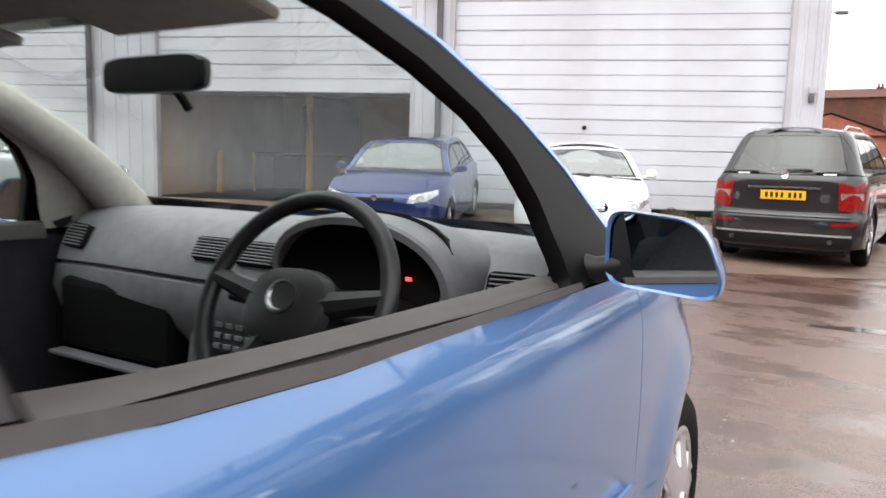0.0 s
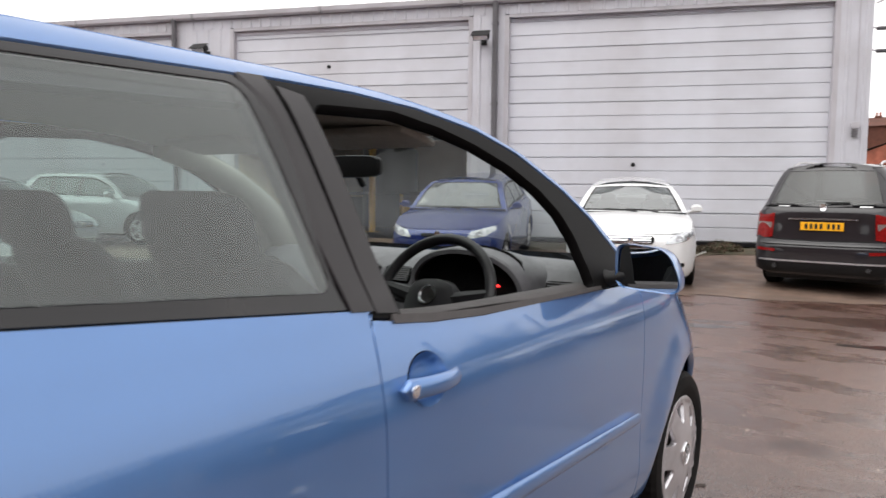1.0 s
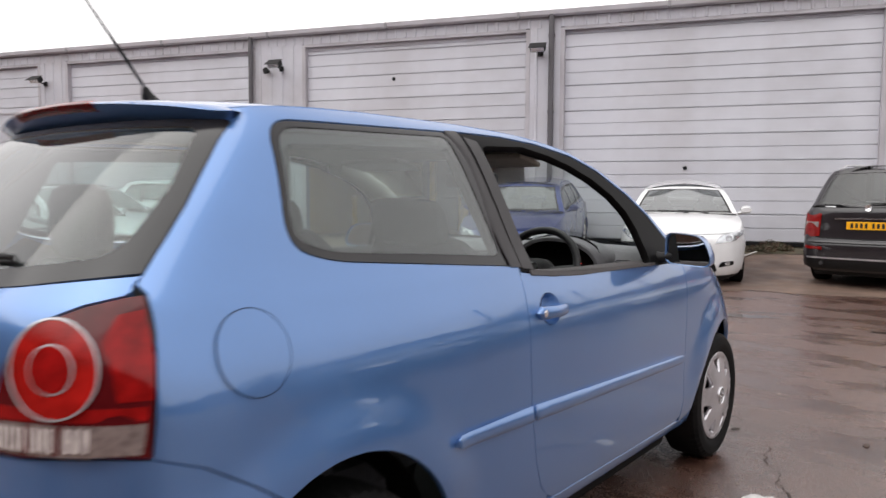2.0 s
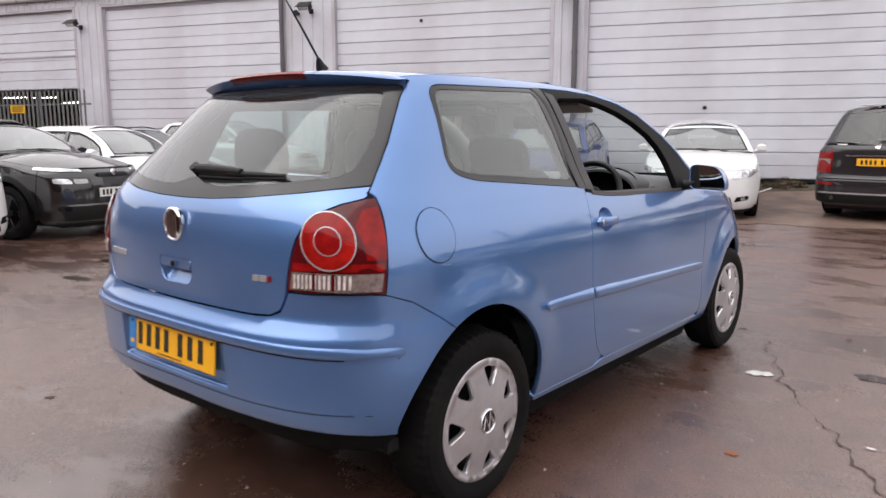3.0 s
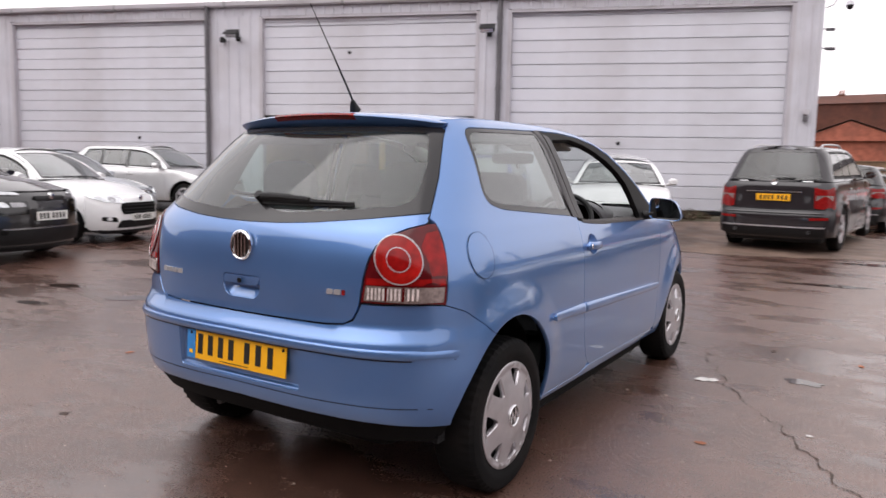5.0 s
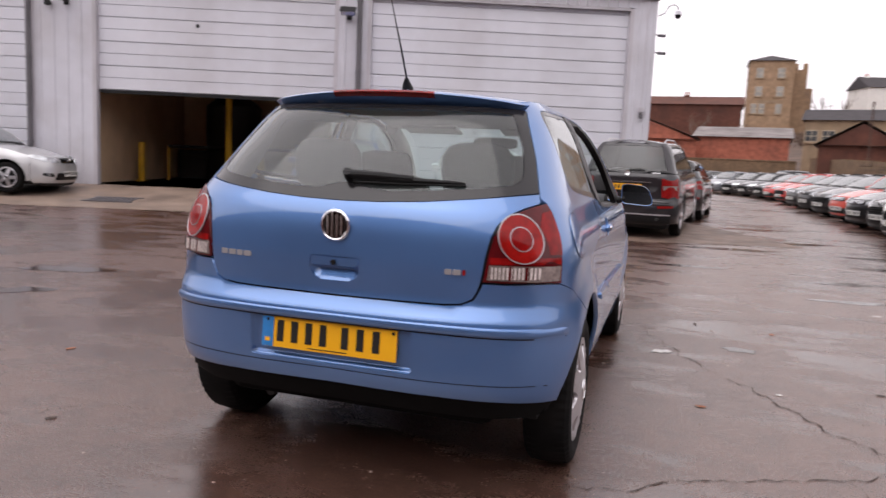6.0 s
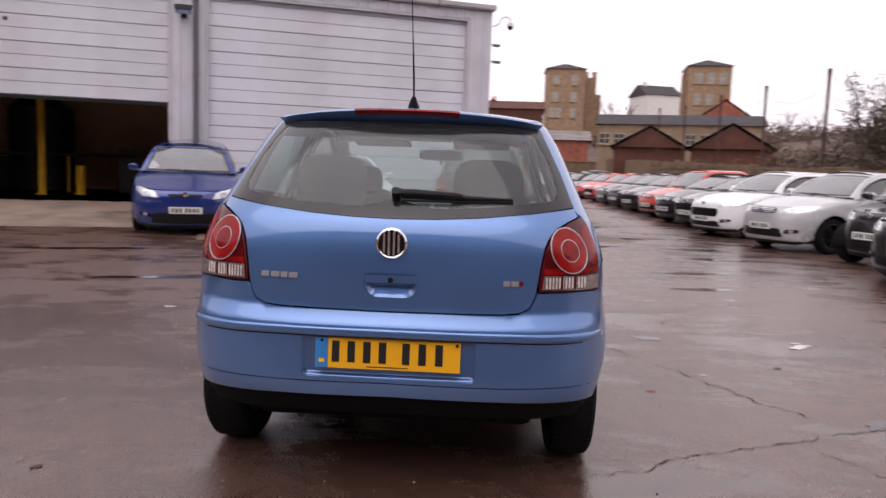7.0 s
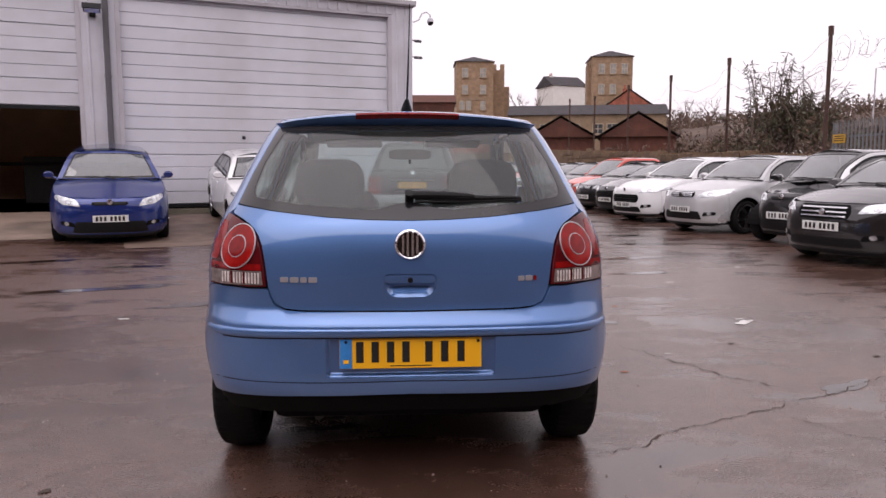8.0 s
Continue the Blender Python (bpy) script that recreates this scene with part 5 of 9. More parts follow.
bars("lettering_bar", [(-0.475, -0.447), (-0.439, -0.408), (-0.401, -0.378), (-0.371, -0.340)], 0.798, 0.817, LETTER_SILVER, tailgate, "plain chrome model lettering bar")
bars("lettering_bar", [(0.402, 0.425), (0.430, 0.456), (0.461, 0.472)], 0.797, 0.815, [LETTER_SILVER, LETTER_SILVER, BRAKE_RED], tailgate, "plain chrome engine lettering bar")

# spoiler with the high brake lamp
def spoiler_section(x):
    t = abs(x) / 0.555
    y0, z0, k = -0.245 + 0.11 * t ** 2.5, 1.434 - 0.034 * t ** 2.2, 1 - 0.45 * t ** 6
    return [(-0.02 + 0.02 * t, z0 + 0.024 * (1 - t ** 3)), (-0.14 + 0.07 * t ** 2, z0 + 0.018 * (1 - 0.6 * t ** 4)), (y0 + 0.010, z0 + 0.004), (y0, z0 - 0.002), (y0 + 0.018, z0 - 0.020 * k), (y0 + 0.048, z0 - 0.046 * k), (y0 + 0.080, z0 - 0.058 * k), (-0.13 + 0.07 * t, z0 - 0.050)]


bm = bmesh.new()


def spoiler_ring(x):
    """The section, drawn in to a rounded end beyond the glass edge."""
    f = min(0.97, (max(0.0, abs(x) - 0.485) / 0.072) ** 1.5)
    return [(y + (-0.10 - y) * f, z + (1.402 - z) * f) for y, z in spoiler_section(x)]


rows = [[bm.verts.new((x, y, z)) for y, z in spoiler_ring(x)] for x in [-0.555, -0.550, -0.542, -0.532, -0.520, -0.508] + list(np.linspace(-0.495, 0.495, 41)) + [0.508, 0.520, 0.532, 0.542, 0.550, 0.555]]
for r0, r1 in zip(rows, rows[1:]):
    for k in range(len(r0) - 1):
        bm.faces.new((r0[k], r1[k], r1[k + 1], r0[k + 1]))
for r, f in ((rows[0], 1), (rows[-1], -1)):
    bm.faces.new(r[::f])
bmesh.ops.recalc_face_normals(bm, faces=bm.faces)
spoiler = part("roof_spoiler", bm, HATCH_BLUE, tailgate, "body-coloured roof spoiler", smooth=True)
bm = bmesh.new()
rows = []
for x in np.linspace(-0.212, 0.212, 15):
    sec = spoiler_section(x)
    (ya, za), (yb, zb) = sec[2], sec[4]
    rows.append([bm.verts.new(p) for p in ((x, ya - 0.002, za + 0.003), (x, sec[3][0] - 0.004, sec[3][1] + 0.001), (x, yb - 0.003, zb + 0.002), (x, yb + 0.012, zb))])
for r0, r1 in zip(rows, rows[1:]):
    for k in range(3):
        bm.faces.new((r0[k], r0[k + 1], r1[k + 1], r1[k]))
bmesh.ops.recalc_face_normals(bm, faces=bm.faces)
part("brake_lamp", bm, BRAKE_RED, spoiler, "red high-level brake lamp", smooth=True)

# tail lamps
def tail_lamp(s):
    fn = sided(PB.back, s)
    o = PB.rear_view(light_inner) + PB.side_view(light_outer) + [PB.ry(-0.418, 0.770), PB.rx(0.60, 0.773), PB.rx(0.527, 0.775)]
    lamp = panel("tail_lamp", o, fn, DARK_RED_LENS, hatch, "smoked red tail lamp with round lens", flip=s < 0, step=0.02, depth=0.03, gap=0.004, lift=0.004)
    strip = PB.rear_view([(0.540, 0.785), (0.546, 0.836), (0.73, 0.834)]) + PB.side_view([(-0.420, 0.834), (-0.428, 0.782)]) + PB.rear_view([(0.70, 0.780), (0.540, 0.785)])
    panel("reversing_lens", strip, fn, CLEAR_LENS, lamp, "clear ribbed lower lens", flip=s < 0, step=0.02, depth=0.004, gap=0.001, lift=0.007)
    for x in np.linspace(0.556, 0.700, 13):
        rib = PB.rear_view([(x - 0.0028, 0.790), (x - 0.0028, 0.829), (x + 0.0028, 0.829), (x + 0.0028, 0.790)])
        panel("lens_rib", rib, fn, LENS_RIB, lamp, flip=s < 0, step=0.03, depth=0.003, gap=0.0, lift=0.0085)
    for x in (0.612, 0.662):
        bar_ = PB.rear_view([(x - 0.004, 0.787), (x - 0.004, 0.833), (x + 0.004, 0.833), (x + 0.004, 0.787)])
        panel("lens_divider", bar_, fn, DARK_RED_LENS, lamp, flip=s < 0, step=0.02, depth=0.003, gap=0.0, lift=0.009)
    band = PB.rear_view([(0.546, 0.838), (0.548, 0.862), (0.73, 0.862)]) + PB.side_view([(-0.416, 0.862), (-0.419, 0.838)]) + PB.rear_view([(0.70, 0.838), (0.546, 0.838)])
    panel("red_band", band, fn, RED_LENS, lamp, flip=s < 0, step=0.02, depth=0.002, gap=0.001, lift=0.006)
    band = PB.side_view([(-0.455, 0.870), (-0.408, 0.870), (-0.397, 0.94), (-0.392, 1.018), (-0.43, 1.010), (-0.46, 0.965)])
    panel("red_corner", band, fn, RED_LENS, lamp, flip=s < 0, step=0.02, depth=0.002, gap=0.001, lift=0.006)
    cx, cz = 0.638, 0.923

    ca = PB.rx(cx, cz)[0]

    def circle(r):
        return [(ca + r * 0.97 * math.cos(t), cz + r * math.sin(t)) for t in np.linspace(0, 2 * math.pi, 65)[:-1]]

    def ring_part(name, r0, r1, mat, lift, label=""):
        return panel(name, circle(r1), fn, mat, lamp, label, holes=[circle(r0)] if r0 else [], flip=s < 0, step=0.014, depth=0.004, gap=0.0, lift=lift)
    ring_part("lens_ring", 0.0780, 0.0815, LETTER_SILVER, 0.011, "silver lens ring")
    ring_part("round_lens", 0.0405, 0.0785, ORANGE_RED, 0.009, "round red lens")
    ring_part("inner_ring", 0.0372, 0.0402, LETTER_SILVER, 0.011)
    ring_part("inner_lens", 0, 0.0370, RED_LENS, 0.012)
    return lamp


left_right(tail_lamp)

# rear bumper, its moulding, plate recess and valance
low_edge = [(0.0, 0.379), (0.4, 0.372), (0.6, 0.362), (0.72, 0.352)]
half = PB.rear_view(low_edge) + PB.side_view([(-0.45, 0.350), (-0.41, 0.347), (-0.383, 0.345)]) + PB.side_view(arch_aft[::-1]) + PB.side_view(seam[::-1][1:]) + [PB.rx(0.60, 0.770), PB.rx(0.531, 0.771)] + PB.rear_view([(0.528, 0.771), (0.518, 0.743), (0.501, 0.712), (0.463, 0.696), (0.40, 0.691), (0.0, 0.688)])
plate_hole = [PB.rx(*p) for p in dense(rounded([(-0.31, 0.603), (0.31, 0.603), (0.31, 0.450), (-0.31, 0.450)], 0.012), 0.03, True)]
bumper = panel("rear_bumper", mirrored(half), PB.back, HATCH_BLUE, hatch, "body-coloured rear bumper", holes=[plate_hole], step=0.028, depth=0.025, gap=0.0015)


def recess_floor(u, v):
    p = PB.back(u, v)
    return Vector((p.x, p.y + 0.018 if abs(p.x) < 0.302 and 0.456 < v < 0.598 else p.y + 0.003, v))


panel("plate_recess", plate_hole, recess_floor, HATCH_BLUE, bumper, depth=0.0, gap=-0.004, step=0.012)
upper = PB.rear_view([(0.0, 0.634), (0.4, 0.633), (0.70, 0.626)]) + PB.side_view([(-0.42, 0.620), (-0.385, 0.616), (-0.372, 0.604), (-0.385, 0.590)]) + PB.rear_view([(0.70, 0.594), (0.4, 0.604), (0.0, 0.606)])
panel("bumper_moulding", mirrored(upper), bumper_strip, HATCH_BLUE, bumper, "body-coloured bumper moulding", step=0.009, depth=0.018, gap=0.0)
# flat dark strips draw the shade below the moulding and along the lower crease
groove = PB.rear_view([(0.0, 0.6035), (0.4, 0.6015), (0.70, 0.5915)]) + PB.side_view([(-0.392, 0.5865), (-0.392, 0.5830)]) + PB.rear_view([(0.70, 0.5875), (0.4, 0.5975), (0.0, 0.5995)])
panel("moulding_groove", mirrored(groove), PB.back, SEAL, bumper, step=0.05, depth=0.0, gap=0.0, lift=0.0012)
low = PB.rear_view([(0.0, 0.436), (0.5, 0.430), (0.70, 0.424)]) + PB.side_view([(-0.46, 0.42), (-0.46, 0.417)]) + PB.rear_view([(0.70, 0.421), (0.5, 0.427), (0.0, 0.433)])
panel("bumper_crease", mirrored(low), PB.back, SEAL, bumper, step=0.05, depth=0.0, gap=0.0, lift=0.0008)
val = PB.rear_view([(0.0, 0.285), (0.4, 0.28), (0.58, 0.272)]) + PB.side_view([(-0.42, 0.275), (-0.392, 0.300), (-0.386, 0.345)]) + PB.rear_view([(0.72, 0.350), (0.6, 0.360), (0.4, 0.370), (0.0, 0.377)])
panel("rear_valance", mirrored(val), PB.back, LINER, bumper, "black plastic rear valance", lift=-0.010, depth=0.05, gap=0.0)

# number plate: yellow, blue band, dark character bars
plate = part("number_plate", box(-0.26, -0.003, -0.0555, 0.26, 0.003, 0.0555, bevel=0.0015), PLATE_YELLOW, bumper, "yellow rear number plate with plain dark bars")
plate.matrix_basis = pose(0, -0.654, 0.541, -4, 0, 0)
part("blue_band", box(-0.2585, -0.0055, -0.054, -0.214, -0.0025, 0.054), PLATE_BLUE, plate)
part("band_mark", box(-0.246, -0.0062, -0.036, -0.226, -0.005, -0.022), PLATE_YELLOW, plate)
bar_me = None
for x in (-0.186, -0.130, -0.074, -0.018, 0.066, 0.124, 0.184):
    if bar_me is None:
        bar_me = part("character_bar", box(-0.0135, -0.0045, -0.033, 0.0135, -0.002, 0.043), PLATE_BLACK, plate)
        bar_me.matrix_basis = pose(x, 0, 0)
    else:
        again(bar_me, plate, pose(x, 0, 0))
part("maker_line", box(-0.075, -0.0042, -0.0475, 0.075, -0.002, -0.0445), PLATE_BLACK, plate)
for x in (-0.236, 0.247):
    part("screw", lathe([(-0.0065, 0.0), (-0.0065, 0.006), (-0.002, 0.006)], sides=12, axis="y", centre=(x, 0, 0.043)), BLACK_PLASTIC, plate)

# roof, windscreen, bonnet, nose
rail_z = curve(rail_top)
crown = curve([(-0.2, 1.446), (0.0, 1.462), (0.4, 1.471), (0.8, 1.466), (1.1, 1.443), (1.34, 1.404), (1.4, 1.39)])


def roof(u, y):
    ze = rail_z(y)
    xe = PB.half_width(y, ze)
    s = max(-1, min(1, u / 0.6))
    return Vector((s * xe, y, ze + (crown(y) - ze) * (1 - abs(s) ** 2.3)))


panel("roof", dense([(-0.6, -0.165), (0.6, -0.165), (0.6, 1.30), (0.3, 1.335), (0, 1.345), (-0.3, 1.335), (-0.6, 1.30)], 0.04, True), roof, HATCH_BLUE, hatch, depth=0.01, gap=0.001, step=0.04)
ant = part("aerial", tube([(0.0, 0.035, 1.470), (0.0, 0.02, 1.495), (0.002, 0.012, 1.515)], 0.02, sides=14, radii=[0.026, 0.016, 0.008]), BLACK_PLASTIC, hatch, "thin black roof aerial", smooth=True)
part("rod", tube([(0.002, 0.015, 1.51), (0.005, -0.05, 1.595), (0.008, -0.16, 1.735), (0.010, -0.262, 1.865)], 0.003, sides=8, radii=[0.004, 0.0045, 0.0022, 0.0018]), BLACK_PLASTIC, ant)


def screen(u, t):
    y = 1.31 + t * 0.70
    z = rail_z(y)
    x = PB.half_width(y, z) - 0.012
    yc, zc = 1.345 + t * 0.87, 1.404 - 0.415 * t - 0.02 * t * (1 - t)
    s = max(-1, min(1, u))
    k = s * s
    return Vector((s * x, yc + (y - yc) * k, zc + (z - zc) * k))


ws = panel("windscreen", dense([(-0.99, 0.01), (0.99, 0.01), (0.99, 0.99), (-0.99, 0.99)], 0.05, True), screen, GLASS, hatch, "clear laminated windscreen", depth=0.0, gap=0.0, step=0.06)
ws.visible_shadow = False
hole_w = dense([(-0.92, 0.06), (0.92, 0.06), (0.94, 0.93), (-0.94, 0.93)], 0.05, True)
panel("screen_border", dense([(-1.0, 0.0), (1.0, 0.0), (1.0, 1.0), (-1.0, 1.0)], 0.05, True), screen, FRIT, ws, holes=[hole_w], depth=0.0, gap=0.0, step=0.08, lift=0.002)
wing_top = curve([(1.96, 0.985), (2.04, 0.968), (2.3, 0.925), (2.6, 0.87), (2.8, 0.82), (2.95, 0.765), (3.1, 0.70)])


def hood(u, y):
    ze = wing_top(y)
    xe = PB.half_width(y, ze)
    return Vector((max(-1, min(1, u)) * xe, y, ze + 0.045 * (1 - abs(u) ** 2.4) + 0.012 * math.exp(-((abs(u) - 0.62) / 0.16) ** 2)))


panel("bonnet", dense([(-1, 2.04), (-0.5, 2.18), (0, 2.24), (0.5, 2.18), (1, 2.04), (1, 2.95), (0.6, 3.06), (0, 3.10), (-0.6, 3.06), (-1, 2.95)], 0.05, True), hood, HATCH_BLUE, hatch, depth=0.02, step=0.05)
panel("scuttle", dense([(-1, 1.97), (1, 1.97), (1, 2.04), (0.5, 2.18), (0, 2.24), (-0.5, 2.18), (-1, 2.04)], 0.05, True), hood, BLACK_PLASTIC, hatch, "black plastic scuttle panel", depth=0.0, step=0.05, lift=-0.02, gap=-0.01)
nose_half = PB.front_view([(0.0, 0.22), (0.55, 0.22)]) + PB.front_side([(2.95, 0.22), (2.80, 0.24), (2.80, 0.30), (2.80, 0.36), (2.86, 0.47), (2.93, 0.61), (2.95, 0.70)]) + PB.front_view([(0.6, 0.70), (0.0, 0.70)])
fb = panel("front_bumper", mirrored(nose_half), PB.nose, HATCH_BLUE, hatch, flip=True, step=0.05, depth=0.03)
grille = [PB.fx(*p) for p in dense(rounded([(-0.34, 0.36), (0.34, 0.36), (0.36, 0.47), (-0.36, 0.47)], 0.03), 0.04, True)]
panel("grille", grille, PB.nose, BLACK_PLASTIC, fb, flip=True, step=0.05, depth=0.006, lift=0.006)
for s in (1, -1):
    hl = [(math.copysign(a, s), z) for a, z in [PB.fx(*p) for p in dense(rounded([(0.40, 0.60), (0.66, 0.60), (0.70, 0.70), (0.42, 0.70)], 0.04), 0.04, True)]]
    panel("headlamp", hl, PB.nose, LAMP_SILVER, hatch, flip=True, step=0.03, depth=0.006, lift=0.008)

# wheels, arch liners, floor pan
hatch_wheel = wheel_parts(0.302, 0.206, 0.091)
for x, y, turn in ((0.722, 0.0, 12), (0.712, 2.465, 31), (-0.728, 0.0, 5), (-0.712, 2.465, 20)):
    add_wheel(hatch, hatch_wheel, x, y, 0.281, turn)
for s in (-1, 1):
    for cy in (-0.02, 2.465):
        bm = bmesh.new()
        a0 = [(s * x, cy + 0.384 * math.cos(t), 0.285 + 0.398 * math.sin(t)) for x in ((0.735 if cy < 1 else 0.69), 0.45) for t in np.linspace(0.02, math.pi - 0.02, 20)]
        v = [bm.verts.new(p) for p in a0]
        for k in range(19):
            bm.faces.new((v[k], v[k + 1], v[21 + k], v[20 + k]))
        bm.faces.new(v[20:])
        part("arch_liner", bm, LINER, hatch)
# low-set black pans and an added beam block light beneath the car
part("floor_pan", box(-0.70, 0.37, 0.125, 0.70, 2.07, 0.24, bevel=0.03), LINER, hatch, "black underside")
part("boot_floor", box(-0.55, -0.44, 0.215, 0.55, 0.36, 0.40, bevel=0.05), LINER, hatch)
part("engine_tray", box(-0.57, 2.08, 0.14, 0.57, 3.05, 0.32, bevel=0.04), LINER, hatch)
part("rear_axle_beam", tube([(-0.62, 0.02, 0.235), (0.62, 0.02, 0.235)], 0.055, sides=12), LINER, hatch, "black rear axle beam added to deepen the shade under the car", smooth=True)
part("exhaust_pipe", tube([(-0.33, 0.1, 0.20), (-0.36, -0.34, 0.225), (-0.365, -0.42, 0.228)], 0.018, sides=14), DARK_GREY, hatch, "steel tail pipe under the bumper", smooth=True)

# mirrors
def door_mirror(s):
    hub = Vector((s * 0.892, 1.745, 1.024))
    bm = bmesh.new()
    outline = rounded([(-0.096, -0.060), (0.094, -0.066), (0.100, -0.028), (0.062, 0.056), (-0.080, 0.066), (-0.098, 0.048)], [0.035, 0.04, 0.025, 0.045, 0.03, 0.03])
    outline = dense(outline, 0.02, True)
    rings = []
    for k, (dy, sc) in enumerate(((0.0, 0.93), (-0.006, 0.985), (0.004, 1.0), (0.05, 0.97), (0.085, 0.86), (0.105, 0.62), (0.112, 0.3))):
        rings.append([bm.verts.new((hub.x + s * u * sc, hub.y + dy - 0.20 * u, hub.z + w * sc)) for u, w in outline])
    n = len(outline)
    for r0, r1 in zip(rings, rings[1:]):
        for k in range(n):
            bm.faces.new((r0[k], r0[(k + 1) % n], r1[(k + 1) % n], r1[k]))
    bm.faces.new(rings[-1])
    bmesh.ops.recalc_face_normals(bm, faces=bm.faces)
    m = part("door_mirror", bm, HATCH_BLUE, hatch, "body-coloured door mirror", smooth=True)
    bm = bmesh.new()
    bm.faces.new([bm.verts.new((hub.x + s * u * 0.935, hub.y + 0.004 - 0.205 * u + 0.04 * w, hub.z + w * 0.935)) for u, w in outline])
    bmesh.ops.recalc_face_normals(bm, faces=bm.faces)
    part("mirror_glass", bm, MIRROR, m, "clean mirror glass")
    part("mirror_foot", tube([(s * 0.735, 1.77, 0.985), (s * 0.78, 1.775, 0.985), (s * 0.84, 1.785, 1.0)], 0.03, sides=12, radii=[0.030, 0.022, 0.019]), BLACK_PLASTIC, m, smooth=True)


left_right(door_mirror)

# ---- the hatchback's cabin ----
def seat(parent, x, y, name="front_seat", width=0.25, label="dark grey cloth front seat"):
    """Cushion, raked backrest and headrest; y is where the back meets the cushion."""
    e = part(name, loft([oval(x, y + 0.27, z, width * w, 0.27 * w) for z, w in ((0.34, 0.9), (0.37, 1.0), (0.50, 1.02), (0.545, 0.96), (0.555, 0.8))]), CLOTH, parent, label, smooth=True)
    back = [oval(x, y + 0.02 - 0.33 * t + d, 0.50 + 0.58 * t, width * w, 0.065 * w + 0.01) for t, w, d in ((0, 0.95, 0), (0.3, 1.02, 0), (0.7, 1.0, 0), (0.92, 0.88, 0), (1.0, 0.72, 0), (1.03, 0.5, 0))]
    part("backrest", loft(back), CLOTH, e, smooth=True)
    hr = [oval(x, y - 0.335 - 0.012 * i, 1.065 + dz, 0.145 * w, 0.055 * w, p=3.0) for i, (dz, w) in enumerate(((0.0, 0.72), (0.015, 0.95), (0.06, 1.0), (0.11, 0.98), (0.14, 0.86), (0.152, 0.6)))]
    part("headrest", loft(hr), CLOTH, e, smooth=True)
    for s in (-1, 1):
        part("headrest_post", tube([(x + s * 0.05, y - 0.33, 1.02), (x + s * 0.05, y - 0.335, 1.09)], 0.007, sides=8), CHROME, e)
    return e


seat(hatch, 0.37, 1.05)
seat(hatch, -0.37, 1.10)
bench = part("rear_bench", loft([oval(0, 0.30, z, 0.62 * w, 0.25 * w, p=5) for z, w in ((0.32, 0.95), (0.48, 1.0), (0.52, 0.93))]), CLOTH, hatch, "dark grey cloth rear bench", smooth=True)
part("bench_back", loft([oval(0, 0.14 - 0.16 * t, 0.45 + 0.57 * t, 0.60 * w, 0.07 * w, p=5) for t, w in ((0, 1), (0.8, 1), (0.95, 0.97), (1.0, 0.88))]), CLOTH, bench, smooth=True)
for x in (-0.34, 0.34):
    part("rear_headrest", loft([oval(x, -0.01 - 0.03 * dz, 1.03 + dz, 0.155 * w, 0.055 * w, p=3) for dz, w in ((0, 0.72), (0.03, 0.92), (0.10, 1.0), (0.17, 0.95), (0.205, 0.8), (0.222, 0.5))]), CLOTH, bench, smooth=True)
part("parcel_shelf", box(-0.60, -0.50, 0.915, 0.60, -0.14, 0.935, bevel=0.008), CARPET, hatch, "black parcel shelf")
part("cabin_floor", box(-0.70, -0.35, 0.25, 0.70, 2.05, 0.29), CARPET, hatch)
part("bulkhead", box(-0.66, 2.06, 0.25, 0.66, 2.11, 0.93), CARPET, hatch)
part("load_floor", box(-0.52, -0.52, 0.40, 0.52, -0.05, 0.43), CARPET, hatch)


def lining(u, y):
    p = roof(u, y)
    return Vector((p.x * 0.955, p.y, p.z - 0.028 - 0.012 * abs(u / 0.6) ** 3))


panel("roof_lining", dense([(-0.6, -0.16), (0.6, -0.16), (0.6, 1.285), (0.3, 1.32), (0, 1.33), (-0.3, 1.32), (-0.6, 1.285)], 0.06, True), lining, LINING, hatch, "pale grey cloth roof lining", flip=True, depth=0.0, step=0.08)


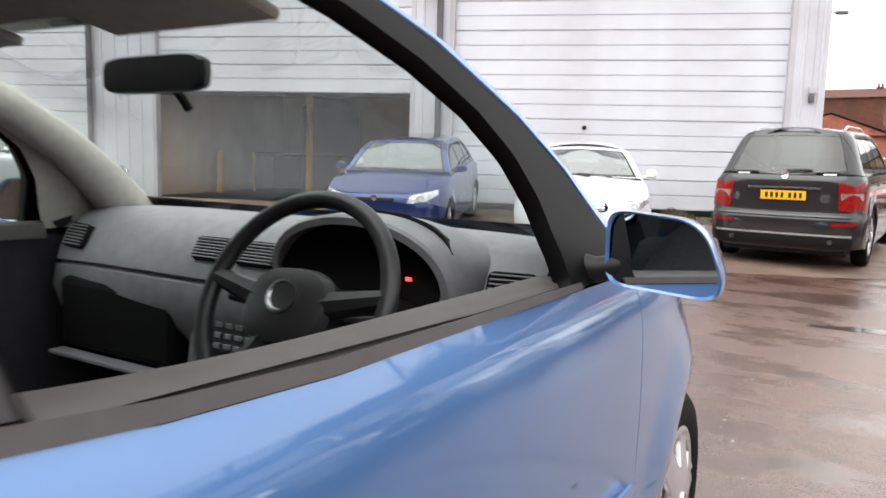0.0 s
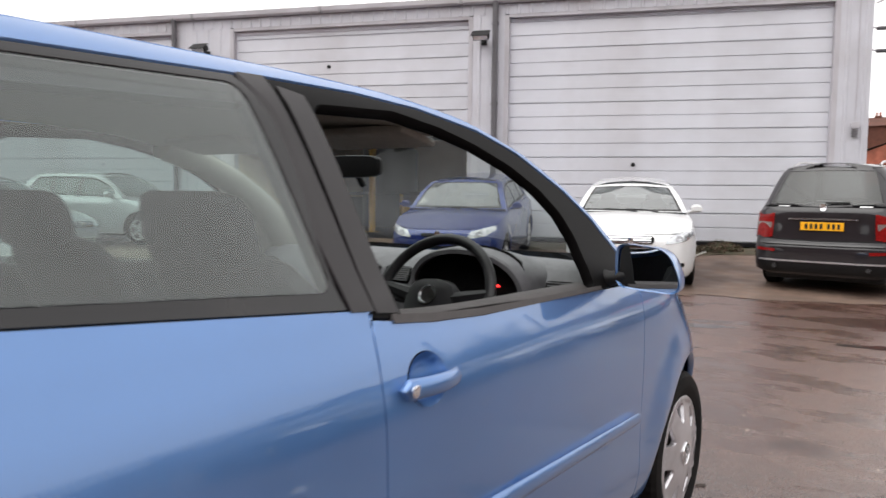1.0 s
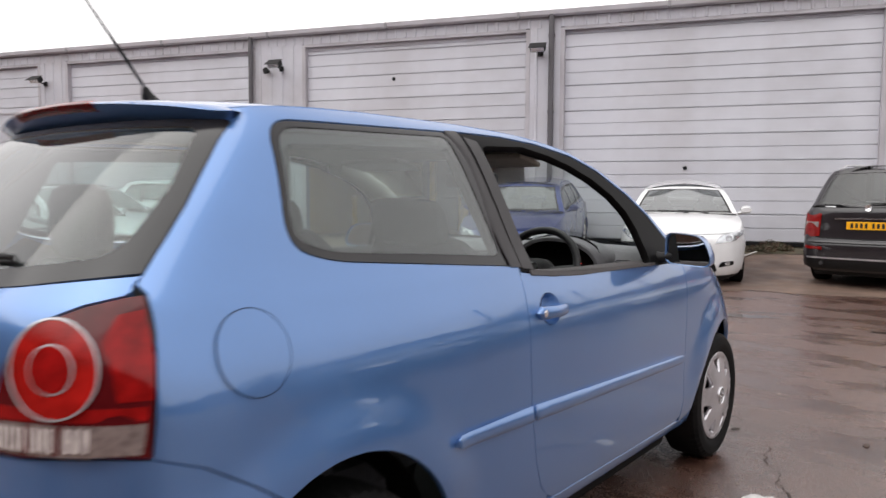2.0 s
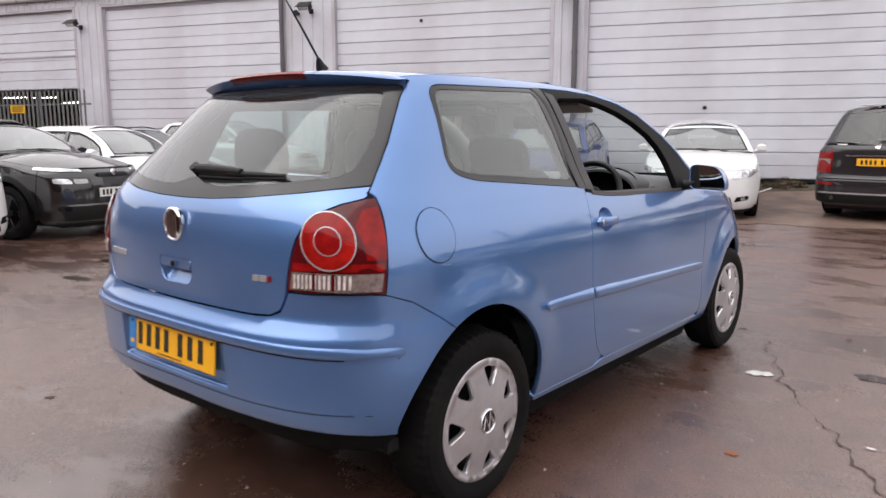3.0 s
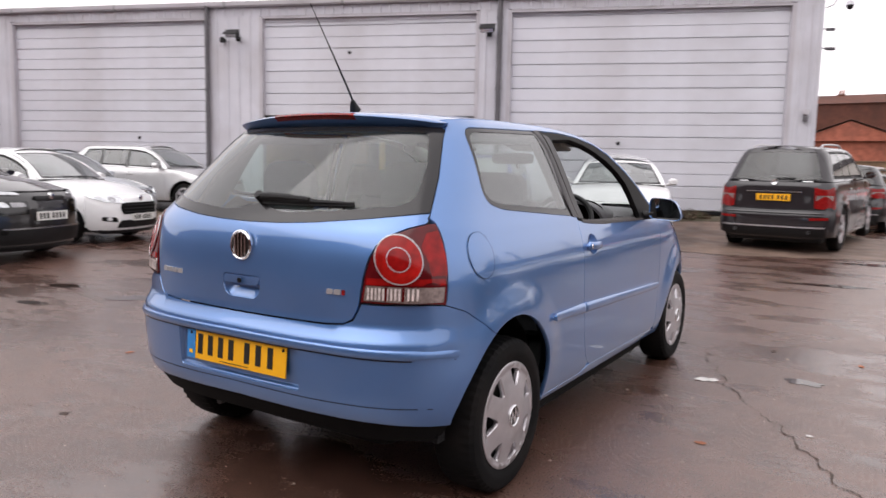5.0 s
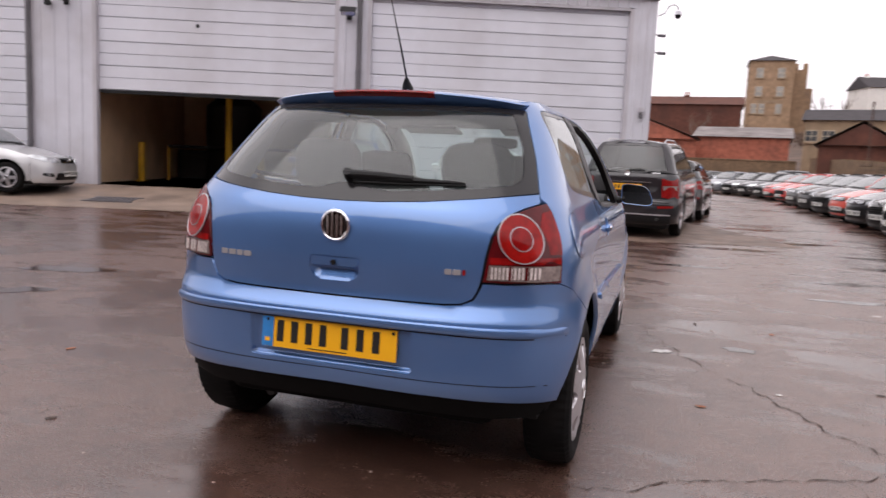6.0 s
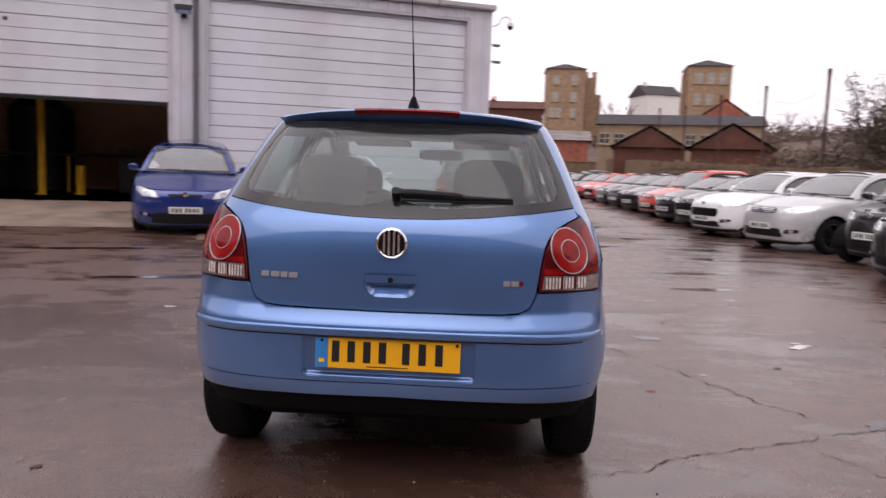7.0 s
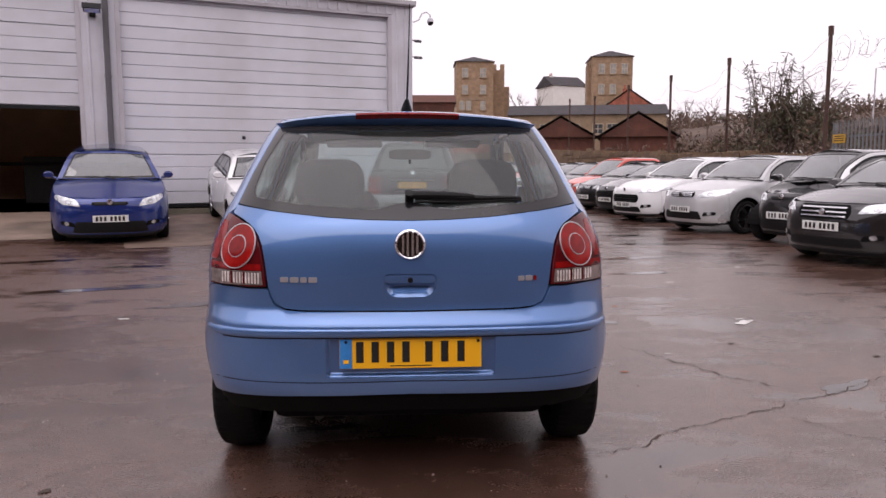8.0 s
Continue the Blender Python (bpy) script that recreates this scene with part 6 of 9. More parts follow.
def pillar_trims(s):
    fn = sided(PB.back, s)
    a = PB.side_view([(1.28, 1.375), (1.5, 1.305), (1.69, 1.215), (1.83, 1.125), (1.95, 1.02), (2.0, 0.96), (1.72, 0.965), (1.675, 1.10), (1.625, 1.175), (1.535, 1.240), (1.41, 1.298), (1.25, 1.345)])
    if s > 0:
        a = PB.side_view([(1.28, 1.375), (1.5, 1.305), (1.69, 1.215), (1.83, 1.125), (1.95, 1.02), (2.0, 0.96), (1.88, 0.955), (1.80, 1.08), (1.66, 1.185), (1.45, 1.295), (1.25, 1.35)])
    panel("pillar_lining", a, fn, LINING, hatch, "pale grey windscreen pillar lining", flip=s < 0, lift=-0.035, depth=-0.02, gap=0.0)
    if s < 0:
        path = [Vector((-PB.half_width(y, z) + 0.052, y, z - 0.012)) for y, z in ((1.24, 1.375), (1.40, 1.335), (1.56, 1.275), (1.72, 1.19), (1.84, 1.105), (1.94, 1.02), (1.99, 0.97))]
        part("pillar_cover", tube(path, 0.05, sides=14, radii=[0.040, 0.042, 0.046, 0.052, 0.060, 0.070, 0.075]), LINING, hatch, "pale grey rounded pillar cover", smooth=True)
    b = PB.side_view([(0.63, 1.40), (0.74, 1.40), (0.80, 1.0), (0.70, 1.0)])
    panel("pillar_lining", b, fn, DASH, hatch, flip=s < 0, lift=-0.05, depth=-0.02, gap=0.0)
    c = PB.side_view([(0.0, 1.39), (0.62, 1.41), (0.62, 1.375), (0.02, 1.35), (-0.05, 1.14), (-0.15, 0.94), (-0.30, 0.94), (-0.20, 1.2)])
    panel("pillar_lining", c, fn, DASH, hatch, flip=s < 0, lift=-0.045, depth=-0.02, gap=0.0)
    d = PB.side_view([(0.70, 1.0), (0.72, 0.32), (0.42, 0.32), (0.40, 0.48), (0.25, 0.68), (0.0, 0.74), (-0.25, 0.74), (-0.25, 0.96), (-0.05, 1.11), (0.02, 1.08)])
    panel("side_lining", d, fn, DASH_DARK, hatch, "dark grey side lining", flip=s < 0, lift=-0.07, depth=0.0, gap=0.0)


left_right(pillar_trims)

# dashboard
dash_sec = [(2.16, 0.968), (2.06, 1.004), (1.94, 1.022), (1.85, 1.020), (1.785, 1.002), (1.742, 0.962), (1.716, 0.915), (1.708, 0.886), (1.722, 0.882), (1.722, 0.876), (1.705, 0.872), (1.695, 0.82), (1.715, 0.76), (1.80, 0.66), (2.05, 0.62)]


def dash_ring(x):
    k = abs(x / 0.68)
    return [(x, y - 0.015 * (1 - k ** 2) + 0.015 * k ** 3 - (0.05 * k ** 6 if y > 1.9 else 0.0), z - 0.010 * k ** 4) for y, z in dash_sec]


dash = part("dashboard", loft([dash_ring(x) for x in np.linspace(-0.69, 0.69, 47)]), DASH, hatch, "grey moulded plastic dashboard", smooth=True)


def cowl_ring(y, wide, tall):
    """An arch over the dials at depth y, with its thickness."""
    out, inn = [], []
    for a in np.linspace(-0.12, math.pi + 0.12, 26):
        c, q = math.cos(a), math.sin(a)
        q = math.copysign(abs(q) ** 0.9, q)
        out.append((0.365 + wide * c, y + 0.03 * (1 - max(0, q)), 0.935 + tall * q))
        inn.append((0.365 + (wide - 0.015) * c, y + 0.03 * (1 - max(0, q)), 0.935 + (tall - 0.013) * q))
    return out + inn[::-1]


part("instrument_cowl", loft([cowl_ring(y, w, t) for y, w, t in ((1.612, 0.200, 0.121), (1.618, 0.205, 0.126), (1.68, 0.215, 0.128), (1.76, 0.228, 0.120), (1.84, 0.24, 0.102), (1.92, 0.25, 0.075), (1.98, 0.25, 0.050))]), DASH, dash, "hooded grey instrument cowl", smooth=True)
dials = part("instrument_panel", loft([oval(0.365, 0, z, 0.195, 0.112, p=2.4) for z in (0.0, 0.05)]), LINER, dash, "black instrument panel")
dials.matrix_basis = pose(0, 1.71, 0.945, 72, 0, 0)
for x in (0.285, 0.445):
    part("dial_rim", lathe([(0.0, 0.062), (-0.006, 0.062), (-0.006, 0.057), (0.0, 0.057)], sides=28, axis="z", centre=(x, 0, 0.0)), DASH_DARK, dials)
part("column_shroud", loft([oval(0.365, 0, z, 0.17 * w, 0.05 * w, p=3.0) for z, w in ((0, 1), (0.10, 0.9), (0.16, 0.75))]), LINER, dash, smooth=True).matrix_basis = pose(0, 1.70, 0.86, 78, 0, 0)
part("warning_lamp", box(-0.005, -0.002, -0.003, 0.005, 0.002, 0.003), RED_GLOW, dash, "lit red warning lamp").matrix_basis = pose(0.476, 1.654, 0.951)
console = part("centre_console", loft([oval(-0.02, 0, z, 0.145 * w, 0.07, p=5.0) for z, w in ((0.0, 0.92), (0.20, 0.96), (0.40, 1.0), (0.43, 0.97))]), DASH, dash, "grey centre console with rows of buttons", smooth=True)
console.matrix_basis = pose(0, 1.715, 0.475, -10, 0, 0)
radio = part("radio", box(-0.095, -0.080, 0.245, 0.095, -0.066, 0.350, bevel=0.006), DASH_DARK, console, "dark radio with rows of keys")
radio.matrix_basis = pose(-0.02, 0, 0)
for z in (0.262, 0.285, 0.308, 0.331):
    for x in np.linspace(-0.075, 0.075, 6):
        part("radio_key", box(x - 0.010, -0.086, z - 0.006, x + 0.010, -0.079, z + 0.006, bevel=0.002), DASH, radio)
for x in np.linspace(-0.10, 0.06, 5):
    part("console_switch", box(x - 0.013, -0.078, 0.385, x + 0.013, -0.062, 0.402, bevel=0.003), DASH_DARK, console)
for x in (-0.095, -0.02, 0.055):
    part("heater_knob", lathe([(-0.098, 0.0), (-0.098, 0.022), (-0.066, 0.028)], sides=20, axis="y", centre=(x, 0, 0.185)), DASH_DARK, console, smooth=True)
# solid near-black block: the open glovebox's inner shade is put into its colour
part("glovebox", box(-0.63, 1.688, 0.655, -0.19, 1.76, 0.842, bevel=0.02), LINER, dash, "near-black block standing for the shaded glovebox recess")
part("glovebox_lip", box(-0.63, 1.655, 0.640, -0.19, 1.70, 0.652, bevel=0.004), DASH, dash)
part("gear_tunnel", box(-0.11, 1.02, 0.28, 0.11, 1.68, 0.44, bevel=0.04), DASH_DARK, hatch, "dark centre tunnel")
gear = part("gear_lever", tube([(0.0, 1.42, 0.42), (0.0, 1.40, 0.62)], 0.012, sides=10), DASH_DARK, hatch, "gear lever with a round knob", smooth=True)
part("gear_knob", lathe([(0.60, 0.012), (0.62, 0.026), (0.655, 0.026), (0.67, 0.0)], sides=18, axis="z", centre=(0.0, 1.40, 0)), BLACK_PLASTIC, gear, smooth=True)


def air_vent(x, y, z, w, h, tilt, rz=0):
    """A rounded black recess with thin level slats."""
    m = pose(x, y, z, tilt, 0, rz)
    v = part("air_vent", loft([[(a * k, d, b * k) for a, b in rounded([(-w / 2, -h / 2), (w / 2, -h / 2), (w / 2, h / 2), (-w / 2, h / 2)], 0.014)] for d, k in ((-0.004, 1.0), (0.03, 0.98))]), LINER, dash, "slatted black air vent")
    v.matrix_basis = m
    for i in range(7):
        zz = -h / 2 + h * (i + 0.8) / 7.6
        part("vent_slat", box(-w / 2 + 0.005, -0.009, zz - 0.0014, w / 2 - 0.005, -0.003, zz + 0.0014), DASH, v)


air_vent(0.640, 1.733, 0.936, 0.092, 0.068, -26, 8)
air_vent(0.050, 1.716, 0.952, 0.112, 0.056, -30)
air_vent(-0.085, 1.716, 0.952, 0.112, 0.056, -30)
air_vent(-0.610, 1.733, 0.944, 0.100, 0.066, -28, -8)

# steering wheel
bm = bmesh.new()
ring_pts = [(0.186 * math.cos(t), 0.186 * math.sin(t), 0) for t in np.linspace(0, 2 * math.pi, 49)[:-1]]
n = len(ring_pts)
rv = []
for p in ring_pts:
    d = Vector(p).normalized()
    rv.append([bm.verts.new(Vector(p) + d * 0.0155 * math.cos(a) + Vector((0, 0, 0.0165 * math.sin(a)))) for a in np.linspace(0, 2 * math.pi, 13)[:-1]])
for i in range(n):
    for k in range(12):
        bm.faces.new((rv[i][k], rv[i][(k + 1) % 12], rv[(i + 1) % n][(k + 1) % 12], rv[(i + 1) % n][k]))
bmesh.ops.recalc_face_normals(bm, faces=bm.faces)
SW = pose(0.365, 1.475, 0.925, 62, 0, 0)
sw = part("steering_wheel", bm, WHEEL_GRIP, hatch, "dark grey four-spoke steering wheel", smooth=True)
sw.matrix_basis = SW
part("airbag_cover", loft([oval(0, -0.012, z, 0.088 * w, 0.07 * w, p=2.8) for z, w in ((-0.045, 0.9), (0.0, 1.0), (0.018, 0.9), (0.026, 0.6))]), WHEEL_GRIP, sw, smooth=True)
part("wheel_roundel", lathe([(0.024, 0.030), (0.030, 0.030), (0.031, 0.025), (0.028, 0.022), (0.028, 0.0)], sides=28, axis="z"), DULL_CHROME, sw, "dull chrome steering wheel roundel")
for a in (8, 172, 245, 295):
    t = radians(a)
    part("spoke", tube([(0.06 * math.cos(t), 0.06 * math.sin(t) - 0.01, -0.005), (0.182 * math.cos(t), 0.182 * math.sin(t), 0)], 0.02, sides=8, radii=[0.026, 0.016]), WHEEL_GRIP, sw)
part("steering_column", tube([(0.365, 1.49, 0.91), (0.365, 1.78, 0.76)], 0.05, sides=14), DASH_DARK, dash)
for s in (-1, 1):
    part("column_stalk", tube([(0.365 + s * 0.05, 1.55, 0.885), (0.365 + s * 0.20, 1.535, 0.905)], 0.008, sides=8, radii=[0.009, 0.012]), DASH_DARK, dash)

# interior mirror, sun visors
rm = part("interior_mirror", loft([oval(0, 0, z, 0.138 * w, 0.034 * w, p=4.5) for z, w in ((0.0, 0.94), (0.008, 1.0), (0.025, 0.96), (0.04, 0.7))]), BLACK_PLASTIC, hatch, "black interior mirror on the windscreen", smooth=True)
rm.matrix_basis = pose(0.045, 1.455, 1.300, -90, 0, 0)
part("mirror_stem", tube([(0, 0, 0.03), (0, 0.03, 0.07), (0, 0.055, 0.09)], 0.010, sides=8), BLACK_PLASTIC, rm)
for s in (-1, 1):
    part("sun_visor", box(-0.17, -0.075, -0.010, 0.17, 0.075, 0.010, bevel=0.008), LINING, hatch, "pale grey folded sun visor").matrix_basis = pose(s * 0.30, 1.265, 1.362, -11, 0, 0)

# ---- parked cars ----
def parked_car(name, label, colour, nose, facing, L=4.1, W=1.75, H=1.46, wb=2.5, fo=0.85, hood_z=0.96, nose_z=0.74, belt=0.93, cowl=None, roof_front=None, roof_rear=None, tail=0.35, style="cover", wheel=0.31, rim=0.205, grille="bar",
               group="parked cars", rails=False, doors=4, rear_detail=False, plate=PLATE_WHITE, body_lower=None, lamp=(0.40, 0.74), fine=0.07, round_front=2.8, emblem=True, category="car", kink=0.06, glass=PARKED_GLASS, rear_glass=SIDE_GLASS, slim=False, round_rear=3.2, tail_z=None, plate_z=0.40, cladding=False, frame_paint=None):
    """A parked car built round its centre line: y forward from the rear axle. nose: where its front stands on the ground plan; facing: degrees of its heading, 0 = +y, anticlockwise."""
    fwd = Vector((-math.sin(radians(facing)), math.cos(radians(facing)), 0))
    o = Vector((nose[0], nose[1], 0)) - fwd * (wb + fo)
    mid = Vector((nose[0], nose[1], 0)) - fwd * (fo + wb / 2)
    za, zb = ground_height(*(o + fwd * wb).xy), ground_height(*o.xy)
    base = pose(o.x, o.y, zb, 0, 0, facing) @ Matrix.Rotation(math.atan2(za - zb, wb), 4, "X")
    car = thing(name, base, label, category, group)
    ro, h = L - wb - fo, W / 2
    F = wb + fo
    cowl = cowl or wb - 0.42
    roof_front = roof_front or cowl - 0.72
    roof_rear = roof_rear if roof_rear is not None else -ro + tail + 0.30
    sh = Shell(
        width=[(0.14, 0.91 * h), (0.22, 0.97 * h), (0.34, 0.995 * h), (0.55, h), (0.72, 0.992 * h), (belt - 0.06, 0.965 * h), (belt, 0.93 * h), (belt + 0.06, 0.895 * h), (belt + (H - belt) * 0.5, 0.80 * h), (H - 0.10, 0.70 * h), (H - 0.05, 0.64 * h), (H, 0.52 * h)],
        rear=[(0.14, -ro + 0.18), (0.28, -ro + 0.05), (0.42, -ro), (0.60, -ro + 0.005), (0.68, -ro + 0.04), (belt, -ro + 0.09), (belt + 0.06, -ro + 0.12), (H - 0.09, roof_rear - 0.03), (H, roof_rear + 0.04)],
        front=[(0.14, F - 0.12), (0.25, F - 0.03), (0.40, F), (0.55, F - 0.005), (nose_z - 0.08, F - 0.03), (nose_z, F - 0.10), (hood_z, F - 0.5), (H, F - 1.0)],
        rear_start=[(0.14, -ro + 0.55), (belt, -ro + 0.6), (H, roof_rear + 0.45)], front_start=[(0.14, F - 0.85), (nose_z, F - 1.0), (hood_z, F - 1.25), (H, F - 1.7)],
        round_rear=round_rear, round_front=round_front, hubs=((0, wheel), (wb, wheel)), flare=0.014, arch=wheel + 0.055)
    col, low = colour, body_lower or colour
    ar = wheel + 0.055
    y0, y1 = -ro + 0.30, F - 0.42
    wing_top = curve([(cowl - 0.12, belt + 0.015), (cowl, belt - 0.005), (cowl + (y1 - cowl) * 0.5, (belt + nose_z) / 2 + 0.035), (y1, nose_z + 0.02), (F, nose_z - 0.05)])
    rail = curve([(roof_rear - 0.02, H - 0.085), (roof_rear + 0.3, H - 0.055), ((roof_rear + roof_front) / 2, H - 0.045), (roof_front - 0.1, H - 0.065), (roof_front + 0.05, H - 0.10), ((roof_front + cowl) / 2, (H + belt) / 2 + 0.035), (cowl - 0.02, belt + 0.03)])

    def arch_pts(cy):
        return [(cy + ar * math.cos(radians(a)), wheel + ar * math.sin(radians(a))) for a in range(186, -7, -12)]
    bz = lambda y: belt + kink * (1 - (y - y0) / (cowl - y0))        # the belt line climbs to the tail
    d1, d2 = cowl - 0.06, 0.42 * cowl + (0.18 if doors == 4 else -0.10)
    d3 = ar + 0.03
    for s in (1, -1):
        fn = sided(sh.side, s)
        k = dict(flip=s < 0, step=fine, depth=0.02, gap=0.004)
        wingo = [(d1, 0.22), (wb - ar, 0.22)] + arch_pts(wb)[1:] + [(wb + ar, 0.24), (y1, 0.26), (y1, nose_z)] + [(y, wing_top(y)) for y in np.linspace(y1, d1, 10)]
        panel("front_wing", tidy(dense(wingo, 0.06, True)), fn, col, car, **k)
        spans = [(d2, d1), (d3, d2)] if doors == 4 else [(d2, d1)]
        for i, (a, b) in enumerate(spans):
            d = panel("door", dense([(a, 0.22), (b, 0.22), (b, bz(b)), (a, bz(a))], 0.06, True), fn, col, car, **k)
            hy = a + 0.10
            b_ = box(-0.008, -0.09, -0.014, 0.02, 0.09, 0.014, bevel=0.006)
            hd = part("door_handle", b_, col, d)
            hd.matrix_basis = pose(s * (sh.half_width(hy, belt - 0.12)), hy, belt - 0.12)
        e = d3 if doors == 4 else d2
        q = [(e, bz(e)), (e, 0.22), (ar, 0.22)] + [(y, z) for y, z in arch_pts(0)[::-1]][1:-1] + [(-ar, 0.25), (y0, 0.28), (y0, bz(y0))]
        panel("rear_quarter", dense(tidy(q), 0.06, True), fn, col, car, **k)
        # upper frame and side glass
        rr = max(y0 + 0.06, roof_rear + 0.02)
        up = [(y0, bz(y0) + 0.004), (y0 + 0.02, bz(y0) + 0.05), (rr, rail(rr))] + [(y, rail(y)) for y in np.linspace(rr, cowl - 0.02, 16)[1:]] + [(cowl - 0.03, bz(cowl) + 0.004)]
        wr, wf = max(roof_rear + 0.18, y0 + 0.30), cowl - 0.17
        win = [(wr - 0.12, bz(wr) + 0.06), (wf, bz(wf) + 0.025), (wf - 0.03, bz(wf) + 0.07)] + [(y, min(rail(y) - 0.055, H - 0.10)) for y in np.linspace(wf - 0.10, wr + 0.10, 10)] + [(wr + 0.02, (rail(wr) + bz(wr)) / 2 + 0.05)]
        win = dense(win, 0.06, True)
        fr = panel("side_frame", dense(tidy(up), 0.06, True), fn, frame_paint or col, car, holes=[win], **k)
        g = panel("side_window", win, fn, rear_glass, fr, flip=s < 0, step=0.12, depth=0.0, gap=0.0, lift=-0.008)
        g.visible_shadow = False
        panel("window_trim", win, fn, SEAL, fr, holes=[shrunk(tidy(win), 0.022)], flip=s < 0, step=0.1, depth=0.0, gap=-0.004, lift=0.002)
        for py in ([d2] if doors < 4 else [d2, d3]):
            if wr < py < wf - 0.1:
                pil = [(py - 0.03, bz(py)), (py + 0.05, bz(py)), (py + 0.01, rail(py) - 0.04), (py - 0.05, rail(py) - 0.04)]
                panel("window_pillar", dense(pil, 0.06, True), fn, GLOSS_BLACK, fr, flip=s < 0, step=0.1, depth=0.0, gap=0.0, lift=0.004)
        # mirror
        bm = bmesh.new()
        mo = [bm.verts.new((s * (0.955 * h + 0.10 + 0.085 * math.cos(t) * (1 if sc else 1)), cowl - 0.28 + dy, belt + 0.085 + 0.062 * sc * math.sin(t))) for dy, sc in ((0, 1.0), (0.05, 1.0), (0.10, 0.6)) for t in np.linspace(0, 2 * math.pi, 15)[:-1]]
        for r in (0, 14):
            for k2 in range(14):
                bm.faces.new((mo[r + k2], mo[r + (k2 + 1) % 14], mo[r + 14 + (k2 + 1) % 14], mo[r + 14 + k2]))
        bm.faces.new(mo[28:])
        add_tube(bm, [(s * 0.93 * h, cowl - 0.22, belt + 0.03), (s * (0.955 * h + 0.06), cowl - 0.23, belt + 0.05)], 0.022, sides=8)
        bmesh.ops.recalc_face_normals(bm, faces=bm.faces)
        dm = part("door_mirror", bm, col if style != "black_mirror" else BLACK_PLASTIC, car, smooth=True)
        bm = bmesh.new()
        bm.faces.new([bm.verts.new((s * (0.955 * h + 0.10 + 0.083 * math.cos(t)), cowl - 0.281, belt + 0.085 + 0.06 * math.sin(t))) for t in np.linspace(0, 2 * math.pi, 15)[:-1]])
        part("mirror_glass", bm, MIRROR, dm)
        # head lamp
        x0, x1 = lamp
        hl = rounded([(x0 * h, nose_z - 0.125), (x1 * h, nose_z - 0.10), ((x1 + 0.16) * h, nose_z - 0.02), ((x1 + 0.13) * h, nose_z + 0.035), ((x0 + 0.08) * h, nose_z - 0.02)], 0.035)
        if slim:      # a thin running lamp over a dark lower unit
            hl = rounded([(x0 * h, nose_z - 0.035), (x1 * h, nose_z - 0.025), ((x1 + 0.14) * h, nose_z + 0.0), ((x1 + 0.12) * h, nose_z + 0.025), ((x0 + 0.02) * h, nose_z - 0.005)], 0.012)
            un = [(math.copysign(a, s), z) for a, z in [sh.fx(x * h, z) for x, z in dense(rounded([(x0 - 0.08, nose_z - 0.27), (x1 + 0.06, nose_z - 0.26), (x1 + 0.08, nose_z - 0.09), (x0 - 0.08, nose_z - 0.10)], 0.045), 0.04, True)]]
            unit = panel("lower_lamp", un, sh.nose, GLOSS_BLACK, car, "dark lower lamp unit", flip=True, step=0.05, depth=0.012, gap=0.0, lift=0.012)
            un = [(math.copysign(a, s), z) for a, z in [sh.fx(x * h, z) for x, z in dense(rounded([(x0 + 0.16, nose_z - 0.175), (x1 + 0.05, nose_z - 0.170), (x1 + 0.05, nose_z - 0.105), (x0 + 0.20, nose_z - 0.112)], 0.025), 0.04, True)]]
            panel("lamp_bowl", un, sh.nose, LAMP_SILVER, unit, flip=True, step=0.05, depth=0.0, gap=0.0, lift=0.016)
            un = [(math.copysign(a, s), z) for a, z in [sh.fx(x * h, z) for x, z in dense(rounded([(x0 - 0.03, nose_z - 0.172), (x0 + 0.14, nose_z - 0.174), (x0 + 0.16, nose_z - 0.115), (x0 - 0.02, nose_z - 0.120)], 0.02), 0.04, True)]]
            panel("lamp_bowl", un, sh.nose, DULL_CHROME, unit, flip=True, step=0.05, depth=0.0, gap=0.0, lift=0.016)
        hl = [(math.copysign(a, s), z) for a, z in [sh.fx(min(x, sh.width(z) * 0.97), z) for x, z in dense(hl, 0.04, True)]]
        lampo = panel("headlamp", hl, sh.nose, LAMP_SILVER, car, "clear headlamp", flip=True, step=0.05, depth=0.012, gap=0.0, lift=0.012)
        ring = [(math.copysign(a, s), z) for a, z in [sh.fx((x0 + x1 + 0.12) / 2 * h + 0.045 * math.cos(t), nose_z - 0.06 + 0.034 * math.sin(t)) for t in np.linspace(0, 2 * math.pi, 17)[:-1]]]
        if not slim:
            panel("lamp_bowl", ring, sh.nose, DULL_CHROME, lampo, flip=True, step=0.05, depth=0.0, gap=0.0, lift=0.015)
        fog = [(math.copysign(a, s), z) for a, z in [sh.fx(x * h, z) for x, z in dense(rounded([(0.56, 0.33), (0.80, 0.36), (0.80, 0.42), (0.60, 0.41)], 0.03), 0.04, True)]]
        fg = panel("fog_lamp_recess", fog, sh.nose, LINER, car, flip=True, step=0.06, depth=0.0, gap=0.0, lift=0.005)
        fog = [(math.copysign(a, s), z) for a, z in [sh.fx(0.70 * h + 0.034 * math.cos(t), 0.385 + 0.030 * math.sin(t)) for t in np.linspace(0, 2 * math.pi, 15)[:-1]]]
        panel("fog_lamp", fog, sh.nose, LINER if slim else LAMP_SILVER, fg, "small round fog lamp", flip=True, step=0.05, depth=0.0, gap=0.0, lift=0.012)
    # nose
    half = sh.front_view([(0, 0.155), (0.74 * h, 0.155)]) + sh.front_side([(y1 + 0.05, 0.19), (y1, 0.26), (y1, nose_z)]) + sh.front_view([(0.86 * h, nose_z), (0.5 * h, nose_z + 0.0), (0, nose_z)])
    fb = panel("front_bumper", mirrored(half), sh.nose, low, car, flip=True, step=fine, depth=0.03)
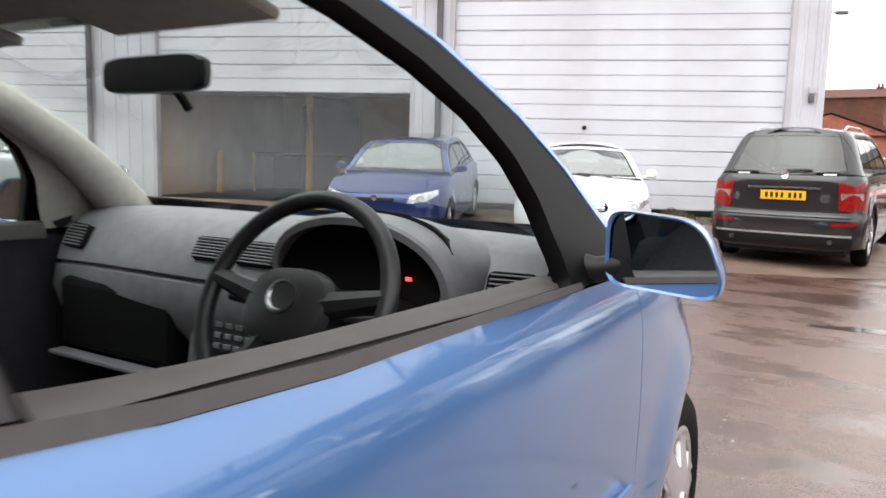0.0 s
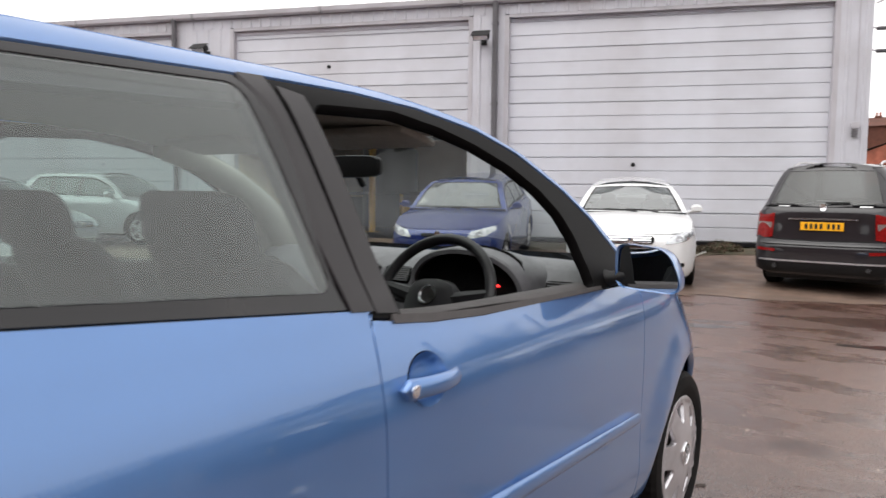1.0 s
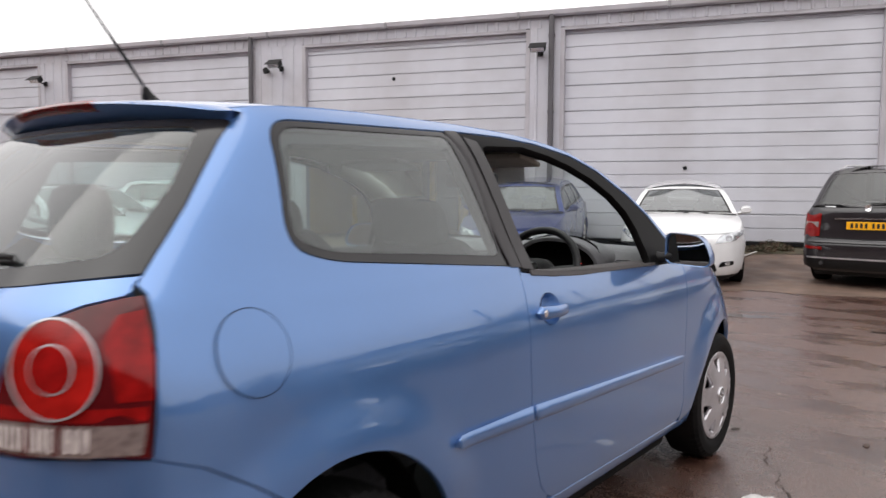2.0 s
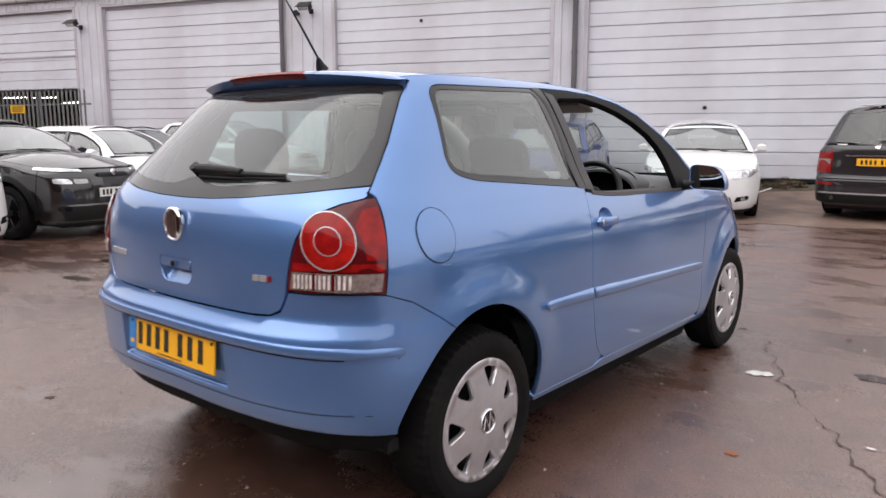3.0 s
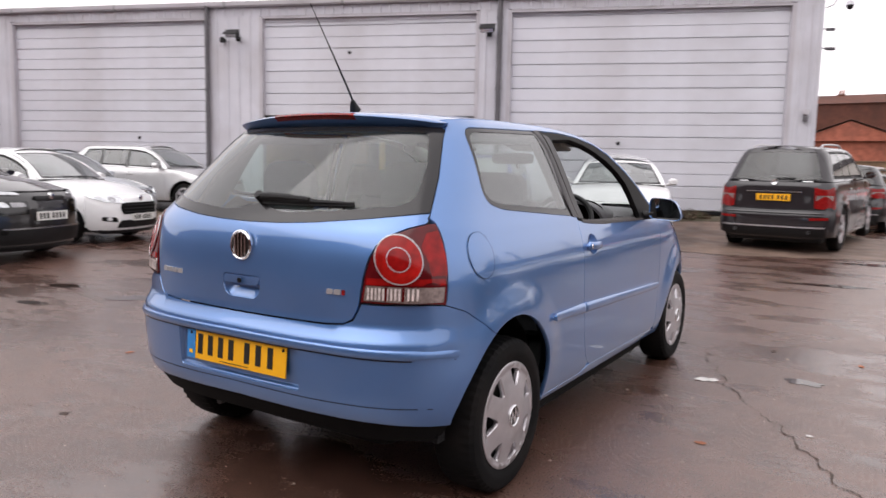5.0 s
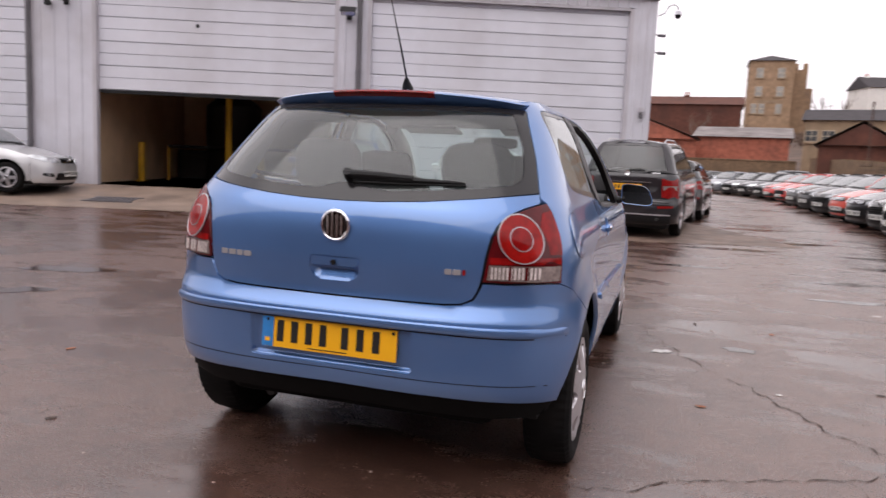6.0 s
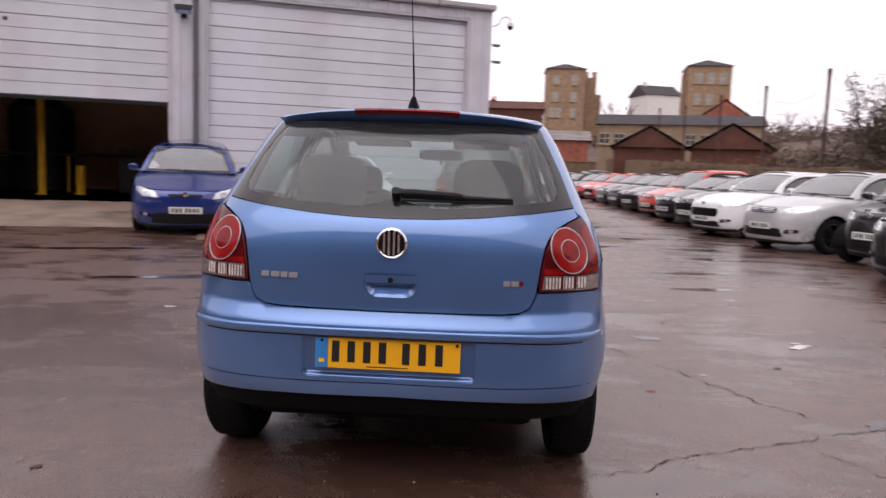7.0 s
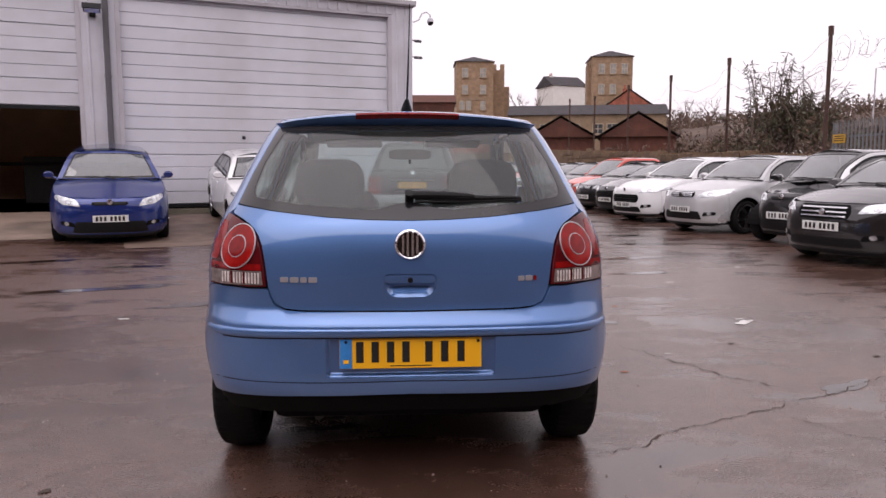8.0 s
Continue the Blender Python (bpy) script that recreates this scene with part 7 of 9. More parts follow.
    shapes = {"bar": (0.36, nose_z - 0.12, nose_z - 0.02, 0.55, 0.27, 0.42), "oval": (0.52, 0.45, 0.63, 0.58, 0.24, 0.36), "box": (0.42, nose_z - 0.20, nose_z - 0.02, 0.60, 0.25, 0.36), "low": (0.30, nose_z - 0.10, nose_z - 0.05, 0.62, 0.24, 0.42)}
    gw, ga, gb, lw, la, lb = shapes[grille]
    gr = [sh.fx(x * h, z) for x, z in dense(rounded([(-gw * 0.9, ga), (gw * 0.9, ga), (gw, (ga + gb) / 2), (gw * 0.92, gb), (-gw * 0.92, gb), (-gw, (ga + gb) / 2)], 0.035), 0.05, True)]
    grl = panel("grille", gr, sh.nose, LINER, fb, "dark radiator grille", flip=True, step=0.06, depth=0.008, gap=0.0, lift=0.008)
    for i in range(3):
        zz = ga + (gb - ga) * (i + 0.7) / 3.4
        sl = [sh.fx(x * h, z) for x, z in dense([(-gw * 0.85, zz - 0.008), (gw * 0.85, zz - 0.008), (gw * 0.85, zz + 0.008), (-gw * 0.85, zz + 0.008)], 0.08, True)]
        panel("grille_bar", sl, sh.nose, CHROME if grille in ("box", "bar") else BLACK_PLASTIC, grl, flip=True, step=0.1, depth=0.004, gap=0.0, lift=0.014)
    lo = [sh.fx(x * h, z) for x, z in dense(rounded([(-lw, la), (lw, la), (lw * 0.9, lb), (-lw * 0.9, lb)], 0.04), 0.05, True)]
    panel("air_intake", lo, sh.nose, BLACK_PLASTIC, fb, flip=True, step=0.08, depth=0.0, gap=0.0, lift=0.005)
    if emblem:
        part("emblem", lathe([(0.0, 0.045), (0.012, 0.042), (0.016, 0.0)], sides=20, axis="y", centre=(0, F - 0.005 if grille != "oval" else F - 0.02, (ga + gb) / 2 if grille in ("bar", "box") else nose_z - 0.045)), CHROME, fb, "round chrome emblem", smooth=True)
    lip = sh.front_view([(0, 0.150), (0.70 * h, 0.150)]) + sh.front_side([(y1 + 0.10, 0.175), (y1 + 0.04, 0.215)]) + sh.front_view([(0.80 * h, 0.205), (0, 0.200)])
    panel("front_lip", mirrored(lip), sh.nose, BLACK_PLASTIC, fb, flip=True, step=0.1, depth=0.01, gap=0.0, lift=0.007)
    if cladding:
        for s in (1, -1):
            for cy in (0, wb):
                rim_ = [(cy + (ar + 0.065) * math.cos(radians(a)), wheel + (ar + 0.065) * math.sin(radians(a))) for a in range(0, 181, 12)] + arch_pts(cy)[1:-1]
                panel("arch_trim", dense(rim_, 0.06, True), sided(sh.side, s), BLACK_PLASTIC, car, "black plastic arch trim", flip=s < 0, step=0.1, depth=0.012, gap=0.0, lift=0.012)
            pad = dense(rounded([(d3 + 0.05, 0.45), (d1 - 0.08, 0.45), (d1 - 0.08, 0.70), (d3 + 0.05, 0.70)], 0.06), 0.06, True)
            panel("side_pad", pad, sided(sh.side, s), BLACK_PLASTIC, car, "padded plastic side panel", flip=s < 0, step=0.1, depth=0.014, gap=0.0, lift=0.014)
        fl = sh.front_view([(0, 0.24), (0.72 * h, 0.24), (0.80 * h, 0.42), (0, 0.42)])
        panel("bumper_skirt", mirrored(fl), sh.nose, BLACK_PLASTIC, fb, "black plastic bumper skirt", flip=True, step=0.08, depth=0.012, gap=0.0, lift=0.012)
        fl = sh.front_view([(0, 0.415), (0.70 * h, 0.415), (0.72 * h, 0.435), (0, 0.435)])
        panel("bumper_line", mirrored(fl), sh.nose, DULL_CHROME, fb, flip=True, step=0.08, depth=0.008, gap=0.0, lift=0.016)
    np_ = part("number_plate", box(-0.26, -0.004, -0.055, 0.26, 0.004, 0.055, bevel=0.002), PLATE_WHITE, fb, "white front number plate with plain dark bars")
    np_.matrix_basis = pose(0, sh.front(plate_z) + 0.018, plate_z)
    first = None
    for x in (-0.19, -0.13, -0.07, -0.01, 0.08, 0.14, 0.20):
        if first is None:
            first = part("character_bar", box(-0.018, 0.003, -0.036, 0.018, 0.0055, 0.036), PLATE_BLACK, np_)
            first.matrix_basis = pose(x, 0, 0)
        else:
            again(first, np_, pose(x, 0, 0))
    # bonnet, screen, roof
    hoodf = lambda u, y: Vector((max(-1, min(1, u)) * sh.half_width(y, wing_top(y)), y, wing_top(y) + (hood_z - belt + 0.035) * (1 - abs(u) ** 2.2) * min(1, (F + 0.02 - y) / 0.5) ** 0.5))
    panel("bonnet", dense([(-1, cowl - 0.05), (-0.5, cowl + 0.10), (0, cowl + 0.16), (0.5, cowl + 0.10), (1, cowl - 0.05), (1, y1), (0.8, F - 0.22), (0.4, F - 0.13), (0, F - 0.11), (-0.4, F - 0.13), (-0.8, F - 0.22), (-1, y1)], 0.1, True), hoodf, col, car, depth=0.02, step=fine)

    def scr(u, t):
        y = roof_front + 0.02 + t * (cowl - roof_front - 0.05)
        z = rail(y)
        x = sh.half_width(y, z) - 0.01
        yc, zc = roof_front + 0.07 + t * (cowl + 0.14 - roof_front - 0.07), H - 0.045 + (hood_z + 0.015 - H + 0.045) * t + 0.03 * t * (1 - t)
        u = max(-1, min(1, u))
        return Vector((u * x, yc + (y - yc) * u * u, zc + (z - zc) * u * u))
    panel("screen_surround", dense([(-1, -0.01), (1, -0.01), (1, 1.0), (-1, 1.0)], 0.1, True), scr, col, car, "body-coloured windscreen pillars and header", holes=[dense([(-0.89, 0.085), (0.89, 0.085), (0.92, 0.985), (-0.92, 0.985)], 0.1, True)], step=0.14, depth=0.01, gap=0.0, lift=0.006)
    ws = panel("windscreen", dense([(-0.93, 0.06), (0.93, 0.06), (0.95, 1), (-0.95, 1)], 0.1, True), scr, glass, car, step=0.12, depth=0.0, gap=0.0)
    ws.visible_shadow = False
    panel("screen_border", dense([(-0.92, 0.06), (0.92, 0.06), (0.94, 1.02), (-0.94, 1.02)], 0.1, True), scr, FRIT, ws, holes=[dense([(-0.86, 0.11), (0.86, 0.11), (0.88, 0.92), (-0.88, 0.92)], 0.1, True)], step=0.14, depth=0.0, gap=0.0, lift=0.002)
    for x in (-0.25, 0.12):
        part("screen_wiper", tube([scr(x - 0.25, 1.02) + Vector((0, 0.02, 0.01)), scr(x, 0.95) + Vector((0, 0.02, 0.012)), scr(x + 0.35, 0.93) + Vector((0, 0.02, 0.012))], 0.008, sides=6), BLACK_PLASTIC, ws)
    rz = lambda u, y: Vector((max(-1, min(1, u)) * sh.half_width(y, rail(y)), y, rail(y) + (H - rail(y)) * (1 - abs(u) ** 2.4)))
    rf = panel("roof", dense([(-1, roof_rear - 0.02), (1, roof_rear - 0.02), (1, roof_front + 0.02), (0, roof_front + 0.07), (-1, roof_front + 0.02)], 0.1, True), rz, col, car, depth=0.0, step=fine + 0.02, gap=-0.002)
    if rails:
        for s in (-1, 1):
            yy = np.linspace(roof_rear + 0.25, roof_front - 0.1, 8)
            pts = [rz(s * 0.9, y) + Vector((0, 0, 0.05 if 0 < i < 7 else 0.0)) for i, y in enumerate(yy)]
            part("roof_rail", tube(pts, 0.016, sides=8), GLOSS_BLACK if rails == "black" else ALLOY, rf, smooth=True)
    # tail
    zt = bz(y0) + 0.004
    half = sh.rear_view([(0, 0.24), (0.7 * h, 0.24)]) + sh.side_view([(y0, 0.28), (y0, zt)]) + sh.rear_view([(0.7 * h, zt), (0, zt)])
    rb = panel("rear_bumper", mirrored(half), sh.back, col, car, step=fine, depth=0.03)
    gl = sh.rear_view([(0, zt + 0.03), (0.74 * h, zt + 0.05), (0.58 * h, H - 0.115), (0, H - 0.10)])
    fro = sh.rear_view([(0, zt + 0.004)]) + sh.side_view([(y0, zt + 0.004), (y0 + 0.02, zt + 0.05), (rr, rail(rr))]) + sh.rear_view([(0.55 * h, H - 0.06), (0, H - 0.05)])
    tg = panel("tailgate", mirrored(fro), sh.back, col, car, holes=[mirrored(gl)], step=fine, depth=0.02)
    rw = panel("rear_window", mirrored(gl), sh.back, rear_glass, tg, step=0.1, depth=0.0, gap=0.0, lift=-0.005)
    rw.visible_shadow = False
    for s in (1, -1):
        za, zb = tail_z or (zt - 0.20, zt - 0.015)
        tl = sh.rear_view([(0.68 * h, za + 0.01), (0.66 * h, zb - 0.005)]) + sh.side_view([(y0 - 0.02, zb), (y0 - 0.02, za - 0.01)]) + sh.rear_view([(0.80 * h, za - 0.005), (0.68 * h, za + 0.01)])
        tlo = panel("tail_lamp", [(a * s, z) for a, z in tl], sh.back, BRAKE_RED, car, "red tail lamp", step=0.05, depth=0.01, gap=0.0, lift=0.012)
        zm = za * 0.62 + zb * 0.38
        wl = sh.rear_view([(0.70 * h, zm), (0.69 * h, zm + (zb - za) * 0.24), (0.93 * h, zm + (zb - za) * 0.24), (0.93 * h, zm)])
        panel("reversing_lens", [(a * s, z) for a, z in wl], sh.back, CLEAR_LENS, tlo, step=0.06, depth=0.004, gap=0.0, lift=0.016)
    if rear_detail:
        rear_detail(car, sh, h, zt, ro, tg, rb)
    # cabin, floor and wheels
    part("cabin", box(-0.80 * h, -ro + 0.45, 0.25, 0.80 * h, cowl - 0.05, belt - 0.05, bevel=0.03), DASH_DARK, car)
    for x in (-0.42, 0.42):
        sy = 0.42 * cowl + 0.10
        b = part("seat", loft([oval(x * h, sy + 0.05 - 0.30 * t, 0.55 + 0.52 * t, 0.23 * w, 0.07 * w) for t, w in ((0, 1), (0.7, 1), (0.95, 0.8), (1.0, 0.55))]), CLOTH, car, smooth=True)
        part("headrest", loft([oval(x * h, sy - 0.28, 1.04 + dz, 0.13 * w, 0.05 * w, p=3) for dz, w in ((0, 0.8), (0.04, 1), (0.12, 0.95), (0.15, 0.6))]), CLOTH, b, smooth=True)
    part("floor_pan", box(-0.8 * h, -ro + 0.2, 0.17, 0.8 * h, F - 0.25, 0.30, bevel=0.03), BLACK_PLASTIC, car)
    wm = wheels_of(wheel, rim, style)
    for x in (-1, 1):
        for y in (0, wb):
            add_wheel(car, wm, x * (h - 0.105), y, wheel, turn=17 * y + 9 * x)
            bm = bmesh.new()
            v = [bm.verts.new((x * xx, y + (ar + 0.01) * math.cos(t), wheel + (ar + 0.01) * math.sin(t))) for xx in (h - 0.03, h - 0.32) for t in np.linspace(0.0, math.pi, 14)]
            for k2 in range(13):
                bm.faces.new((v[k2], v[k2 + 1], v[15 + k2], v[14 + k2]))
            bm.faces.new(v[14:])
            part("arch_liner", bm, LINER, car)
    return car


WHEEL_SETS = {}


def wheels_of(radius, rim, style):
    key = (radius, rim, style)
    if key not in WHEEL_SETS:
        WHEEL_SETS[key] = wheel_parts(radius, rim, 0.095, style="dark" if style == "dark" else "cover", openings=5 if style in ("five", "dark") else 9, tread=24, wide=0.74 if style in ("five", "dark") else 0.52, inner=0.36 if style in ("five", "dark") else 0.55)
    return WHEEL_SETS[key]


NAVY = paint("dark_blue_paint", (0.013, 0.033, 0.185), flake=0.45, spec=0.1)
WHITE = paint("white_paint", (0.78, 0.78, 0.79), flake=0.0, rough=0.4)
BLACK = paint("black_paint", (0.012, 0.011, 0.012), flake=0.0, spec=0.2, coat=1.0)
CHARCOAL = paint("charcoal_paint", (0.022, 0.020, 0.023), flake=0.2, spec=0.05, coat=0.8)
SILVER = paint("silver_paint", (0.54, 0.54, 0.55), flake=0.4)
GREY = paint("grey_paint", (0.16, 0.17, 0.19), flake=0.5)
RED = paint("red_paint", (0.52, 0.02, 0.015), flake=0.0, rough=0.4)
ORANGE = paint("orange_red_paint", (0.60, 0.06, 0.03), flake=0.0, rough=0.4)
PALE_BLUE = paint("pale_silver_blue_paint", (0.52, 0.55, 0.60), flake=0.5)


def suv_tail(car, sh, h, zt, ro, tg, rb):
    """Chrome strip, yellow plate, bumper trim, tail pipes and lettering bars."""
    st = mirrored(sh.rear_view([(0, 0.990), (0.46 * h, 0.985), (0.46 * h, 1.008), (0, 1.012)]))
    panel("chrome_strip", st, sh.back, DULL_CHROME, tg, "chrome tailgate strip", step=0.1, depth=0.008, gap=0.0, lift=0.014)
    pl = part("number_plate", box(-0.26, -0.004, -0.055, 0.26, 0.004, 0.055, bevel=0.002), PLATE_YELLOW, tg, "yellow rear number plate with plain dark bars")
    pl.matrix_basis = pose(0, sh.rear(0.905) - 0.016, 0.905)
    for x in (-0.19, -0.13, -0.07, -0.01, 0.08, 0.14, 0.20):
        part("character_bar", box(x - 0.016, -0.006, -0.034, x + 0.016, -0.003, 0.034), PLATE_BLACK, pl)
    sm = mirrored(sh.rear_view([(0, 0.700), (0.66 * h, 0.715), (0.66 * h, 0.730), (0, 0.715)]))
    panel("tailgate_seam", sm, sh.back, SEAL, tg, step=0.1, depth=0.0, gap=0.0, lift=0.003)
    bs = mirrored(sh.rear_view([(0, 0.640), (0.84 * h, 0.645), (0.84 * h, 0.690), (0, 0.685)]))
    panel("bumper_step", bs, sh.back, CHARCOAL, rb, "stepped bumper top", step=0.1, depth=0.02, gap=0.0, lift=0.035)
    lo = mirrored(sh.rear_view([(0, 0.425), (0.85 * h, 0.425), (0.85 * h, 0.445), (0, 0.445)]))
    panel("bumper_trim", lo, sh.back, ALLOY, rb, "dull chrome bumper trim", step=0.1, depth=0.02, gap=0.0, lift=0.022)
    dk = mirrored(sh.rear_view([(0, 0.28), (0.85 * h, 0.28), (0.88 * h, 0.41), (0, 0.41)]))
    panel("lower_valance", dk, sh.back, BLACK_PLASTIC, rb, step=0.1, depth=0.01, gap=0.0, lift=0.008)
    for s in (-1, 1):
        part("tail_pipe", tube([(s * 0.62 * h, -ro + 0.2, 0.36), (s * 0.62 * h, -ro - 0.01, 0.36)], 0.030, sides=12), DARK_GREY, rb)
        rf = [(a * s, z) for a, z in sh.rear_view([(0.62 * h, 0.55), (0.90 * h, 0.56), (0.90 * h, 0.60), (0.62 * h, 0.59)])]
        panel("reflector", rf, sh.back, BRAKE_RED, rb, step=0.1, depth=0.004, gap=0.0, lift=0.01)
        lt = [(a * s, z) for a, z in sh.rear_view([(0.46 * h, zt + 0.004), (0.62 * h, zt + 0.004), (0.62 * h, zt + 0.018), (0.46 * h, zt + 0.018)])]
        panel("lettering_bar", lt, sh.back, DULL_CHROME, tg, step=0.1, depth=0.002, gap=0.0, lift=0.006)
    part("emblem", lathe([(-ro + 0.10, 0.0), (-ro + 0.075, 0.045), (-ro + 0.095, 0.05)], sides=20, axis="y", centre=(0, 0, zt - 0.0)), CHROME, tg, "round chrome emblem", smooth=True)
    part("rear_wiper", tube([(0.02, -ro + 0.10, zt + 0.06), (0.3, -ro + 0.11, zt + 0.065)], 0.012, sides=8), BLACK_PLASTIC, tg)


# before the warehouse
parked_car("hatchback_car", "dark blue five-door hatchback parked nose-out before the open bay", NAVY, (-4.60, 8.62), 200, L=4.30, W=1.81, H=1.47, wb=2.64, fo=0.86, hood_z=0.98, nose_z=0.78, belt=0.95, style="five", grille="low", plate_z=0.47, lamp=(0.46, 0.74), fine=0.06)
parked_car("hatchback_car", "white five-door hatchback parked nose-out against the warehouse", WHITE, (-1.90, 9.3), 200, L=4.37, W=1.81, H=1.43, wb=2.65, fo=0.88, hood_z=1.0, nose_z=0.80, belt=0.96, style="five", grille="bar", lamp=(0.50, 0.80), fine=0.06)
suv_f = (-math.sin(radians(-6)), math.cos(radians(-6)))
parked_car("suv", "charcoal sport utility vehicle with roof rails, seen from its tail", CHARCOAL, (0.27 + suv_f[0] * 4.42, 10.45 + suv_f[1] * 4.42), -6, L=4.42, W=1.82, H=1.745, wb=2.70, fo=0.80, hood_z=1.13, nose_z=0.95, belt=1.13, tail=0.12, wheel=0.37, rim=0.24, grille="box", rails="silver", rear_detail=suv_tail, style="five", category="suv", fine=0.06, kink=0.02, rear_glass=PRIVACY, round_rear=4.2, tail_z=(0.735, 1.075))
parked_car("suv", "black crossover parked beyond the charcoal one, seen from its tail", BLACK, (0.86 + suv_f[0] * 4.4, 16.4 + suv_f[1] * 4.4), -6, L=4.4, W=1.82, H=1.56, wb=2.66, fo=0.88, hood_z=1.06, nose_z=0.88, belt=1.05, tail=0.14, wheel=0.35, rim=0.225, grille="box", rear_detail=suv_tail, style="five", category="suv", kink=0.02, rear_glass=PRIVACY, round_rear=3.8, tail_z=(0.80, 1.02))

# the long row, noses towards the yard
ROW = 110
parked_car("saloon_car", "black saloon with a chrome barred grille in the row", BLACK, (5.37, 5.62), ROW, L=4.58, W=1.77, H=1.44, wb=2.76, fo=0.80, hood_z=0.98, nose_z=0.79, belt=0.94, grille="box", plate_z=0.50, style="five", tail=0.5, lamp=(0.50, 0.80), fine=0.055, group="cars in the long row")
parked_car("city_car", "small black two-door city car in the row", BLACK, (6.10, 7.93), ROW, L=2.7, W=1.56, H=1.54, wb=1.87, fo=0.45, hood_z=1.02, nose_z=0.82, belt=0.98, cowl=1.72, roof_front=1.05, roof_rear=-0.1, tail=0.1, doors=2, grille="low", plate_z=0.47, frame_paint=SILVER, wheel=0.29, rim=0.19, fine=0.055, group="cars in the long row")
parked_car("hatchback_car", "silver three-door hatchback with black wheels in the row", SILVER, (5.41, 10.29), ROW, L=4.0, W=1.74, H=1.49, wb=2.51, fo=0.82, hood_z=1.0, nose_z=0.80, belt=0.97, doors=2, grille="bar", style="dark", plate_z=0.45, wheel=0.315, rim=0.23, lamp=(0.44, 0.78), fine=0.055, group="cars in the long row")
parked_car("hatchback_car", "white three-door hatchback with a wide oval grille", WHITE, (5.19, 13.07), ROW, L=3.97, W=1.72, H=1.49, wb=2.49, fo=0.83, hood_z=0.99, nose_z=0.79, belt=0.98, doors=2, grille="oval", style="five", wheel=0.31, rim=0.215, lamp=(0.50, 0.84), fine=0.055, group="cars in the long row")
parked_car("hatchback_car", "black five-door hatchback in the row", BLACK, (5.50, 15.6), ROW, L=4.2, W=1.77, H=1.41, wb=2.58, fo=0.86, grille="oval", style="five", fine=0.09, group="cars in the long row")
parked_car("hatchback_car", "black hatchback with kidney grille in the row", BLACK, (5.40, 17.45), ROW, L=4.24, W=1.75, H=1.39, wb=2.66, fo=0.75, grille="bar", style="five", fine=0.09, group="cars in the long row")
far_row = ((ORANGE, "bright orange-red hatchback in the long row", 20.1, 1.57), (BLACK, "black hatchback in the long row", 23.0, 1.44), (CHARCOAL, "dark grey hatchback in the long row", 25.9, 1.45), (BLACK, "black saloon-backed hatchback in the long row", 29.0, 1.44), (RED, "red hatchback in the long row", 32.7, 1.46),
           (RED, "deep red hatchback further down the row", 37.1, 1.46), (CHARCOAL, "charcoal tall family car at the end of the row", 45.5, 1.66), (BLACK, "black hatchback at the end of the row", 59.1, 1.48))
for i, (c, lab, y, tall) in enumerate(far_row):
    parked_car("hatchback_car", lab, c, (5.5, y), ROW, L=4.1 + 0.08 * (i % 3), W=1.74 + 0.02 * (i % 2), H=tall, wb=2.55, fo=0.84, grille=("bar", "oval", "low")[i % 3], fine=0.11, style="five", group="cars in the long row")

# cars at the far end of the yard, where the row bends
for c, lab, x, y, turn in ((BLACK, "black hatchback at the far end of the yard", 5.3, 39.6, 112), (CHARCOAL, "dark grey hatchback at the far end of the yard", 4.7, 42.0, 118), (BLACK, "black hatchback at the bend of the row", 4.0, 44.2, 126), (GREY, "grey hatchback by the far boundary wall", 3.0, 46.2, 134), (BLACK, "black hatchback by the far boundary wall", 1.6, 47.9, 142)):
    parked_car("hatchback_car", lab, c, (x, y), turn, L=4.1, W=1.74, H=1.47, wb=2.55, fo=0.84, grille="oval", fine=0.14, style="five", group="cars in the long row")

# the cluster on the other side
LEFT = -70
parked_car("crossover_car", "black crossover with roof rails and plastic side cladding", BLACK, (-7.02, 2.62), LEFT, L=4.16, W=1.75, H=1.48, wb=2.60, fo=0.86, hood_z=1.05, nose_z=0.86, belt=0.99, grille="low", rails="black", slim=True, cladding=True, plate_z=0.57, wheel=0.335, rim=0.22, style="dark", lamp=(0.46, 0.76), fine=0.055, group="cars by the fence")
parked_car("suv", "white sport utility vehicle with a deep barred grille", WHITE, (-6.05, 0.55), LEFT, L=4.4, W=1.83, H=1.60, wb=2.60, fo=0.90, hood_z=1.08, nose_z=0.90, belt=1.04, grille="box", wheel=0.345, rim=0.22, style="five", category="suv", fine=0.06, group="cars by the fence")
parked_car("hatchback_car", "white small hatchback parked beside the black crossover", WHITE, (-8.25, 4.77), LEFT, L=3.9, W=1.70, H=1.46, wb=2.45, fo=0.80, grille="oval", style="five", fine=0.07, group="cars by the fence")
parked_car("estate_car", "pale silver-blue estate car beside the white hatchback", PALE_BLUE, (-10.8, 6.65), LEFT, L=4.3, W=1.74, H=1.50, wb=2.58, fo=0.84, grille="bar", style="five", fine=0.07, group="cars by the fence")
parked_car("hatchback_car", "red hatchback in the second row by the fence", RED, (-13.6, 4.2), LEFT, L=3.9, W=1.68, H=1.40, wb=2.45, fo=0.80, grille="oval", style="five", fine=0.09, group="cars by the fence")
parked_car("estate_car", "silver estate car near the warehouse wall", SILVER, (-11.2, 9.4), LEFT, L=4.4, W=1.75, H=1.48, wb=2.6, fo=0.86, grille="bar", style="five", fine=0.07, group="cars by the fence")

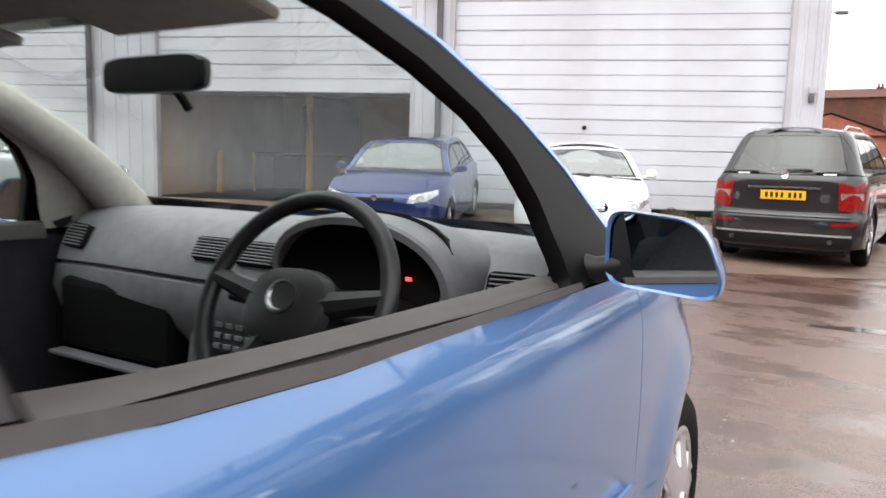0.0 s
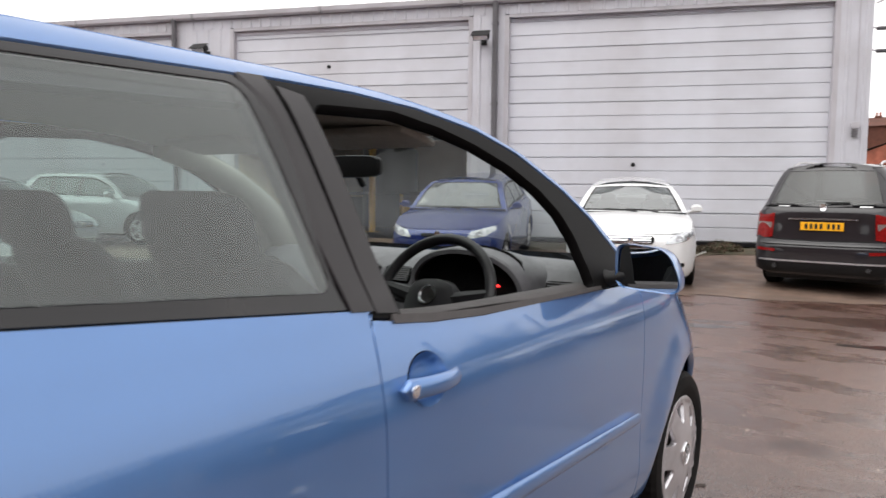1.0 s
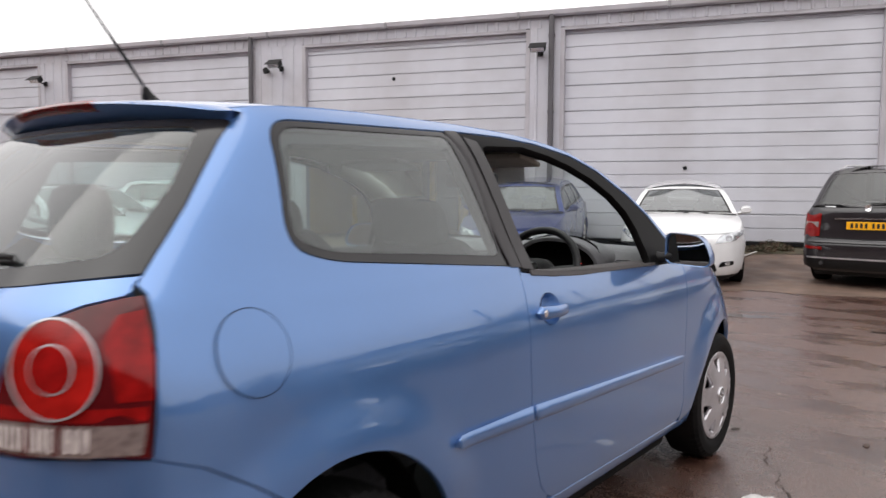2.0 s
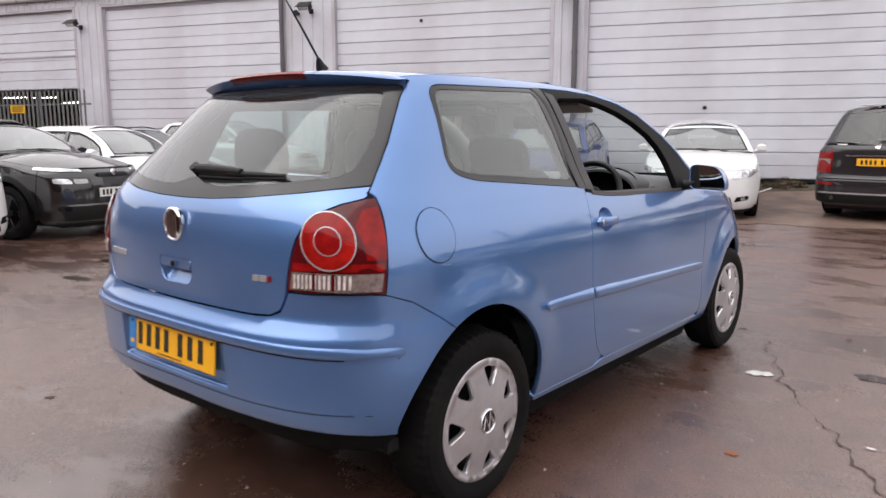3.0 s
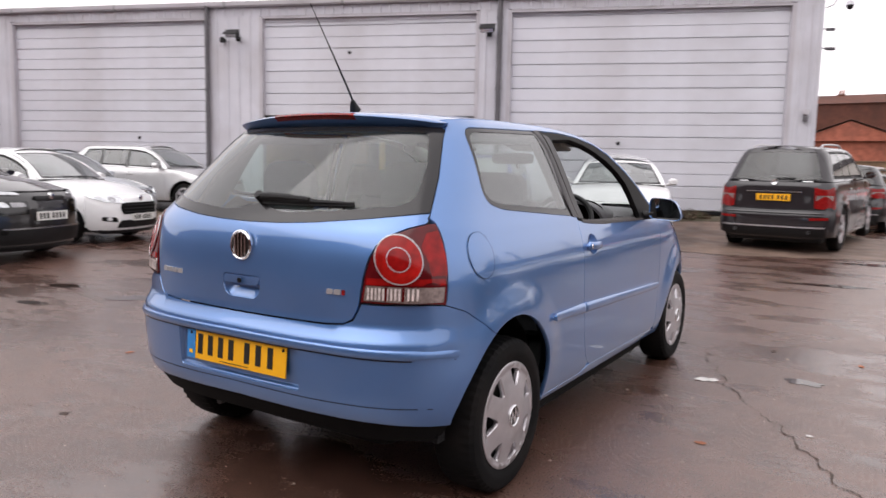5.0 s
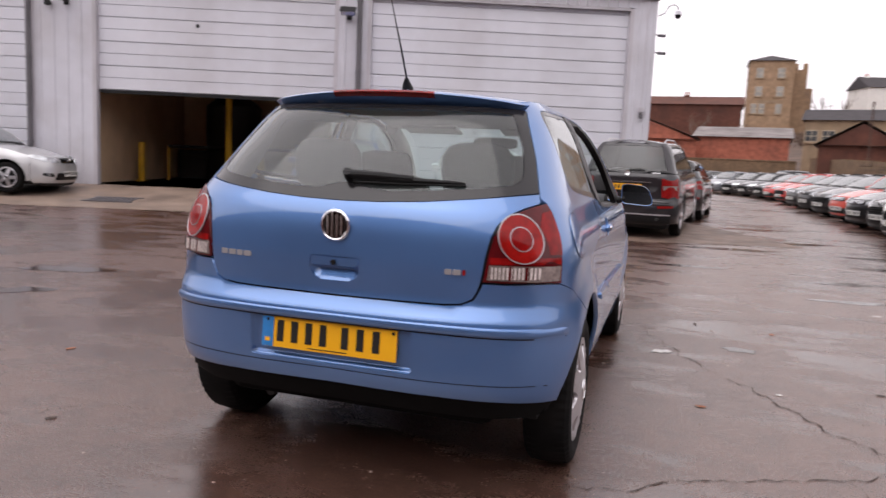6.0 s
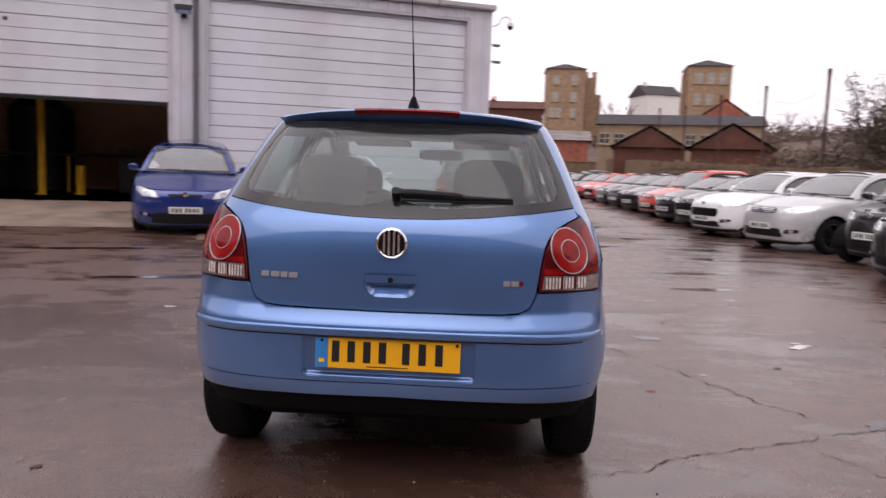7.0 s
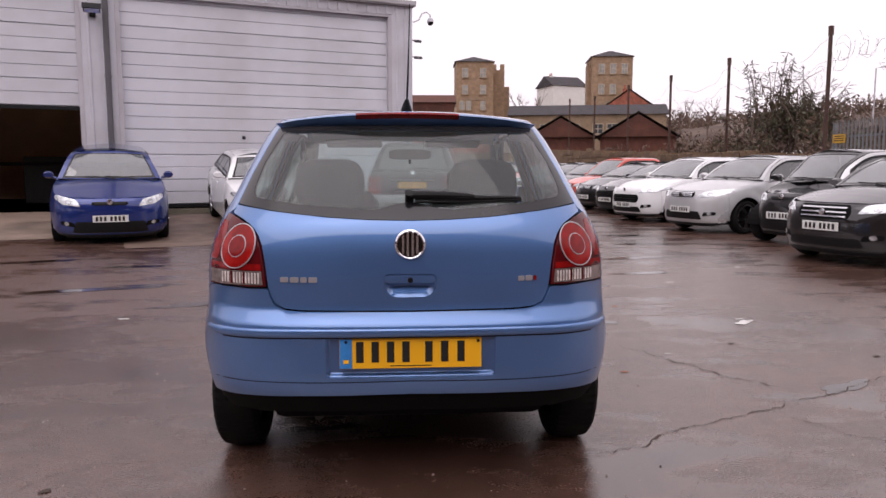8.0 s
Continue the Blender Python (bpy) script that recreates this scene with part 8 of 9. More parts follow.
# ---- beyond the yard ----
STONE = material("sooty_sandstone", srgb("#927860"), 0.85, grain=0.22, scale=1.2, stain=srgb("#745c41"), stain_scale=0.35, bump=0.02, bump_scale=6)
PALE_STONE = material("pale_sandstone", srgb("#8b7660"), 0.85, grain=0.2, scale=1.0, stain=srgb("#6d5a40"), stain_scale=0.3, bump=0.02, bump_scale=6)
BRICK = material("old_red_brick", srgb("#995845"), 0.85, grain=0.3, scale=2.5, stain=srgb("#573830"), stain_scale=0.5, bump=0.01, bump_scale=10)
DARK_BRICK = material("dark_brick", srgb("#573328"), 0.9, grain=0.25, scale=2.0, stain=srgb("#33221d"), stain_scale=0.5, bump=0.01, bump_scale=10)
SLATE = material("slate_roof", srgb("#3b3739"), 0.9, grain=0.2, scale=1.5, stain=srgb("#474347"), stain_scale=0.6)
WINDOW_DARK = material("dark_window_pane", srgb("#2c2e31"), 0.1, grain=0.2, scale=1.0)
WINDOW_PALE = material("pale_window_pane", srgb("#8d8a84"), 0.2, grain=0.2, scale=1.0)
FRAME_WHITE = material("white_window_frame", srgb("#a89a86"), 0.5, grain=0.05, scale=5.0)
RENDER_WHITE = material("white_render", srgb("#dcd8d3"), 0.8, grain=0.05, scale=1.0)
RUST = material("rusty_steel", srgb("#4a342b"), 0.8, grain=0.3, scale=8.0, stain=srgb("#2c211d"), stain_scale=3.0)
RUBBLE = material("rubble_stone", srgb("#6a5541"), 0.9, grain=0.3, scale=4.0, stain=srgb("#3d3127"), stain_scale=1.0, bump=0.03, bump_scale=9, pieces=0.25)
# lighter grey-brown: the far woods' distance haze is put into this twig colour
TWIG = material("bare_twig", srgb("#6a5950"), 0.9, grain=0.25, scale=10.0)
LEAF = material("winter_leaf", (0.070, 0.068, 0.036), 0.7, grain=0.5, scale=2.0)
BROWN_LEAF = material("brown_leaf", (0.100, 0.062, 0.042), 0.8, grain=0.5, scale=2.0)
HILL_MAT = material("wooded_hillside", (0.105, 0.070, 0.054), 0.95, grain=0.4, scale=0.25, stain=(0.05, 0.035, 0.028), stain_scale=0.08, bump=0.4, bump_scale=0.6)

SHEET_ROOF = material("weathered_sheet_roof", srgb("#77706e"), 0.7, grain=0.25, scale=1.2, stain=srgb("#4f4441"), stain_scale=0.5, stain_amount=0.8, bump=0.05, bump_scale=4)
EYE_AT = Vector((0.0, -3.2, 1.2))


def bearing(az, dist):
    """A place at a compass angle (degrees right of +y) and distance from the yard's near end."""
    return Vector((EYE_AT.x + dist * math.sin(radians(az)), EYE_AT.y + dist * math.cos(radians(az)), 0))


def height_at(dist, elevation):
    return 1.2 + dist * math.tan(radians(elevation))


def far_window(parent, x, z, w, h, y=-0.02, pale=False):
    f = part("window", box(x - w / 2, y - 0.06, z, x + w / 2, y + 0.02, z + h), FRAME_WHITE, parent)
    for i in (0, 1):
        for j in (0, 1):
            part("pane", box(x - w / 2 + 0.08 + i * (w / 2 - 0.04), y - 0.075, z + 0.08 + j * (h / 2 - 0.04), x + i * (w / 2 - 0.04) - 0.04 + 0.0, y - 0.065, z + h / 2 - 0.04 + j * (h / 2 - 0.04)), WINDOW_PALE if pale else WINDOW_DARK, f)
    part("sill", box(x - w / 2 - 0.15, y - 0.18, z - 0.18, x + w / 2 + 0.15, y + 0.02, z), PALE_STONE, f)


def block(name, label, category, az0, az1, dist, top, depth, wall_mat, roof_mat, roof="hip", rise=2.0, windows=(), face=None, chimney=(), eaves=0.35, ridge_along=True):
    """A building whose front spans two bearings: walls, roof, windows in rows of (height, xs, w, h, pale)."""
    a, b = bearing(az0, dist), bearing(az1, dist)
    if face is not None:
        b = a + (b - a).length * Vector((math.cos(radians(face)), math.sin(radians(face)), 0))
    u = (b - a).normalized()
    w = (b - a).length
    e = thing(name, pose(a.x, a.y, 0, 0, 0, math.degrees(math.atan2(u.y, u.x))), label, category)
    part("wall", box(0, 0, 0, w, depth, top), wall_mat, e)
    bm = bmesh.new()
    o = eaves
    c = [bm.verts.new(p) for p in ((-o, -o, top), (w + o, -o, top), (w + o, depth + o, top), (-o, depth + o, top))]
    if roof == "hip":
        if w > depth:
            r = [bm.verts.new((depth / 2, depth / 2, top + rise)), bm.verts.new((w - depth / 2, depth / 2, top + rise))]
            fs = ((c[0], c[1], r[1], r[0]), (c[1], c[2], r[1]), (c[2], c[3], r[0], r[1]), (c[3], c[0], r[0]))
        else:
            r = [bm.verts.new((w / 2, min(w, depth) / 2, top + rise)), bm.verts.new((w / 2, depth - min(w, depth) / 2, top + rise))]
            fs = ((c[0], c[1], r[0]), (c[1], c[2], r[1], r[0]), (c[2], c[3], r[1]), (c[3], c[0], r[0], r[1]))
    elif roof == "gable":          # gable end to the front
        r = [bm.verts.new((w / 2, -o * 0.3, top + rise)), bm.verts.new((w / 2, depth + o, top + rise))]
        fs = ((c[1], c[2], r[1], r[0]), (c[3], c[0], r[0], r[1]))
        g = bmesh.new()
        g.faces.new([g.verts.new(p) for p in ((0, -0.01, top), (w, -0.01, top), (w / 2, -0.01, top + rise * (w / (w + 2 * o))))])
        ext = bmesh.ops.extrude_face_region(g, geom=g.faces[:])
        bmesh.ops.translate(g, verts=[v for v in ext["geom"] if isinstance(v, bmesh.types.BMVert)], vec=(0, 0.3, 0))
        bmesh.ops.recalc_face_normals(g, faces=g.faces)
        part("gable", g, wall_mat, e)
    else:                            # ridge along the front
        r = [bm.verts.new((-o, depth / 2, top + rise)), bm.verts.new((w + o, depth / 2, top + rise))]
        fs = ((c[0], c[1], r[1], r[0]), (c[2], c[3], r[0], r[1]), (c[1], c[2], r[1]), (c[3], c[0], r[0]))
    for f in fs:
        bm.faces.new(f)
    bm.faces.new(c[::-1])
    bmesh.ops.recalc_face_normals(bm, faces=bm.faces)
    rf = part("roof", bm, roof_mat, e)
    for x, y, cw, ch in chimney:
        cz = top + (rise * 0.6 if roof != "hip" else 0)
        s = part("chimney", box(x - cw / 2, y - cw / 2, top - 0.5, x + cw / 2, y + cw / 2, cz + ch), wall_mat, rf)
        for k in (-0.25, 0.25):
            part("chimney_pot", lathe([(cz + ch, 0.16), (cz + ch + 0.55, 0.13)], sides=10, axis="z", centre=(x + k * cw, y, 0)), BRICK, s)
    for z, xs, ww, hh, pale in windows:
        for x in xs:
            far_window(e, x * w, z, ww, hh, pale=pale)
    return e


T1, T2 = height_at(160, 8.15), height_at(150, 8.35)
t1 = block("mill_tower", "tall soot-stained sandstone mill block with slate pyramid roof", "building", 4.79, 7.70, 160, T1, 9.5, STONE, SLATE, "hip", 1.6,
           [(T1 - 3.4, (0.24, 0.72), 1.3, 2.0, True), (T1 - 7.0, (0.24, 0.72), 1.3, 2.0, True), (T1 - 10.4, (0.16, 0.34, 0.72), 1.1, 2.0, True)], face=-2)
part("stair_wing", box(8.1, 6.0, 0, 11.2, 12.0, T1 - 1.0), STONE, t1, "darker stair wing of the mill")
part("stair_wing", box(11.2, 8.0, 0, 12.6, 12.0, T1 - 4.5), STONE, t1)
for x in (8.6, 10.4):
    part("chimney", box(x, 7.0, T1 - 1.0, x + 0.9, 8.0, T1 + 0.4), STONE, t1)
part("painted_sign", box(1.6, -0.06, T1 - 8.3, 6.4, -0.01, T1 - 7.7), PALE_STONE, t1, "faded pale painted lettering band")
t2 = block("mill_tower", "second sandstone mill block with hipped slate roof", "building", 15.2, 18.25, 150, T2, 9.5, STONE, SLATE, "hip", 1.7,
           [(T2 - 3.4, (0.24, 0.52, 0.80), 1.2, 2.0, True), (T2 - 7.4, (0.24, 0.52), 1.2, 2.0, True)], face=-8)
part("stair_wing", box(-0.7, 2.0, 0, 0.0, 5.0, T2 - 1.3), STONE, t2)
part("painted_sign", box(1.4, -0.06, T2 - 9.4, 6.8, -0.01, T2 - 8.7), PALE_STONE, t2, "faded pale painted lettering band")
block("house", "white rendered house with slate roof on the hill", "house", 12.3, 15.1, 175, height_at(175, 6.3), 9, RENDER_WHITE, SLATE, "ridge", 2.6, face=14, chimney=((1.5, 4.5, 0.9, 1.2),))
TE = height_at(88, 4.05)
block("terrace", "long yellow sandstone terrace with slate roof", "building", 9.0, 20.8, 88, TE, 7, PALE_STONE, SLATE, "ridge", 1.4, [(TE - 2.3, (0.04, 0.13, 0.23, 0.42, 0.57, 0.66, 0.82, 0.93), 1.25, 1.25, False)], face=-13)
block("shed", "dark brick shed with gable end", "building", 10.3, 15.5, 60, height_at(60, 2.35), 12, DARK_BRICK, SLATE, "gable", 1.75, face=-12)
block("shed", "second dark brick shed with gable end", "building", 15.9, 21.5, 58, height_at(58, 2.35), 12, DARK_BRICK, SLATE, "gable", 1.95, face=-18)
block("house", "red brick house with steep gable and chimney", "house", 15.9, 20.1, 105, height_at(105, 4.4), 8, BRICK, SLATE, "gable", 2.9, face=-12, chimney=((3.6, 1.0, 1.1, 1.2),))
block("workshop", "long orange-red brick workshop with grey sheet roof", "building", 2.0, 8.3, 72, height_at(72, 2.75), 13, BRICK, SHEET_ROOF, "ridge", 1.3, face=-6)
block("workshop", "red brick workshop with shallow gable", "building", -5.0, 2.2, 66, height_at(66, 2.5), 12, BRICK, SHEET_ROOF, "gable", 1.7, face=4)
block("terrace", "brown brick terrace on the rising ground", "building", -6.0, 4.6, 120, height_at(120, 5.0), 9, DARK_BRICK, DARK_BRICK, "ridge", 1.6, face=-3, chimney=((6, 4.5, 0.9, 0.8), (14, 4.5, 0.9, 0.8)))
block("house", "grey stone house by the trees", "house", 27.2, 30.0, 95, height_at(95, 2.2), 8, STONE, SLATE, "ridge", 1.8, [(height_at(95, 1.4), (0.3, 0.7), 1.1, 1.2, True)], face=-20)
block("shed", "pale roofed shed behind the hedge", "building", 29.0, 31.0, 48, height_at(48, 2.0), 5, RENDER_WHITE, ROOF_GREY, "ridge", 0.5, face=-25)

fw_a, fw_b = bearing(-4.0, 62), bearing(9.0, 62)
fw = thing("boundary_wall", pose(fw_a.x, fw_a.y, 0, 0, 0, math.degrees(math.atan2(fw_b.y - fw_a.y, fw_b.x - fw_a.x))), "tan rubble stone boundary wall at the far end of the yard", "wall", kind="structure")
part("wall", box(0, 0, -0.1, (fw_b - fw_a).length, 0.4, 2.35), RUBBLE, fw)
for i in range(14):
    part("coping", box(i * (fw_b - fw_a).length / 14 + 0.01, -0.05, 2.35, (i + 1) * (fw_b - fw_a).length / 14 - 0.01, 0.45, 2.47, bevel=0.02), RUBBLE, fw)

# the hill: rough ground rising behind everything; its unseen side is added to darken reflections
bm = bmesh.new()
azs, rings = np.arange(-180, 180.1, 2.0), ((70, 0.0), (110, 0.6), (150, 1.0), (200, 1.0), (260, 0.7))
ridge = curve([(-180, 15.0), (-130, 13.0), (-70, 9.0), (-20, 9.0), (-3, 12.0), (4, 11.0), (8, 9.0), (12, 11.5), (14, 9.0), (18, 10.5), (21, 12.5), (24, 12.0), (28, 12.5), (34, 14.0), (50, 17.0), (100, 14.0), (180, 15.0)])
rows = []
for d, k in rings:
    row = []
    for a in azs:
        p = bearing(a, d)
        h = ridge(a) * k * (0.85 + 0.3 * noise.noise((a * 0.3, d * 0.02, 0.5)))
        row.append(bm.verts.new((p.x, p.y, max(-0.3, h) - 0.3)))
    rows.append(row)
for r0, r1 in zip(rows, rows[1:]):
    for k in range(len(azs) - 1):
        bm.faces.new((r0[k], r0[k + 1], r1[k + 1], r1[k]))
bmesh.ops.recalc_face_normals(bm, faces=bm.faces)
tagged(link_mesh("hill", bm, HILL_MAT, smooth=True), "brown wooded hillside behind the town, ringed round the unseen side to darken reflections", "hill", kind="structure")


# vegetation
def leaf_cloud(name, label, centres, count, size, mats, seed, category="bush", parent=None, kind="stuff"):
    """Small bent leaves scattered through uneven clumps."""
    rnd = random.Random(seed)
    vs, fs = [], []
    for i in range(count):
        c, r = centres[rnd.randrange(len(centres))]
        while True:
            o = Vector((rnd.uniform(-1, 1), rnd.uniform(-1, 1), rnd.uniform(-1, 1)))
            if 0.25 < o.length < 1:
                break
        p = Vector(c) + Vector((o.x * r[0], o.y * r[1], o.z * r[2]))
        if noise.noise(p * 0.9 + Vector((seed, 0, 0))) < -0.12:
            continue
        q = Euler((rnd.uniform(0, 6.3), rnd.uniform(0, 6.3), rnd.uniform(0, 6.3))).to_matrix()
        s = size * rnd.uniform(0.5, 1.3)
        k = len(vs)
        vs += [tuple(p + q @ Vector(v)) for v in ((-s, 0, 0), (0, -s * 0.45, s * 0.12), (s, 0, 0), (0, s * 0.45, s * 0.12))]
        fs += [(k, k + 1, k + 2), (k, k + 2, k + 3)]
    me = bpy.data.meshes.new(name)
    me.from_pydata(vs, [], fs)
    for m in mats:
        me.materials.append(m)
    me.polygons.foreach_set("material_index", [(i // 2 * 7 % 5 < 2) * (len(mats) > 1) for i in range(len(fs))])
    ob = new(name, me)
    if parent is not None:
        ob.parent = parent
        return ob
    return tagged(ob, label, category, kind=kind)


def bare_tree(x, y, z, height, seed, label, spread=0.55, levels=4, leaves=0):
    """A tapered trunk that forks into limbs and fine twigs."""
    rnd = random.Random(seed)
    e = thing("tree", pose(x, y, z), label, "tree", "bare trees")
    bm, bt = bmesh.new(), bmesh.new()
    tips = []

    def grow(p, d, length, r, level):
        n = 3
        pts, q, dd = [p], p, d
        for i in range(n):
            dd = (dd + Vector((rnd.uniform(-1, 1), rnd.uniform(-1, 1), rnd.uniform(-0.3, 0.6))) * 0.22).normalized()
            q = q + dd * length / n
            pts.append(q)
        add_tube(bm if level < 2 else bt, pts, r, sides=7 if level < 2 else 4, caps=False, radii=[r * (1 - 0.45 * i / n) for i in range(n + 1)])
        tips.append(q)
        if level < levels:
            for k in range(3 if level == 0 else rnd.choice((3, 4))):
                s = pts[rnd.choice((1, 2, 3))] if level else pts[rnd.choice((2, 3))]
                nd = (dd + Vector((rnd.uniform(-1, 1), rnd.uniform(-1, 1), rnd.uniform(-0.2, 0.8))) * spread * 1.5).normalized()
                grow(s, nd, length * rnd.uniform(0.55, 0.75), r * 0.5, level + 1)
    grow(Vector((0, 0, 0)), Vector((0, 0, 1)), height * 0.38, height * 0.022, 0)
    part("trunk", bm, TWIG, e)
    part("crown", bt, TWIG, e)
    return e


# rubble wall, steel posts and wire along the yard's far side
wall_e = thing("boundary_wall", pose(11.6, 0, 0), "rough rubble stone boundary wall behind the row of cars", "wall", kind="structure")
rnd = random.Random(5)
part("core", box(0.06, 16.2, 0.0, 0.5, 64.0, 1.55), RUBBLE, wall_e)
stone_meshes = []
for k in range(6):
    st = box(-0.5, -0.06, -0.5, 0.5, 0.08, 0.5, bevel=0.06)
    for v in st.verts:
        v.co += Vector((rnd.uniform(-0.05, 0.05), rnd.uniform(-0.02, 0.02), rnd.uniform(-0.06, 0.06)))
    me = bpy.data.meshes.new("stone")
    st.to_mesh(me)
    st.free()
    me.materials.append(RUBBLE)
    stone_meshes.append(me)
z = 0.12
row = 0
count = 0
while z < 2.3:
    h = rnd.uniform(0.22, 0.34)
    y = 16.4 + rnd.uniform(0, 0.3)
    while y < 46 and count < 300:
        w = rnd.uniform(0.4, 0.9)
        if z + h < 1.62 + (y - 16) * 0.028 + 0.1 * math.sin(y) and z > 0.8:
            s = new("stone", stone_meshes[rnd.randrange(6)])
            s.parent = wall_e
            s.matrix_basis = Matrix.Translation((0.04, y + w / 2, z + h / 2)) @ Matrix.Rotation(radians(-90), 4, "Z") @ Matrix.Diagonal((w * 0.97, 1, h * 0.96, 1))
            count += 1
        y += w
    z += h
add_ = bmesh.new()
for i in range(40):
    y = 16.3 + i * 1.2
    add_box(add_, 0.02, y, 1.5, 0.52, y + 1.18, 1.56 + (y - 16) * 0.028 + rnd.uniform(-0.04, 0.05))
part("coping", add_, RUBBLE, wall_e)
for az, el in ((13.57, 5.26), (15.44, 5.44), (17.93, 6.21), (20.96, 6.82), (24.95, 7.88), (31.36, 9.6)):
    dist = 11.75 / math.sin(radians(az))
    p = bearing(az, dist)
    top = height_at(dist, el)
    e = thing("fence_post", pose(p.x, p.y, 0, 0.6, -0.4, 0), "tall rusty steel post above the boundary wall", "post", "rusty steel posts")
    part("shaft", box(-0.042, -0.04, 0.0, 0.042, 0.04, top, bevel=0.01), RUST, e)
    part("cap", box(-0.055, -0.052, top - 0.25, 0.055, 0.052, top, bevel=0.01), RUST, e)
bm = bmesh.new()
for zz, sag in ((4.7, 0.5), (4.1, 0.35), (3.3, 0.3)):
    ys = [y for y in (15.9, 22.0, 27.4, 33.0, 38.8, 45.0)]
    for y0, y1 in zip(ys, ys[1:]):
        add_tube(bm, [(11.75 + 0.1 * math.sin(t * 9 + zz), y0 + (y1 - y0) * t, zz - sag * 4 * t * (1 - t) + 0.06 * math.sin(t * 21)) for t in np.linspace(0, 1, 12)], 0.005, sides=4, caps=False)
rndw = random.Random(8)
p = Vector((11.7, 9.5, 4.6))
for k in range(60):                 # loose coils of wire above the palisade
    c = Vector((11.7 + rndw.uniform(-0.2, 0.2), 9.0 + k * 0.16, 3.9 + 0.9 * math.sin(k * 0.21) * 0.5))
    r = rndw.uniform(0.18, 0.4)
    add_tube(bm, [(c.x + rndw.uniform(-0.05, 0.05), c.y + r * math.cos(t), c.z + r * math.sin(t)) for t in np.linspace(rndw.uniform(0, 3), rndw.uniform(4, 7), 9)], 0.004, sides=3, caps=False)
tagged(link_mesh("barbed_wire", bm, RUST), "sagging rusty barbed wire between the posts", "wire", kind="stuff")
palisade("palisade_fence", "tall galvanised palisade fence behind the parked cars", (11.3, 15.0), (11.3, 4.0), 2.45, 0.0, (0.35, 1.95))

# hedge, brambles and trees
centres = []
rnd = random.Random(3)
for i in range(46):
    y = 18.5 + i * 0.45 + rnd.uniform(-0.3, 0.3)
    x = 13.6 + rnd.uniform(-0.8, 1.6)
    hgt = 1.9 + 1.9 * math.exp(-((y - 21.8) / 3.4) ** 2) * rnd.uniform(0.6, 1.1)
    centres.append(((x, y, hgt * 0.55), (rnd.uniform(0.6, 1.2), rnd.uniform(0.6, 1.1), hgt * 0.55)))
leaf_cloud("hedge", "overgrown brown-green bramble hedge behind the wall", centres, 27000, 0.10, [BROWN_LEAF, LEAF], 11, "hedge")
centres = []
for i in range(70):
    y = 16.5 + i * 0.62
    centres.append(((12.4 + rnd.uniform(-0.4, 0.6), y, 1.2 + rnd.uniform(0, 0.9)), (0.5, 0.6, rnd.uniform(0.3, 0.8))))
leaf_cloud("brambles", "dead brambles along the boundary wall", centres, 12000, 0.08, [BROWN_LEAF, TWIG], 12, "brambles")


def arching_shrub(x, y, z0, height, spread, seed):
    """Long arching stems with narrow drooping leaves and dry flower spikes at their tips."""
    rnd = random.Random(seed)
    e = thing("shrub", pose(x, y, 0), "overgrown shrub with arching stems rising above the wall", "shrub")
    bm, lf = bmesh.new(), bmesh.new()
    for k in range(46):
        a, lean, top = rnd.uniform(0, 6.3), rnd.uniform(0.15, 1.0) * spread, height * rnd.uniform(0.55, 1.0)
        base = Vector((rnd.uniform(-0.5, 0.5) * spread, rnd.uniform(-0.5, 0.5) * spread, z0))
        d = Vector((math.cos(a), math.sin(a), 0))
        pts = [base + d * lean * t ** 1.6 + Vector((0, 0, (top - z0) * (t - 0.22 * t ** 3) / 0.78)) for t in np.linspace(0, 1, 7)]
        add_tube(bm, pts, 0.02, sides=4, caps=False, radii=[0.022 - 0.0022 * i for i in range(7)])
        for i in range(22):
            t = rnd.uniform(1.5, 5.9)
            p = pts[int(t)].lerp(pts[int(t) + 1], t - int(t))
            o = Vector((rnd.uniform(-1, 1), rnd.uniform(-1, 1), rnd.uniform(-0.7, 0.5))).normalized()
            w = o.cross(Vector((0, 0, 1))) * 0.028
            L = rnd.uniform(0.16, 0.36)
            lf.faces.new([lf.verts.new(q) for q in (p, p + o * L * 0.5 + w, p + o * L - Vector((0, 0, 0.04)), p + o * L * 0.5 - w)])
    part("stem_clump", bm, TWIG, e)
    part("foliage", lf, LEAF, e, "narrow olive-grey leaves")


arching_shrub(13.0, 21.4, 2.3, 5.0, 1.7, 31)
arching_shrub(13.4, 19.8, 1.8, 4.0, 1.3, 32)
for i, (x, y, h) in enumerate(((15.6, 28.5, 4.8), (16.5, 32.5, 4.6))):
    bare_tree(x, y, 0, h, 20 + i, "leafless shrub tree rising from the hedge", 0.8, levels=4)
for i, (az, d, el) in enumerate(((10.0, 130, 6.7), (11.0, 135, 6.2), (23.6, 100, 6.0), (22.6, 110, 5.4), (21.8, 105, 5.2), (27.0, 90, 4.9), (29.0, 90, 5.2), (30.4, 85, 5.4), (31.8, 80, 5.6), (33.2, 85, 5.3), (34.4, 80, 5.8), (35.6, 85, 5.5), (37.5, 80, 5.8), (25.5, 105, 4.6), (1.5, 100, 5.6))):
    p = bearing(az, d)
    top = height_at(d, el)
    g = max(0.0, ridge(az) * min(1, max(0, (d - 70) / 70)) - 1.0) if d > 70 else 0
    bare_tree(p.x, p.y, g, top - g, 40 + i, "leafless winter tree on the hillside", 0.6, levels=4)
centres = []
